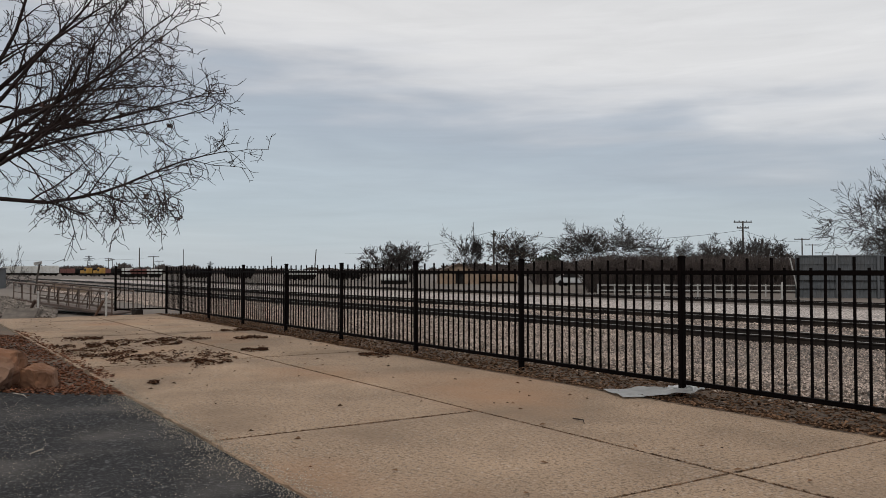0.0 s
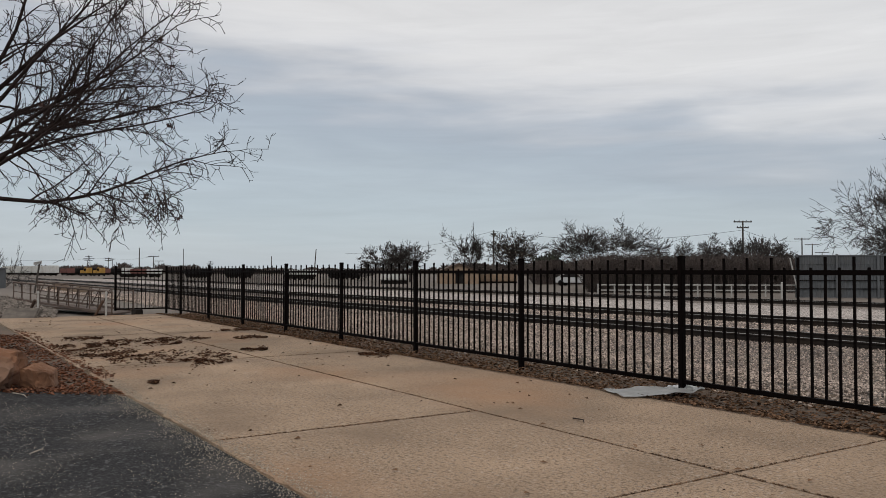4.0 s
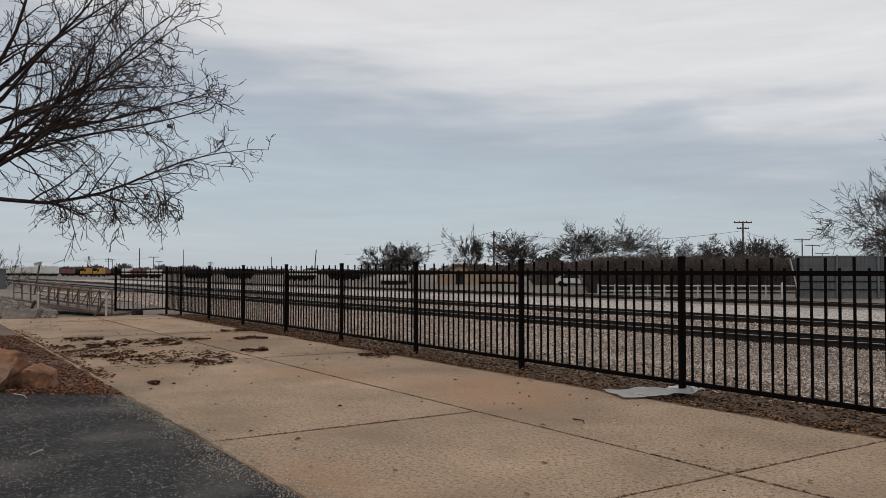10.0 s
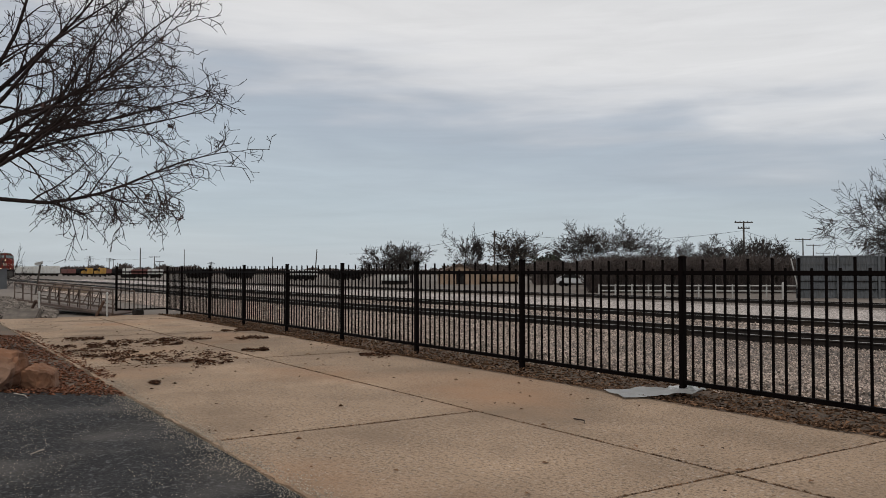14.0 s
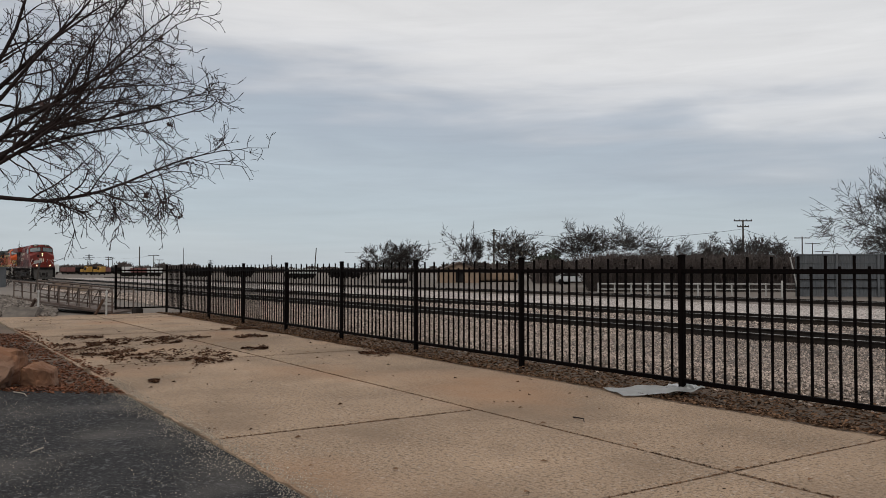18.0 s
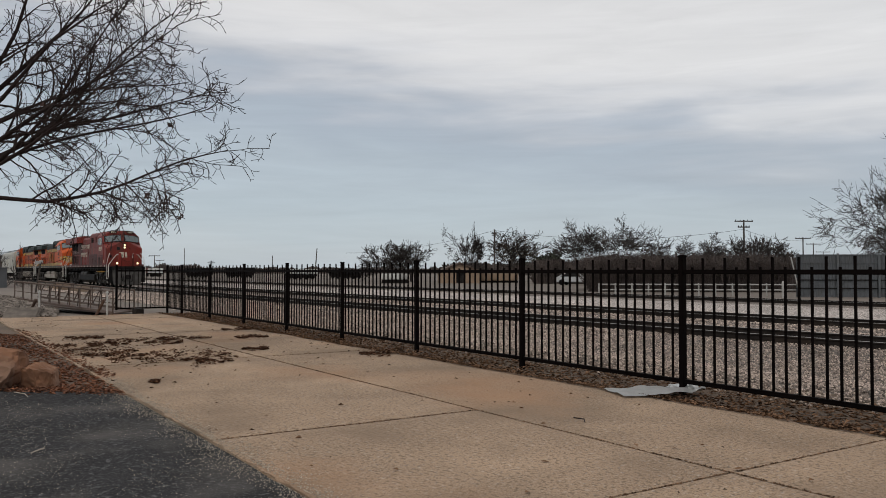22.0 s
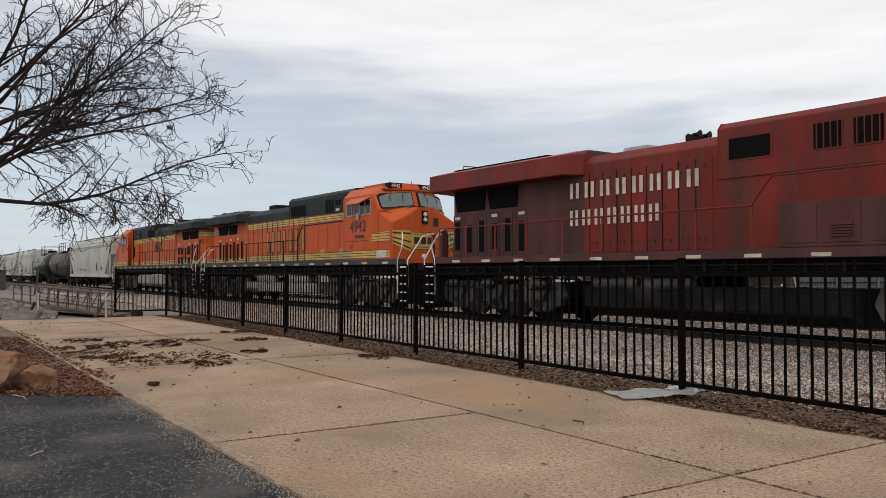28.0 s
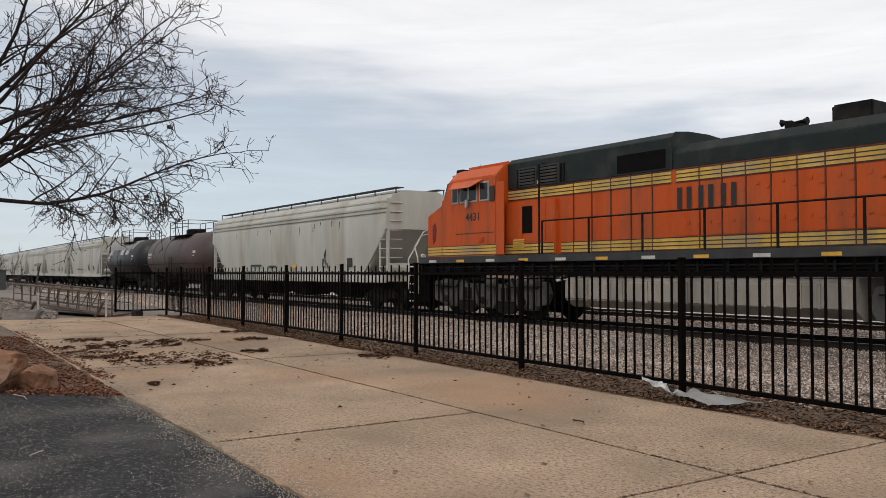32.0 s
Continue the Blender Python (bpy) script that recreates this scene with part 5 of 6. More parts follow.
hopper_car(20.6, -69.6, "pale grey covered hopper car with sloped ends and rust streaks")
tank_car(15.4, -90.2, TANKBR, "dull brown rusty tank car with a railed top platform")
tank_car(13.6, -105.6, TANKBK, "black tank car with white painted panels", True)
for i in range(6):
    hopper_car(17.2, -119.2 - 17.2 * i, "pale grey covered hopper car further along the train")

# ---- trees ----
def wander(p, d, length, n, rnd, curl, bias):
    """A crooked line of places: it bends as it goes, and leans by bias along the way."""
    pts, q, dd, turn = [p.copy()], p.copy(), d.normalized(), Vector((0, 0, 0))
    for i in range(n):
        turn = turn * 0.5 + Vector((rnd.gauss(0, 1), rnd.gauss(0, 1), rnd.gauss(0, 1))) * curl
        dd = (dd + turn + bias * ((i + 1) / n)).normalized()
        q = q + dd * (length / n)
        pts.append(q.copy())
    return pts


def offshoot(pts, f, ang, rnd, flat=0.0):
    """Place and direction of a side shoot at the part f of a branch."""
    n = len(pts) - 1
    j = min(n - 1, int(f * n))
    base, ax = pts[j].lerp(pts[j + 1], f * n - j), (pts[j + 1] - pts[j]).normalized()
    side = ax.cross(Vector((rnd.gauss(0, 1), rnd.gauss(0, 1), rnd.gauss(0, 1)))).normalized()
    return base, (ax * math.cos(ang) + side * math.sin(ang) + Vector((0, 0, flat))).normalized()


def near_limb(limbs, twigs, buds, tips, p, d, length, r, rnd, kids, hang):
    """A main limb with branches, twigs and short budded spurs."""
    main = wander(p, d, length, 11, rnd, 0.075, Vector((0, 0, 0.03 - 0.02 * hang)))
    limbs.tube(main, r, 7, 0.006)
    for i in range(kids):
        f = 0.3 + 0.69 * (i + rnd.random()) / kids
        b, bd = offshoot(main, f, rnd.uniform(0.5, 0.95), rnd, -0.25 * hang)
        bl = length * rnd.uniform(0.2, 0.36) * (1.15 - 0.55 * f)
        br = wander(b, bd, bl, 7, rnd, 0.13, Vector((0, 0, 0.07 - 0.14 * hang)))
        limbs.tube(br, max(0.006, r * (1 - 0.8 * f) * 0.55), 5, 0.0045)
        m = 4 + int(bl * 3.8)
        for k in range(m):
            f2 = 0.12 + 0.88 * (k + rnd.random()) / m
            c, cd = offshoot(br, min(f2, 0.99), rnd.uniform(0.5, 1.1), rnd, -0.2 * hang)
            tw = wander(c, cd, rnd.uniform(0.16, 0.5) * (1.2 - 0.5 * f2), 5, rnd, 0.2, Vector((0, 0, 0.06 - 0.16 * hang)))
            twigs.tube(tw, 0.0054, 4, 0.0038)
            tips.append(tw[-1])
            for u in range(rnd.choice((1, 2, 2, 3))):
                e, ed = offshoot(tw, rnd.uniform(0.25, 0.98), rnd.uniform(0.6, 1.2), rnd)
                sp = wander(e, ed, rnd.uniform(0.05, 0.16), 2, rnd, 0.25, Vector((0, 0, 0.1)))
                twigs.tube(sp, 0.0042, 3, 0.0034)
                buds.tube([sp[-1], sp[-1] + (sp[-1] - sp[-2]).normalized() * 0.014], 0.0065, 4, 0.003)


def near_tree():
    """The bare tree in the planting bed, whose crown hangs over the walk."""
    rnd = random.Random(11)
    base = V(-7.35, 11.4, -0.1)
    hub = V(-7.05, 11.2, 2.2)
    tree = thing("tree", "leafless tree with fine dark twigs and a few dead leaves", "tree", m=Matrix.Translation(base))
    trunk, limbs, twigs, buds, tips = Shape(), Shape(), Shape(), Shape(), []
    h = hub - base
    rt, ah = V(1, 0, 0), V(0, 1, 0)
    trunk.tube([(0, 0, -0.2), (0.02, 0.0, 0.1), (0.03, 0.02, 1.0), h, h + rt * 0.1 + Vector((0, 0, 1.0)), h + rt * 0.35 + Vector((0, 0, 2.4))], 0.2, 10, 0.06)
    # turn from the walk's side, rise, length, height above the fork, thickness, branches, how far the twigs hang
    main = ((0, 6, 4.1, 0.0, 0.038, 17, 0.8), (-16, 7, 3.7, 0.1, 0.03, 13, 0.75), (14, 8, 3.9, 0.1, 0.034, 14, 0.7), (-6, 13, 4.1, 0.0, 0.036, 15, 0.4), (22, 15, 3.9, 0.15, 0.032, 13, 0.3),
            (4, 21, 4.1, 0.1, 0.04, 15, 0.1), (13, 28, 4.1, 0.4, 0.034, 14, 0), (-4, 35, 4.1, 0.2, 0.044, 15, 0),
            (18, 41, 4.0, 0.5, 0.034, 12, 0), (-14, 47, 4.0, 0.3, 0.04, 12, 0), (4, 54, 4.1, 0.4, 0.044, 12, 0), (-8, 66, 4.0, 0.3, 0.05, 10, 0),
            (42, 34, 3.5, 0.5, 0.036, 8, 0), (80, 35, 3.4, 0.3, 0.045, 6, 0), (120, 45, 3.4, 0.5, 0.045, 6, 0), (165, 30, 3.5, 0.2, 0.05, 6, 0),
            (210, 40, 3.5, 0.4, 0.05, 6, 0), (250, 28, 3.3, 0.2, 0.045, 6, 0), (295, 45, 3.4, 0.6, 0.045, 6, 0))
    for az, el, ln, up, r, kids, hang in main:
        a, e = radians(az + rnd.uniform(-4, 4)), radians(el)
        d = (rt * math.cos(a) + ah * math.sin(a)) * math.cos(e) + Vector((0, 0, math.sin(e)))
        near_limb(limbs, twigs, buds, tips, h + Vector((0, 0, up)), d, ln, r, rnd, kids, hang)
    for i in range(13):
        q = h + rt * rnd.uniform(0.9, 3.3) + ah * rnd.uniform(-0.7, 0.5) + Vector((0, 0, rnd.uniform(0.05, 0.35)))
        near_limb(twigs, twigs, buds, tips, q, rt * rnd.uniform(0.2, 1.0) + ah * rnd.uniform(-0.6, 0.6) + Vector((0, 0, -0.45)), rnd.uniform(0.5, 0.95), 0.007, rnd, 3, 1.0)
    part("trunk", trunk, BARK, tree, smooth=True)
    part("limb", limbs, BARK, tree)
    tagged(part("twig_mass", twigs, BARK, tree), kind="stuff")
    tagged(part("bud_mass", buds, BARK, tree), kind="stuff")
    lv = Shape()
    for q in tips:
        if rnd.random() < 0.028:
            for k in range(rnd.choice((2, 3, 4, 9))):
                c = q + Vector((rnd.uniform(-1, 1), rnd.uniform(-1, 1), rnd.uniform(-1, 1))) * 0.03
                u = Vector((rnd.uniform(-1, 1), rnd.uniform(-1, 1), rnd.uniform(-1, 1))).normalized() * rnd.uniform(0.014, 0.03)
                w = u.orthogonal() * 0.8
                lv.add([c - u, c + w, c + u * 1.2, c - w], [(0, 1, 2), (0, 2, 3)])
    tagged(part("leaf_mass", lv, mat("withered_leaf", (0.05, 0.026, 0.02), 0.9, vary=0.3, bump=0, island=0.4), tree), kind="stuff")


near_tree()


def fork(out, p, d, length, r, level, rnd, rmin, up):
    """Splits again and again into finer branches; gathers (points, radius, end radius, level)."""
    pts = wander(p, d, length, 3, rnd, 0.12, (p + d * 0.1).normalized() * 0.1 + Vector((0, 0, up)))
    r1 = max(rmin, r * 0.68)
    out.append((pts, max(rmin, r), r1, level))
    if level == 0:
        return
    k = 2 if rnd.random() < 0.42 else 3
    for i in range(k):
        f = 1.0 if i == 0 else rnd.uniform(0.3, 1.0)
        b, bd = offshoot(pts, min(f, 0.999), rnd.uniform(0.12, 0.3) if i == 0 else rnd.uniform(0.5, 0.95), rnd)
        fork(out, b, bd, length * (rnd.uniform(0.78, 0.92) if i == 0 else rnd.uniform(0.6, 0.85)), r1 * (0.92 if i == 0 else 0.7), level - 1, rnd, rmin, up)


def far_tree(k, a, height, spread, seed, label="leafless tree with a rounded grey crown at the yard's edge", leafy=0.0, trunk_h=0.2, base=-0.5, name="tree", levels=7, stems=4, up=0.0):
    """A bare tree: k across per metre ahead, a metres ahead."""
    rnd = random.Random(seed)
    tree = thing(name, label, "tree", m=Matrix.Translation(V(k * a, a, base)))
    out = []
    for i in range(stems):
        az = 2 * math.pi * (i + rnd.random() * 0.6) / stems
        lean = rnd.uniform(0.2, 1.5)
        fork(out, Vector((0, 0, 0)), Vector((math.cos(az) * lean, math.sin(az) * lean, 1.0)), 1.0, 0.09, levels, rnd, 0.0, up)
    allp = [q for o in out for q in o[0]]
    top = max(q.z for q in allp)
    wide = sorted(math.hypot(q.x, q.y) for q in allp)[int(len(allp) * 0.985)]
    hz = height * trunk_h
    sx, sz = spread / wide, (height - hz) / top
    rmin = (0.0002 if levels < 8 else 0.00027) * a
    sh, tw, tips = Shape(), Shape(), []
    sh.tube([(0, 0, -0.3), (rnd.uniform(-0.08, 0.08) * height * 0.1, 0, hz * 0.6), (0, 0, hz)], height * 0.034, 7, height * 0.027)
    for pts, r, r1, lev in out:
        q = [Vector((p.x * sx, p.y * sx, hz + p.z * sz)) for p in pts]
        w = 0.5 * (sx + sz) * 0.32
        (sh if lev > levels - 2 else tw).tube(q if lev > 2 else [q[0], q[-1]], max(rmin, r * w), 5 if lev > levels - 2 else 3, max(rmin * 0.8, r1 * w))
        if lev == 0:
            tips.append(q[-1])
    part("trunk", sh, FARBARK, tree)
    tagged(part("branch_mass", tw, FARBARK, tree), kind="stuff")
    if leafy:
        lv = Shape()
        for q in tips:
            if rnd.random() < leafy * (0.3 if leafy < 0.6 else 0.8):
                for j in range(2):
                    c = q + Vector((rnd.uniform(-1, 1), rnd.uniform(-1, 1), rnd.uniform(-1, 1))) * 0.18
                    u = Vector((rnd.uniform(-1, 1), rnd.uniform(-1, 1), rnd.uniform(-1, 1))).normalized() * (0.14 if leafy > 0.6 else 0.07)
                    w = u.orthogonal()
                    lv.add([c - u, c + w, c + u, c - w], [(0, 1, 2, 3)])
        tagged(part("leaf_mass", lv, EVERGREEN if leafy > 0.6 else BROWNLEAF, tree), kind="stuff")
    return tree


EVERGREEN = mat("dark_evergreen", (0.04, 0.045, 0.03), 0.9, vary=0.4, scale=2, bump=0, island=0.5)
BROWNLEAF = mat("brown_leaf_clump", (0.12, 0.092, 0.068), 0.95, vary=0.4, scale=2, bump=0, island=0.5)
BRUSH = mat("winter_brush", (0.068, 0.052, 0.046), 0.95, vary=0.35, scale=1, bump=0, island=0.4)
GALV = mat("galvanised_sheet", (0.105, 0.111, 0.118), 0.55, 0.3, vary=0.2, scale=1, fine=10, bump=0.05, dirt=(0.1, 0.1, 0.1), dirt_amt=0.4)
POLEW = mat("weathered_pole_wood", (0.06, 0.05, 0.043), 0.9, vary=0.3, scale=2, fine=20, bump=0.2)
PALE = mat("pale_pipe_paint", (0.35, 0.34, 0.32), 0.6, vary=0.2, scale=2, bump=0.05)
for k, a, h, s, seed, leafy in ((-0.072, 120, 6.2, 4.6, 3, 0), (-0.04, 122, 6.4, 4.8, 15, 0), (0.032, 110, 8.2, 4.0, 4, 0), (0.082, 122, 8.2, 4.8, 5, 0.5), (0.128, 128, 4.8, 3.2, 6, 0.8), (0.176, 104, 8.6, 5.0, 7, 0),
                               (0.222, 100, 9.0, 5.4, 8, 0.1), (0.285, 124, 7.2, 5.4, 9, 0), (0.322, 122, 7.6, 5.0, 10, 0.08), (0.352, 126, 7.4, 4.6, 12, 0), (0.386, 120, 7.6, 2.6, 13, 0), (0.41, 122, 7.2, 4.2, 14, 0.08)):
    far_tree(k, a, h, s, seed, leafy=leafy, label="leafless tree with a rounded grey crown at the yard's edge" if leafy < 0.05 else "bare tree with clumps of brown leaves at the yard's edge" if leafy < 0.6 else "dark evergreen tree among bare trees")
far_tree(0.605, 62, 14.4, 7.0, 21, "large leafless tree with a wide branching crown behind the sheet fence", trunk_h=0.14, levels=8, stems=6, up=-0.02)
far_tree(-0.536, 62, 3.9, 2.2, 22, "small bare shrub beside the track", trunk_h=0.1, levels=5)


def brush(name, label, k0, k1, a0, a1, height, n, r, seed, vary=0.5):
    """A thicket of bare crooked stems with side twigs."""
    rnd = random.Random(seed)
    sh = Shape()
    for i in range(n):
        a = rnd.uniform(a0, a1)
        k = k0 + (k1 - k0) * rnd.random()
        h = height * (1 - vary + vary * (0.5 + 0.5 * noise.noise((k * 60, seed, 0)) + 0.25 * noise.noise((k * 220, seed, 1)) + 0.3 * rnd.random()))
        p = V(k * a, a, -0.55)
        q = p + Vector((rnd.gauss(0, 1) * h * 0.3, rnd.gauss(0, 1) * h * 0.3, h))
        m = p.lerp(q, 0.5) + Vector((rnd.gauss(0, 1), rnd.gauss(0, 1), 0)) * h * 0.1
        sh.tube([p, m, q], r, 3, r * 0.45)
        for j in range(2):
            b = m.lerp(q, rnd.uniform(0, 0.7))
            sh.tube([b, b + Vector((rnd.gauss(0, 1), rnd.gauss(0, 1), rnd.uniform(-0.1, 0.9))) * h * 0.2], r * 0.7, 3, r * 0.4)
    return tagged(part(name, sh, BRUSH), label, "thicket", kind="stuff")


brush("thicket", "dense brown winter thicket of bare stems", 0.178, 0.432, 62, 78, 3.3, 6500, 0.03, 31, 0.5)
brush("thicket", "dense brown winter thicket of bare stems", 0.11, 0.2, 100, 116, 3.4, 1500, 0.045, 36)
brush("far_woods", "distant band of bare grey woods", -0.50, -0.30, 480, 560, 6.2, 1500, 0.4, 32, 0.95)
brush("far_woods", "distant band of bare grey woods", -0.30, 0.02, 420, 520, 4.2, 1800, 0.4, 33, 0.9)
brush("far_woods", "distant band of bare grey woods", 0.0, 0.5, 300, 400, 5.2, 3000, 0.4, 34)
brush("far_woods", "distant band of bare grey woods", -0.62, -0.50, 480, 560, 5.5, 500, 0.4, 35, 0.95)


# ---- poles, wires, towers ----
def pole(k, a, top, arms=(), lean=0.0, r=0.19, label="weathered wooden utility pole with crossarms"):
    th = thing("utility_pole", label, "utility pole", "utility poles across the yard", m=Matrix.Translation(V(k * a, a, -0.5)))
    part("pole", Shape().tube([(0, 0, -0.3), (SA * lean, CA * lean, top + 0.5)], r, 8, r * 0.7), POLEW, th)
    for z, w in arms:
        p, q = V(-w, 0, z + 0.5), V(w, 0, z + 0.5)
        ar = part("crossarm", Shape().bar(p, q, 0.2), POLEW, th)
        for f in (0.04, 0.3, 0.7, 0.96):
            c = p.lerp(q, f)
            part("insulator", Shape().tube([c, c + Vector((0, 0, 0.28))], 0.06, 6), STEEL, ar)
    return th


pole(0.368, 140, 9.8, ((9.6, 1.55), (8.6, 1.0)))
pole(0.0623, 150, 8.7, ((7.9, 0.4),), label="tall plain wooden utility pole")
pole(0.4404, 200, 9.3, ((9.0, 1.9),))
pole(0.453, 250, 9.5, ((9.2, 2.2),))
pole(0.465, 300, 8.1, ((7.9, 2.6),))
pole(-0.158, 230, 7.4, (), lean=0.6, label="slightly leaning wooden pole with a lamp arm")
pole(-0.372, 250, 8.3, (), label="tall plain wooden utility pole")
pole(-0.3546, 300, 6.7, ((6.5, 2.0),))
pole(-0.21, 300, 6.6, (), label="tall plain wooden utility pole")
pole(-0.41, 330, 6.6, ((6.2, 1.3), (5.4, 1.3)))
pole(-0.405, 420, 7.6, ((7.2, 1.4),))
pole(-0.348, 380, 6.0, ((5.8, 2.0),))


def wire(a, b, sag, label="thin dark overhead power wire"):
    pts = [a.lerp(b, i / 10) - Vector((0, 0, sag * 4 * (i / 10) * (1 - i / 10))) for i in range(11)]
    tagged(part("overhead_wire", Shape().tube(pts, 0.03, 4), BLACK), label, "wire", "overhead wires")


wire(V(0.368 * 140, 140, 8.2), V(0.0623 * 150, 150, 8.5), 1.6)
wire(V(0.0623 * 150, 150, 8.5), V(-0.12 * 190, 190, 5.2), 1.0)
wire(V(0.368 * 140, 140, 8.2), V(0.4404 * 200, 200, 8.6), 0.8)
wire(V(-0.3546 * 300, 300, 6.6), V(-0.41 * 330, 330, 6.4), 0.8)
wire(V(-0.41 * 330, 330, 6.4), V(-0.62 * 300, 300, 7.0), 1.5)


def tower(k, a, top):
    th = thing("transmission_tower", "steel lattice transmission tower on the skyline", "tower", "lattice towers", m=Matrix.Translation(V(k * a, a, -0.5)))
    sh = Shape()
    w = top * 0.16
    for s in (-1, 1):
        sh.bar(V(s * w, 0, 0), V(s * 0.25, 0, top), 0.28)
    for i in range(6):
        f, g = i / 6, (i + 1) / 6
        sh.bar(V(-w * (1 - f) - 0.2, 0, top * f), V(w * (1 - g) + 0.2, 0, top * g), 0.2)
        sh.bar(V(w * (1 - f) + 0.2, 0, top * f), V(-w * (1 - g) - 0.2, 0, top * g), 0.2)
    part("lattice", sh, GALV, th)
    for z, ww in ((0.72, 0.24), (0.84, 0.32), (0.95, 0.2)):
        part("crossarm", Shape().bar(V(-ww * top, 0, z * top), V(ww * top, 0, z * top), 0.3), GALV, th)


tower(-0.434, 600, 13.0)
tower(-0.285, 700, 10.0)
pole(-0.318, 420, 12.5, (), label="tall plain wooden utility pole")


# ---- far yard ----
def far_car(k, a, length, height, yaw, material, label, name="boxcar", group="freight cars standing in the yard", z=-0.5):
    th = thing(name, label, name.replace("_", " "), group, m=Matrix.Translation(V(k * a, a, z)) @ pose(0, 0, 0, 0, 0, yaw))
    part("body", Shape().box(-length / 2, length / 2, -1.4, 1.4, 1.0, height), material, th, bevel=0.12)
    ribs = Shape()
    for i in range(int(length / 1.2)):
        x = -length / 2 + 0.6 + 1.2 * i
        ribs.box(x - 0.06, x + 0.06, -1.46, 1.46, 1.0, height - 0.15)
    part("rib", ribs, material, th)
    part("underframe", Shape().box(-length / 2, length / 2, -1.1, 1.1, 0.6, 1.0), UNDER, th)
    for x in (-length / 2 + 1.6, length / 2 - 1.6):
        t = Shape().box(x - 1.1, x + 1.1, -1.0, 1.0, 0.25, 0.65)
        for dx in (-0.8, 0.8):
            for y in (-0.75, 0.75):
                t.lathe([(y - 0.06, 0.42), (y + 0.06, 0.42)], (x + dx, 0, 0.42), "y", 10)
        part("truck", t, UNDER, th)


WHITEP = mat("dirty_white_paint", (0.55, 0.55, 0.53), 0.6, vary=0.12, scale=1, bump=0.03, dirt=(0.35, 0.32, 0.28), dirt_amt=0.3)
BOXRED = mat("boxcar_red", (0.16, 0.06, 0.05), 0.7, vary=0.2, scale=1, bump=0.03)
MACHY = mat("machine_yellow", (0.42, 0.23, 0.035), 0.5, vary=0.2, scale=1, bump=0.03, dirt=(0.2, 0.14, 0.06), dirt_amt=0.3)
SILVER = mat("silver_car_paint", (0.5, 0.5, 0.5), 0.3, 0.3, vary=0.06, bump=0)
for i in range(5):
    far_car(-0.532 + 0.0128 * i, 330 - 10 * i, 13.5, 3.6, 4.0, WHITEP, "white covered hopper car standing far off in the yard", "hopper_car")
for i in range(6):
    far_car(-0.46 + 0.0145 * i, 300 + 4 * i, 12.5, 2.6, 2, BLACK if i % 3 else BOXRED, "dark freight car standing far off in the yard", "gondola_car")
far_car(-0.371, 215, 4.6, 2.2, 70, BOXRED, "faded red freight container in the yard", "container")
far_car(-0.386, 215, 2.4, 2.5, 60, WHITEP, "white utility truck box in the yard", "truck_box")
far_car(-0.353, 215, 3.4, 2.2, 60, WHITEP, "white utility truck box in the yard", "truck_box")
far_car(-0.30, 190, 9.0, 2.2, 10, BLACK, "dark freight car standing far off in the yard", "gondola_car")
far_car(-0.25, 185, 9.0, 2.3, 10, BLACK, "dark freight car standing far off in the yard", "gondola_car")
far_car(-0.175, 150, 6.5, 1.9, 15, WHITEP, "white utility truck box in the yard", "truck_box")
far_car(-0.06, 105, 2.6, 1.75, 35, WHITEP, "white van body behind the tracks", "truck_box", z=-1.0)
far_car(-0.12, 160, 8.0, 1.8, 12, BLACK, "dark freight car standing far off in the yard", "gondola_car")


def machine(k, a):
    th = thing("track_machine", "yellow track maintenance machine with a cab", "track machine", "track machines in the yard", m=Matrix.Translation(V(k * a, a, -0.5)) @ pose(0, 0, 0, 0, 0, 20))
    part("chassis", Shape().box(-2.2, 2.2, -1.1, 1.1, 0.5, 1.0), BLACK, th)
    part("engine_cover", Shape().box(-2.1, -0.2, -0.9, 0.9, 1.0, 1.9), MACHY, th, bevel=0.1)
    part("cab", Shape().box(0.3, 1.8, -1.0, 1.0, 1.0, 2.7), MACHY, th, bevel=0.08)
    part("cab_window", Shape().box(0.5, 1.6, -1.03, -0.99, 1.7, 2.45), PANE, th)
    part("boom", Shape().bar((-1.5, 0, 1.8), (-0.2, 0, 2.9), 0.2), MACHY, th)
    part("work_light", Shape().lathe([(-0.05, 0.12), (0.05, 0.12)], (1.8, -0.8, 2.4), "x", 8), LAMPOFF, th)
    for x in (-1.5, 1.5):
        for y in (-0.8, 0.8):
            part("wheel", Shape().lathe([(y - 0.07, 0.36), (y + 0.07, 0.36)], (x, 0, 0.4), "y", 12), STEEL, th)


machine(-0.437, 255)
machine(-0.421, 252)

# brown house under the trees
house = thing("house", "small tan wooden house with a dark gable roof", "house", m=Matrix.Translation(V(0.018 * 108, 108, -0.5)) @ pose(0, 0, 0, 0, 0, 60))
TANW = mat("tan_siding", (0.27, 0.19, 0.13), 0.8, vary=0.2, scale=1, bump=0.05)
part("wall", Shape().prism([(-2.6, 0), (2.6, 0), (2.6, 1.5), (0, 2.5), (-2.6, 1.5)], -3, 3), TANW, house)
part("roof", Shape().prism([(-3.0, 1.38), (0, 2.55), (3.0, 1.38), (3.0, 1.52), (0, 2.7), (-3.0, 1.52)], -3.3, 3.3), mat("brown_shingle", (0.1, 0.07, 0.055), 0.9, vary=0.25, scale=3, bump=0.2), house)
part("door", Shape().box(-0.5, 0.5, -3.04, -2.98, 0.05, 1.4), BLACK, house)
for y in (-1.4, 1.4):
    part("window", Shape().box(2.58, 2.64, y - 0.5, y + 0.5, 0.5, 1.3), PANE, house)
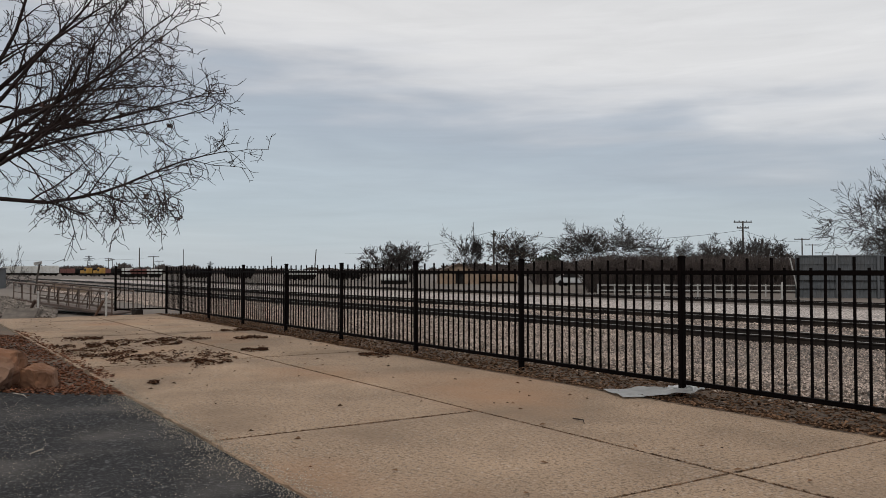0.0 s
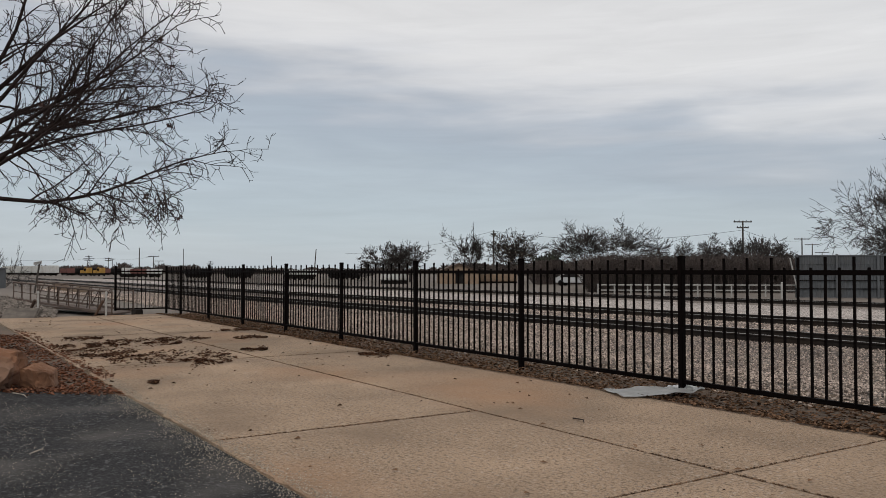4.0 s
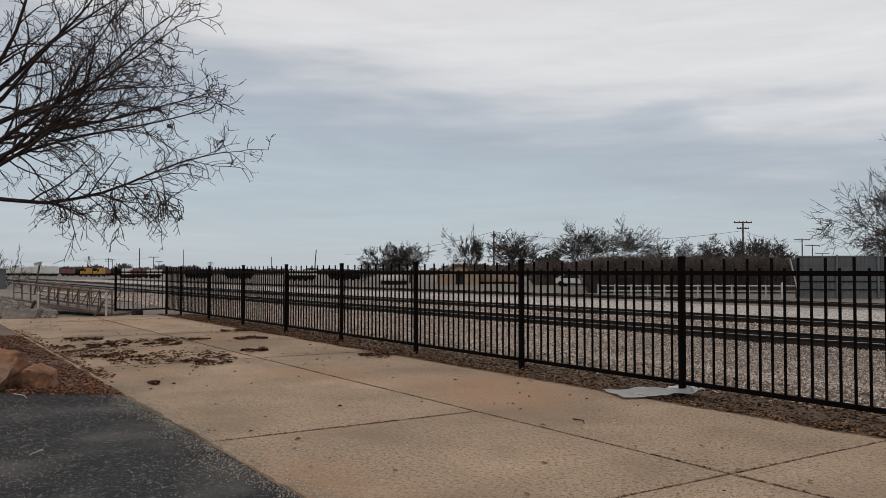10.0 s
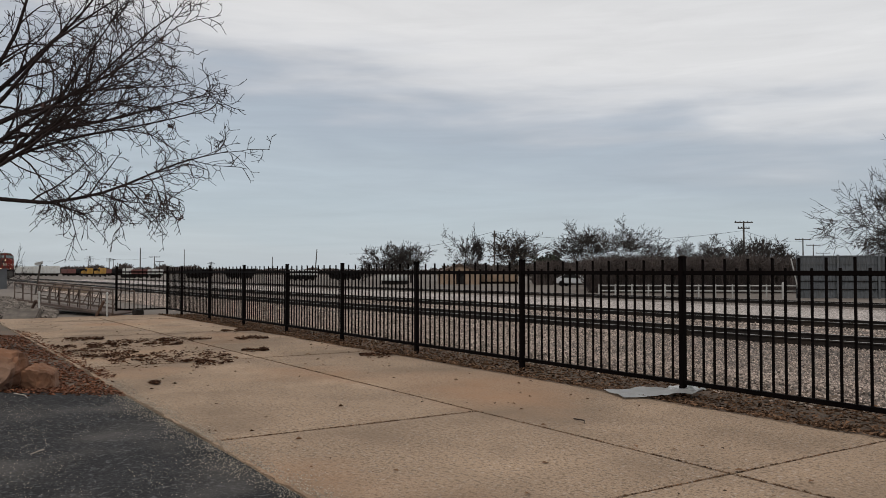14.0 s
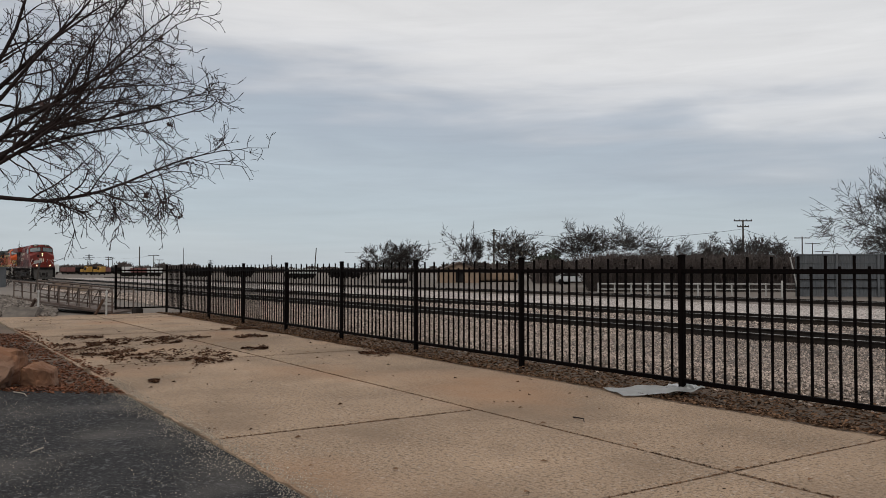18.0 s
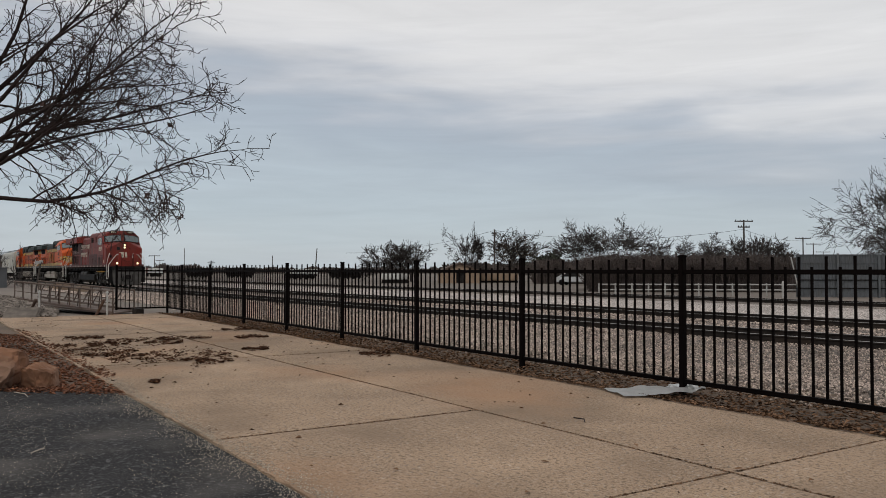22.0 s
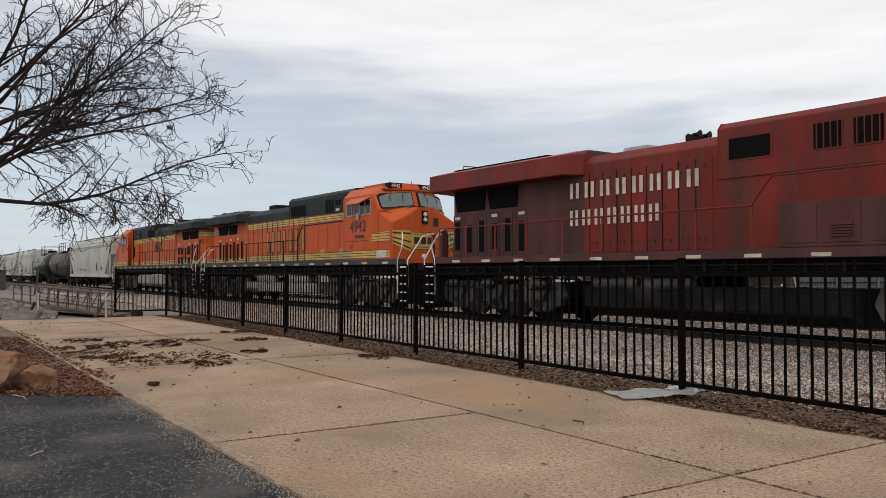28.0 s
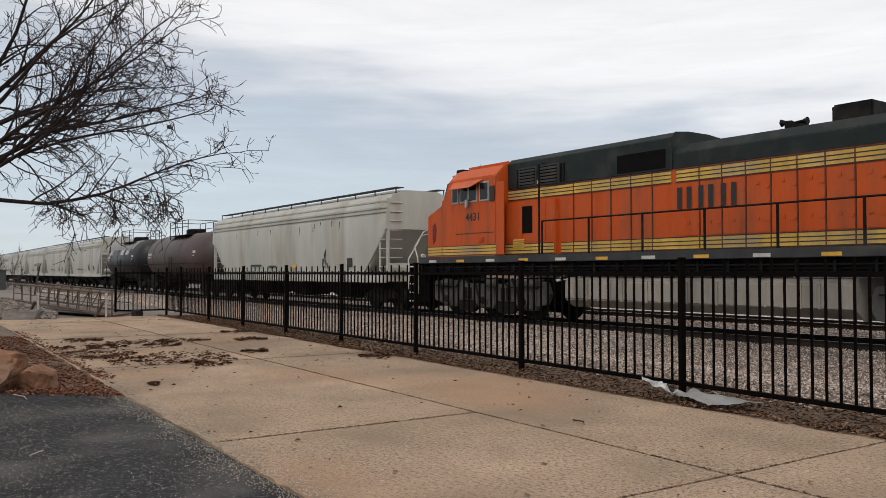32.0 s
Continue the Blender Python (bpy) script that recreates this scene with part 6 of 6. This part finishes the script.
far_car(0.066, 112, 5.5, 2.0, 55, TANW, "low brown trailer parked by the house", "trailer", z=-1.25)

# parked car
carp = thing("car", "silver parked saloon car beyond the tracks", "car", m=Matrix.Translation(V(0.162 * 92, 92, -0.5)) @ pose(0, 0, 0, 0, 0, 30))
sh = Shape()
side = [(-2.2, 0.35), (2.2, 0.35), (2.25, 0.75), (1.2, 0.92), (0.5, 1.4), (-1.0, 1.42), (-1.9, 0.95), (-2.25, 0.9)]
sh.prism(side, -0.85, 0.85)
part("car_body", sh, SILVER, carp, bevel=0.08)
for s in (-1, 1):
    part("side_window", Shape().prism([(1.0, 0.95), (0.45, 1.32), (-0.95, 1.33), (-1.6, 0.97)], s * 0.85, s * 0.87), PANE, carp)
    for x in (-1.4, 1.4):
        part("wheel", Shape().lathe([(s * 0.7, 0.33), (s * 0.88, 0.33), (s * 0.89, 0.2)], (x, 0, 0.33), "y", 14), BLACK, carp)
part("windscreen", Shape().prism([(1.22, 0.93), (0.52, 1.38), (0.56, 1.4), (1.28, 0.93)], -0.75, 0.75), PANE, carp)

# sheet-metal fence and pale pipe rails beyond the tracks
sf = thing("sheet_metal_fence", "tall grey corrugated sheet-metal fence with horizontal rails", "fence", m=Matrix.Translation(V(0.4315 * 50, 50, -0.5)) @ pose(0, 0, 0, 0, 0, 90 - AXIS - 8))
for i in range(9):
    sh = Shape()
    line = [(i * 1.2 + j * 0.15 + u, v) for j in range(8) for u, v in ((0, 0.0), (0.05, 0.035), (0.1, 0.035), (0.148, 0.0))]
    n = len(line)
    sh.v = [(x, y + t, z) for t in (0, 0.015) for z in (0.05, 2.62) for x, y in line]
    for o in (0, 2 * n):
        sh.f += [(o + j, o + j + 1, o + n + j + 1, o + n + j) for j in range(n - 1)]
    part("metal_sheet", sh, GALV, sf)
for z in (0.55, 1.05, 1.55, 2.1, 2.58):
    part("fence_rail", Shape().box(0, 10.8, -0.05, 0.0, z, z + 0.06), BLACK if z < 2 else GALV, sf)
for x in (0.1, 2.4, 4.75, 7.2, 9.6):
    part("fence_post", Shape().box(x - 0.06, x + 0.06, -0.13, -0.05, 0, 2.7), GALV, sf)
pr = thing("pipe_fence", "low pale pipe rail fence beside the far track", "fence", m=Matrix.Translation(V(0.19 * 53, 53, -0.5)) @ pose(0, 0, 0, 0, 0, 90 - AXIS - 6))
for z in (0.42, 0.76):
    part("fence_rail", Shape().tube([(0, 0, z), (12.6, 0, z)], 0.045, 6), PALE, pr)
for i in range(13):
    part("fence_post", Shape().tube([(i * 1.05, 0, -0.1), (i * 1.05, 0, 0.84)], 0.05, 6), PALE, pr)
bol = tagged(part("bollard", Shape().lathe([(-0.6, 0.085), (0.42, 0.085), (0.5, 0.055), (0.52, 0.02)], (*V(0.4155 * 49, 49, 0)[:2], 0), "z", 12), PALE, smooth=True), "white painted steel bollard", "bollard")
lp = V(0.4315 * 49, 49, 0)
tagged(part("leaning_post", Shape().tube([lp + Vector((0.3, 0, -0.6)), lp + V(-0.3, 0, 1.95)], 0.04, 6), PALE), "pale steel post leaning at the sheet fence", "post")

# ---- rusty ramp and clutter at the end of the walk ----
RAMPST = mat("weathered_ramp_steel", (0.1, 0.072, 0.058), 0.85, vary=0.35, scale=3, fine=30, bump=0.2, dirt=(0.09, 0.055, 0.04), dirt_amt=0.5)
ramp_ob = thing("metal_ramp", "old rusty steel ramp with braced side railings", "ramp")


def P(r, a, z):
    return V(r, a, z)


for off, full in ((0.0, True), (1.5, False)):
    p0, p1 = P(-13.4, 25.5 + off, 0.82), P(-8.75, 21.6 + off, 0.61)
    b0, b1 = P(-13.4, 25.5 + off, 0.3), P(-8.75, 21.6 + off, 0.05)
    part("ramp_rail", Shape().tube([p0, p1], 0.026, 6), RAMPST, ramp_ob)
    part("ramp_beam", Shape().bar(b0, b1, 0.06), RAMPST, ramp_ob)
    part("ramp_beam", Shape().bar(p0.lerp(b0, 0.55), p1.lerp(b1, 0.55), 0.022), RAMPST, ramp_ob)
    n = 10
    for i in range(n + 1):
        q, w = p0.lerp(p1, i / n), b0.lerp(b1, i / n)
        if full or i % 2 == 0:
            part("ramp_post", Shape().bar(q, w, 0.03), RAMPST, ramp_ob)
        if i < n - 1:
            part("ramp_brace", Shape().bar(p0.lerp(p1, (i + 0.9) / n), b0.lerp(b1, i / n) + (V(0, 0.5, -0.1) if full else V(0, 0, 0)), 0.024), RAMPST, ramp_ob)
deck = Shape()
loft(deck, [[P(-13.4, 25.5, 0.2), P(-13.4, 27.0, 0.2), P(-13.4, 27.0, 0.16), P(-13.4, 25.5, 0.16)], [P(-8.75, 21.6, 0.04), P(-8.75, 23.1, 0.04), P(-8.75, 23.1, 0.0), P(-8.75, 21.6, 0.0)]])
part("ramp_deck", deck, RAMPST, ramp_ob)
for k, a, z in ((-0.4953, 21.0, 0.60), (-0.412, 21.2, 0.58)):
    tagged(part("gate_post", Shape().tube([V(k * a, a, -0.15), V(k * a, a, z)], 0.024, 8).tube([V(k * a, a, z), V(k * a, a, z + 0.06)], 0.035, 8, 0.02), PALE), "short pale steel post beside the ramp", "post", "posts beside the ramp")
    tagged(part("brace_post", Shape().tube([V(k * a - 0.45, a + 0.2, -0.15), V(k * a - 0.08, a, z * 0.7)], 0.04, 6), RUST), "slanted rusty brace beside the ramp post", "post", "posts beside the ramp")
cabi = thing("utility_cabinet", "grey steel utility cabinet beside the track", "cabinet", m=Matrix.Translation(V(-0.55 * 58, 58, -0.5)) @ pose(0, 0, 0, 0, 0, 55))
part("cabinet_body", Shape().box(-0.55, 0.55, -0.6, 0.6, 0, 1.8), GALV, cabi, bevel=0.04)
part("cabinet_roof", Shape().box(-0.62, 0.62, -0.68, 0.68, 1.8, 1.88), GALV, cabi, bevel=0.02)
part("cabinet_door", Shape().box(0.55, 0.58, -0.5, 0.5, 0.15, 1.65), GALV, cabi, bevel=0.01)
sg = thing("track_sign", "leaning wooden post with a weathered board sign", "sign", m=Matrix.Translation(V(-0.502 * 45, 45, -0.45)))
part("sign_post", Shape().bar((0, 0, -0.2), V(0.36, 0, 2.1), 0.09), POLEW, sg)
part("sign_board", Shape().box(-0.4, 0.4, -0.03, 0.03, 2.0, 2.15, pose(*V(0.36, 0, 0), 0, 6, -AXIS)), PALE, sg)
# mounds of soil by the track
for k, a, s in ((-0.470, 66, 1.3), (-0.442, 64, 1.0)):
    sh = Shape()
    rings = 5
    for i in range(rings + 1):
        f = i / rings
        for j in range(14):
            t = 2 * math.pi * j / 14
            rr = s * (1 - f) * (1 + 0.15 * noise.noise((math.cos(t) * 2, math.sin(t) * 2, k * 50)))
            sh.v.append(tuple(V(k * a, a, -0.55) + Vector((math.cos(t) * rr, math.sin(t) * rr, 0.75 * f * (2 - f) * s * 0.8))))
    sh.f = [(i * 14 + j, i * 14 + (j + 1) % 14, (i + 1) * 14 + (j + 1) % 14, (i + 1) * 14 + j) for i in range(rings) for j in range(14)]
    tagged(part("soil_mound", sh, SOIL, smooth=True), "small mound of dry soil beside the rails", "mound", "mounds of soil")


# ---- stones, leaves and litter ----
def boulder(c, size, seed, label):
    rnd = random.Random(seed)
    cuts = [(Vector((rnd.gauss(0, 1), rnd.gauss(0, 1), rnd.gauss(0, 0.7))).normalized(), rnd.uniform(0.6, 0.85)) for _ in range(11)]
    bm = bmesh.new()
    bmesh.ops.create_icosphere(bm, subdivisions=4, radius=1.0)
    for v in bm.verts:
        q = v.co * 1.15
        for m, h in cuts:
            q = q - m * max(0.0, q.dot(m) - h)
        q = q * (1 + 0.1 * noise.noise(q * 3 + Vector((seed, 3, 0))) + 0.08 * noise.noise(q * 8 + Vector((seed, 3, 0))))
        v.co = Vector((q.x * size[0], q.y * size[1], q.z * size[2]))
    me = bpy.data.meshes.new("boulder")
    bm.to_mesh(me)
    bm.free()
    ob = part("boulder", me, ROCK)
    ob.matrix_basis = Matrix.Translation(c) @ pose(0, 0, 0, 4, -6, seed * 40)
    return tagged(ob, label, "boulder", "boulders edging the bed")


boulder(V(-4.58, 8.3, 0.08), (0.36, 0.34, 0.26), 2, "large rough red-brown sandstone boulder on the mulch bed")
boulder(V(-4.1, 8.3, 0.08), (0.19, 0.18, 0.19), 5, "smaller split sandstone boulder on the mulch bed")


def scatter(name, label, category, n, place, size, material, seed, flat=False):
    """Loose stones (or, with flat, curled leaves) as one body of stuff."""
    rng = np.random.default_rng(seed)
    pts = np.array([place(rng) for _ in range(n)])
    sz = rng.uniform(size[0], size[1], n)
    if flat:
        a = rng.uniform(0, 2 * np.pi, n)
        u = np.stack([np.cos(a), np.sin(a), rng.uniform(-0.25, 0.25, n)], 1) * sz[:, None]
        w = np.stack([-np.sin(a), np.cos(a), rng.uniform(-0.25, 0.25, n)], 1) * sz[:, None] * 0.55
        lift = np.stack([np.zeros(n), np.zeros(n), sz * rng.uniform(0.15, 0.6, n)], 1)
        vs = np.stack([pts - u, pts + w + lift, pts + u, pts - w + lift], 1).reshape(-1, 3)
        o = np.arange(n)[:, None] * 4
        fs = np.concatenate([np.concatenate([o, o + 1, o + 2], 1), np.concatenate([o, o + 2, o + 3], 1)])
    else:
        base = np.array([[1, 0, 0], [-1, 0, 0], [0, 1, 0], [0, -1, 0], [0, 0, 1], [0, 0, -1]], float)
        rot = rng.normal(size=(n, 3, 3))
        q = np.linalg.qr(rot)[0]
        v = base[None] * rng.uniform(0.6, 1.25, (n, 6, 1))
        v = np.einsum("nij,nkj->nki", q, v) * sz[:, None, None]
        v[:, :, 2] *= 0.75
        vs = (v + pts[:, None]).reshape(-1, 3)
        tri = np.array([[0, 2, 4], [2, 1, 4], [1, 3, 4], [3, 0, 4], [2, 0, 5], [1, 2, 5], [3, 1, 5], [0, 3, 5]])
        fs = (tri[None] + np.arange(n)[:, None, None] * 6).reshape(-1, 3)
    me = bpy.data.meshes.new(name)
    me.from_pydata(vs.tolist(), [], fs.tolist())
    return tagged(part(name, me, material), label, category, kind="stuff")


def on_ballast(rng):
    while True:
        x = -26 + 29 * (1 - rng.random() ** 1.6)
        y = 6.75 + 12.6 * rng.random() ** 1.25
        if rng.random() < smooth((y - 6.6) / 0.9) and abs(abs(y - track_y(x)) - 0.7535) > 0.06:
            return (x, y, ground_z(x, y) + 0.02 + rng.random() * 0.02)


def on_ballast2(rng):
    x, y = -40 + 46 * rng.random(), rng.uniform(19.4, 26.4)
    return (x, y, ground_z(x, y) + 0.02)


scatter("ballast_stones", "loose grey and tan crushed stones of the track ballast", "ballast", 125000, on_ballast, (0.009, 0.024), STONE, 41)
def on_ballast3(rng):
    x, y = -62 + 48 * rng.random() ** 0.9, 7.2 + 12 * rng.random()
    return (x, y, ground_z(x, y) + 0.02)


scatter("ballast_stones", "loose grey crushed stones beside the far stretch of track", "ballast", 45000, on_ballast3, (0.02, 0.045), STONE, 52)
scatter("ballast_stones", "loose grey crushed stones of the second track", "ballast", 26000, on_ballast2, (0.02, 0.045), STONE, 42)


def by_fence(rng):
    x = -23 + 25.5 * rng.random()
    y = 5.72 + 0.08 * noise.noise((x * 0.9, 2, 3)) + 1.3 * rng.random() ** 1.4
    return (x, y, ground_z(x, y) + 0.012 + 0.055 * rng.random() ** 2 if y > 5.85 else 0.01)


def in_bed(rng):
    y = 1.74 - 2.4 * rng.random() if rng.random() < 0.975 else 1.79 + 0.2 * rng.random() ** 2
    x = (bed_edge(y) if y < 1.75 else -9.6) + 0.1 * rng.normal() - 8.5 * rng.random() ** 1.3
    return (x, y, 0.006 if y > 1.75 else -0.02 + 0.025 * rng.random())


heaps = [(-5.56, 12.61, 0.37, 0.2), (-5.28, 12.9, 0.26, 0.15), (-4.96, 11.81, 0.48, 0.18), (-4.53, 11.19, 0.39, 0.1), (-3.77, 10.76, 0.52, 0.16), (-3.59, 11.42, 0.54, 0.2), (-2.94, 10.56, 0.22, 0.15), (-4.49, 13.1, 0.25, 0.12), (-4.46, 14.08, 0.42, 0.1), (-5.04, 13.62, 0.47, 0.12), (-3.36, 14.32, 0.25, 0.1), (-0.9, 11.42, 0.24, 0.1), (-4.08, 16.09, 0.25, 0.1), (-3.03, 8.45, 0.06, 0.05), (-2.79, 12.07, 0.17, 0.08), (-6.18, 14.08, 0.29, 0.1)]     # across, ahead, half widths


def in_heap(rng):
    while True:
        r, a, w, h = heaps[int(len(heaps) * rng.random())]
        u = rng.uniform(-1.15, 1.15)
        p = V(r + w * u, a + rng.normal() * h * 1.5 * (1.4 - u * u) + 0.15 * noise.noise((r + w * u, a * 3, 4)))
        if noise.noise((p.x * 4, p.y * 6, 2)) > rng.uniform(-0.3, 0.25) and p.y > 1.85:
            return (p.x, p.y, 0.006 + abs(rng.normal()) * 0.009)


def on_slab(rng):
    return (-22 + 22 * rng.random(), rng.uniform(1.8, 5.75), 0.008)


def at_edge(rng):
    x = -9.5 + 8.5 * rng.random()
    y = 1.77 + abs(rng.normal()) * 0.07 * (1 + 0.9 * noise.noise((x * 2, 1, 1))) if rng.random() < 0.5 else 1.75 - abs(rng.normal()) * 0.1 * (1 + 0.9 * noise.noise((x * 1.3, 4, 1)))
    return (x, y, 0.004 if y > 1.76 else -0.01)


def on_asphalt(rng):
    while True:
        x, y = -8.9 + 7.5 * rng.random(), 1.7 - 2.6 * rng.random()
        if noise.noise((x * 1.1, y * 2.2, 7)) > rng.uniform(-0.25, 0.3):
            break
    return (x, y, -0.014 + 0.006 * noise.noise((x, y, 0)))


LITTER = mat("dry_leaf_litter", (0.14, 0.08, 0.047), 0.95, vary=0.4, scale=4, bump=0, island=0.85, gloss=0.15)
HEAPLEAF = mat("damp_leaf_litter", (0.095, 0.047, 0.027), 0.95, vary=0.4, scale=4, bump=0, island=0.7, gloss=0.15)
PALEST = mat("pale_chippings", (0.36, 0.31, 0.25), 0.95, vary=0.2, scale=8, bump=0.1, island=0.45)
scatter("leaf_litter", "brown dead leaves and twigs drifted under the fence", "leaf litter", 34000, by_fence, (0.010, 0.032), LITTER, 43, True)
scatter("leaf_litter", "red-brown dead leaves covering the planting bed", "leaf litter", 19000, in_bed, (0.012, 0.034), LEAF, 44, True)
scatter("leaf_litter", "heaps of brown dead leaves on the concrete", "leaf litter", 6500, in_heap, (0.012, 0.03), HEAPLEAF, 45, True)
scatter("leaf_litter", "single dead leaves strewn over the concrete", "leaf litter", 330, on_slab, (0.01, 0.03), LITTER, 46, True)
scatter("chippings", "pale loose chippings along the edge of the asphalt", "chippings", 9000, at_edge, (0.0018, 0.0058), PALEST, 47)
scatter("chippings", "pale specks of gravel strewn over the asphalt", "chippings", 5000, on_asphalt, (0.0014, 0.0046), PALEST, 48)


def joint_dirt(rng):
    if rng.random() < 0.6:
        return (-22 + 22 * rng.random(), SLAB_M + rng.normal() * 0.005, -0.003)
    k = int(1 + rng.random() * 5)
    return (edges_x[k] + rng.normal() * 0.005, rng.uniform(1.8, 4.0 if k == 4 else 5.75), -0.003)


scatter("joint_debris", "dark crumbs of dirt and leaf caught in the slab joints", "debris", 5000, joint_dirt, (0.003, 0.008), LITTER, 49)


RUBBLE = mat("broken_grey_stone", (0.17, 0.145, 0.125), 0.9, vary=0.3, scale=5, fine=40, bump=0.3, island=0.5, gloss=0.2)


def rubble(rng):
    a, r = rng.uniform(20.5, 27), rng.random()
    k = -0.56 + 0.085 * r
    p = V(k * a, a)
    return (p.x, p.y, 0.0 + 0.35 * (1 - r) * smooth((a - 20) / 4) + 0.05 * rng.random())


scatter("rubble", "heap of grey broken stones beside the ramp", "rubble", 2200, rubble, (0.05, 0.13), RUBBLE, 50)
ch = tagged(part("concrete_chunk", Shape().prism([(-0.75, 0), (0.7, 0), (0.5, 0.12), (0.1, 0.3), (-0.4, 0.12)], -0.4, 0.4), RUBBLE, bevel=0.03), "broken slab of pale concrete lying by the walk", "concrete chunk")
ch.matrix_basis = Matrix.Translation(V(-0.512 * 20.8, 20.8, -0.06)) @ pose(0, 0, 0, 0, 0, -20)
bx = tagged(part("wooden_block", Shape().box(-0.13, 0.13, -0.11, 0.11, -0.05, 0.13), RAILSIDE, bevel=0.02), "dark wooden block under the end of the fence", "block")
bx.matrix_basis = Matrix.Translation(V(-0.374 * 22.3, 22.3, 0)) @ pose(0, 0, 0, 0, 0, 15)
for r, a, ln, yaw, lab in ((-4.0, 7.75, 0.42, 10, "pale dry stick lying on the asphalt"), (1.05, 6.35, 0.22, -20, "brown dead twig lying on the concrete"), (-2.65, 5.35, 0.14, -40, "pale dry stick lying on the asphalt")):
    c = V(r, a, -0.005 if r < 0 else 0.012)
    d = Vector((math.cos(radians(yaw)), math.sin(radians(yaw)), 0)) * ln / 2
    tagged(part("stick", Shape().tube([c - d, c + d * 0.2 + Vector((0.02, 0.02, 0.012)), c + d], 0.006, 5, 0.003), PALEST if r < 0 else BARK), lab, "stick")

# plastic sheet caught at the foot of a post
PLASTIC = mat("white_bubble_plastic", (0.4, 0.4, 0.39), 0.35, vary=0.12, scale=8, fine=60, bump=0.25)
PLASTIC.node_tree.nodes["Principled BSDF"].inputs["Transmission Weight"].default_value = 0.4


def crumple(nx, ny, lx, ly, amp, seed, taper=0.5):
    sh = Shape()
    for i in range(nx + 1):
        for j in range(ny + 1):
            u, v = i / nx, j / ny - 0.5
            w = ly * (taper + (1 - taper) * u) * (1 + 0.18 * noise.noise((u * 3, seed, 0)))
            z = amp * (0.55 + noise.noise((u * 4.2, v * 3.5, seed)) + 0.4 * noise.noise((u * 9, v * 8, seed + 3))) * (0.6 + 0.8 * (1 - u))
            sh.v.append((u * lx, v * w + 0.05 * noise.noise((u * 2, 5, seed)), max(0.004, z)))
    n = ny + 1
    sh.f = [(i * n + j, (i + 1) * n + j, (i + 1) * n + j + 1, i * n + j + 1) for i in range(nx) for j in range(ny)]
    return sh


sheet = tagged(part("plastic_sheet", crumple(22, 14, 0.88, 0.55, 0.032, 2), PLASTIC, smooth=True), "loose white plastic sheet blown about by the fence", "plastic sheet")
scrap = tagged(part("plastic_scrap", crumple(14, 12, 0.34, 0.3, 0.05, 9, 0.8), PLASTIC, smooth=True), "crumpled white plastic caught at the post's foot", "plastic sheet")

# ---- movement ----
FRONT = ((0, -339.4), (4, -290.9), (8, -242.9), (11, -207.0), (13.3, -180.0), (15, -159.7), (17, -134.6), (19, -109.9), (21, -85.2), (23, -60.8), (25, -37.0), (26, -25.1), (27, -13.3), (28, -1.8), (29, 9.7), (30, 21.2), (31, 32.7), (32, 44.2))


def car_rows(front, length, rev):
    rows = []
    for t, x in FRONT:
        a, b = x + front - 3.2, x + front - length + 3.2     # the two trucks ride on the line
        yaw = math.atan2(track_y(a) - track_y(b), a - b)
        k = 3.2 if not rev else 3.2 - length
        rows.append((t, pose(a + k * math.cos(yaw), track_y(a) + k * math.sin(yaw), RAIL_Z, 0, 0, math.degrees(yaw) + (180 if rev else 0))))
    return rows


def motions():
    for car, front, length, rev in CARS:
        walk(car, car_rows(front, length, rev))
    # the gust of the train flips the loose sheet round the post
    walk(sheet, [(t, pose(x, y, 0.012, rx, -e, yaw)) for t, x, y, rx, e, yaw in (
        (0, -5.26, 6.40, 0, 0, -112.6), (30.4, -5.26, 6.40, 0, 0, -112.6), (30.9, -5.26, 6.40, -3, 4, -112.6), (31.1, -5.26, 6.39, -8, 13, -112.6), (31.2, -5.26, 6.38, -10, 20, -110.6),
        (31.3, -5.26, 6.36, -10, 24, -102.6), (31.4, -5.27, 6.32, -8, 28, -76.6), (31.5, -5.28, 6.26, -4, 20, -43.6), (31.6, -5.29, 6.23, 0, 8, -26.6), (31.8, -5.30, 6.21, 0, 3, -20.6), (32, -5.30, 6.20, 0, 2, -18.6))])
    walk(scrap, [(t, pose(x, y, 0.012, 0, -e, yaw)) for t, x, y, e, yaw in (
        (0, -5.24, 6.44, 0, -148.6), (31.2, -5.24, 6.44, 4, -148.6), (31.5, -5.24, 6.08, 24, -136.6), (32, -5.24, 6.04, 26, -132.6))])



motions()
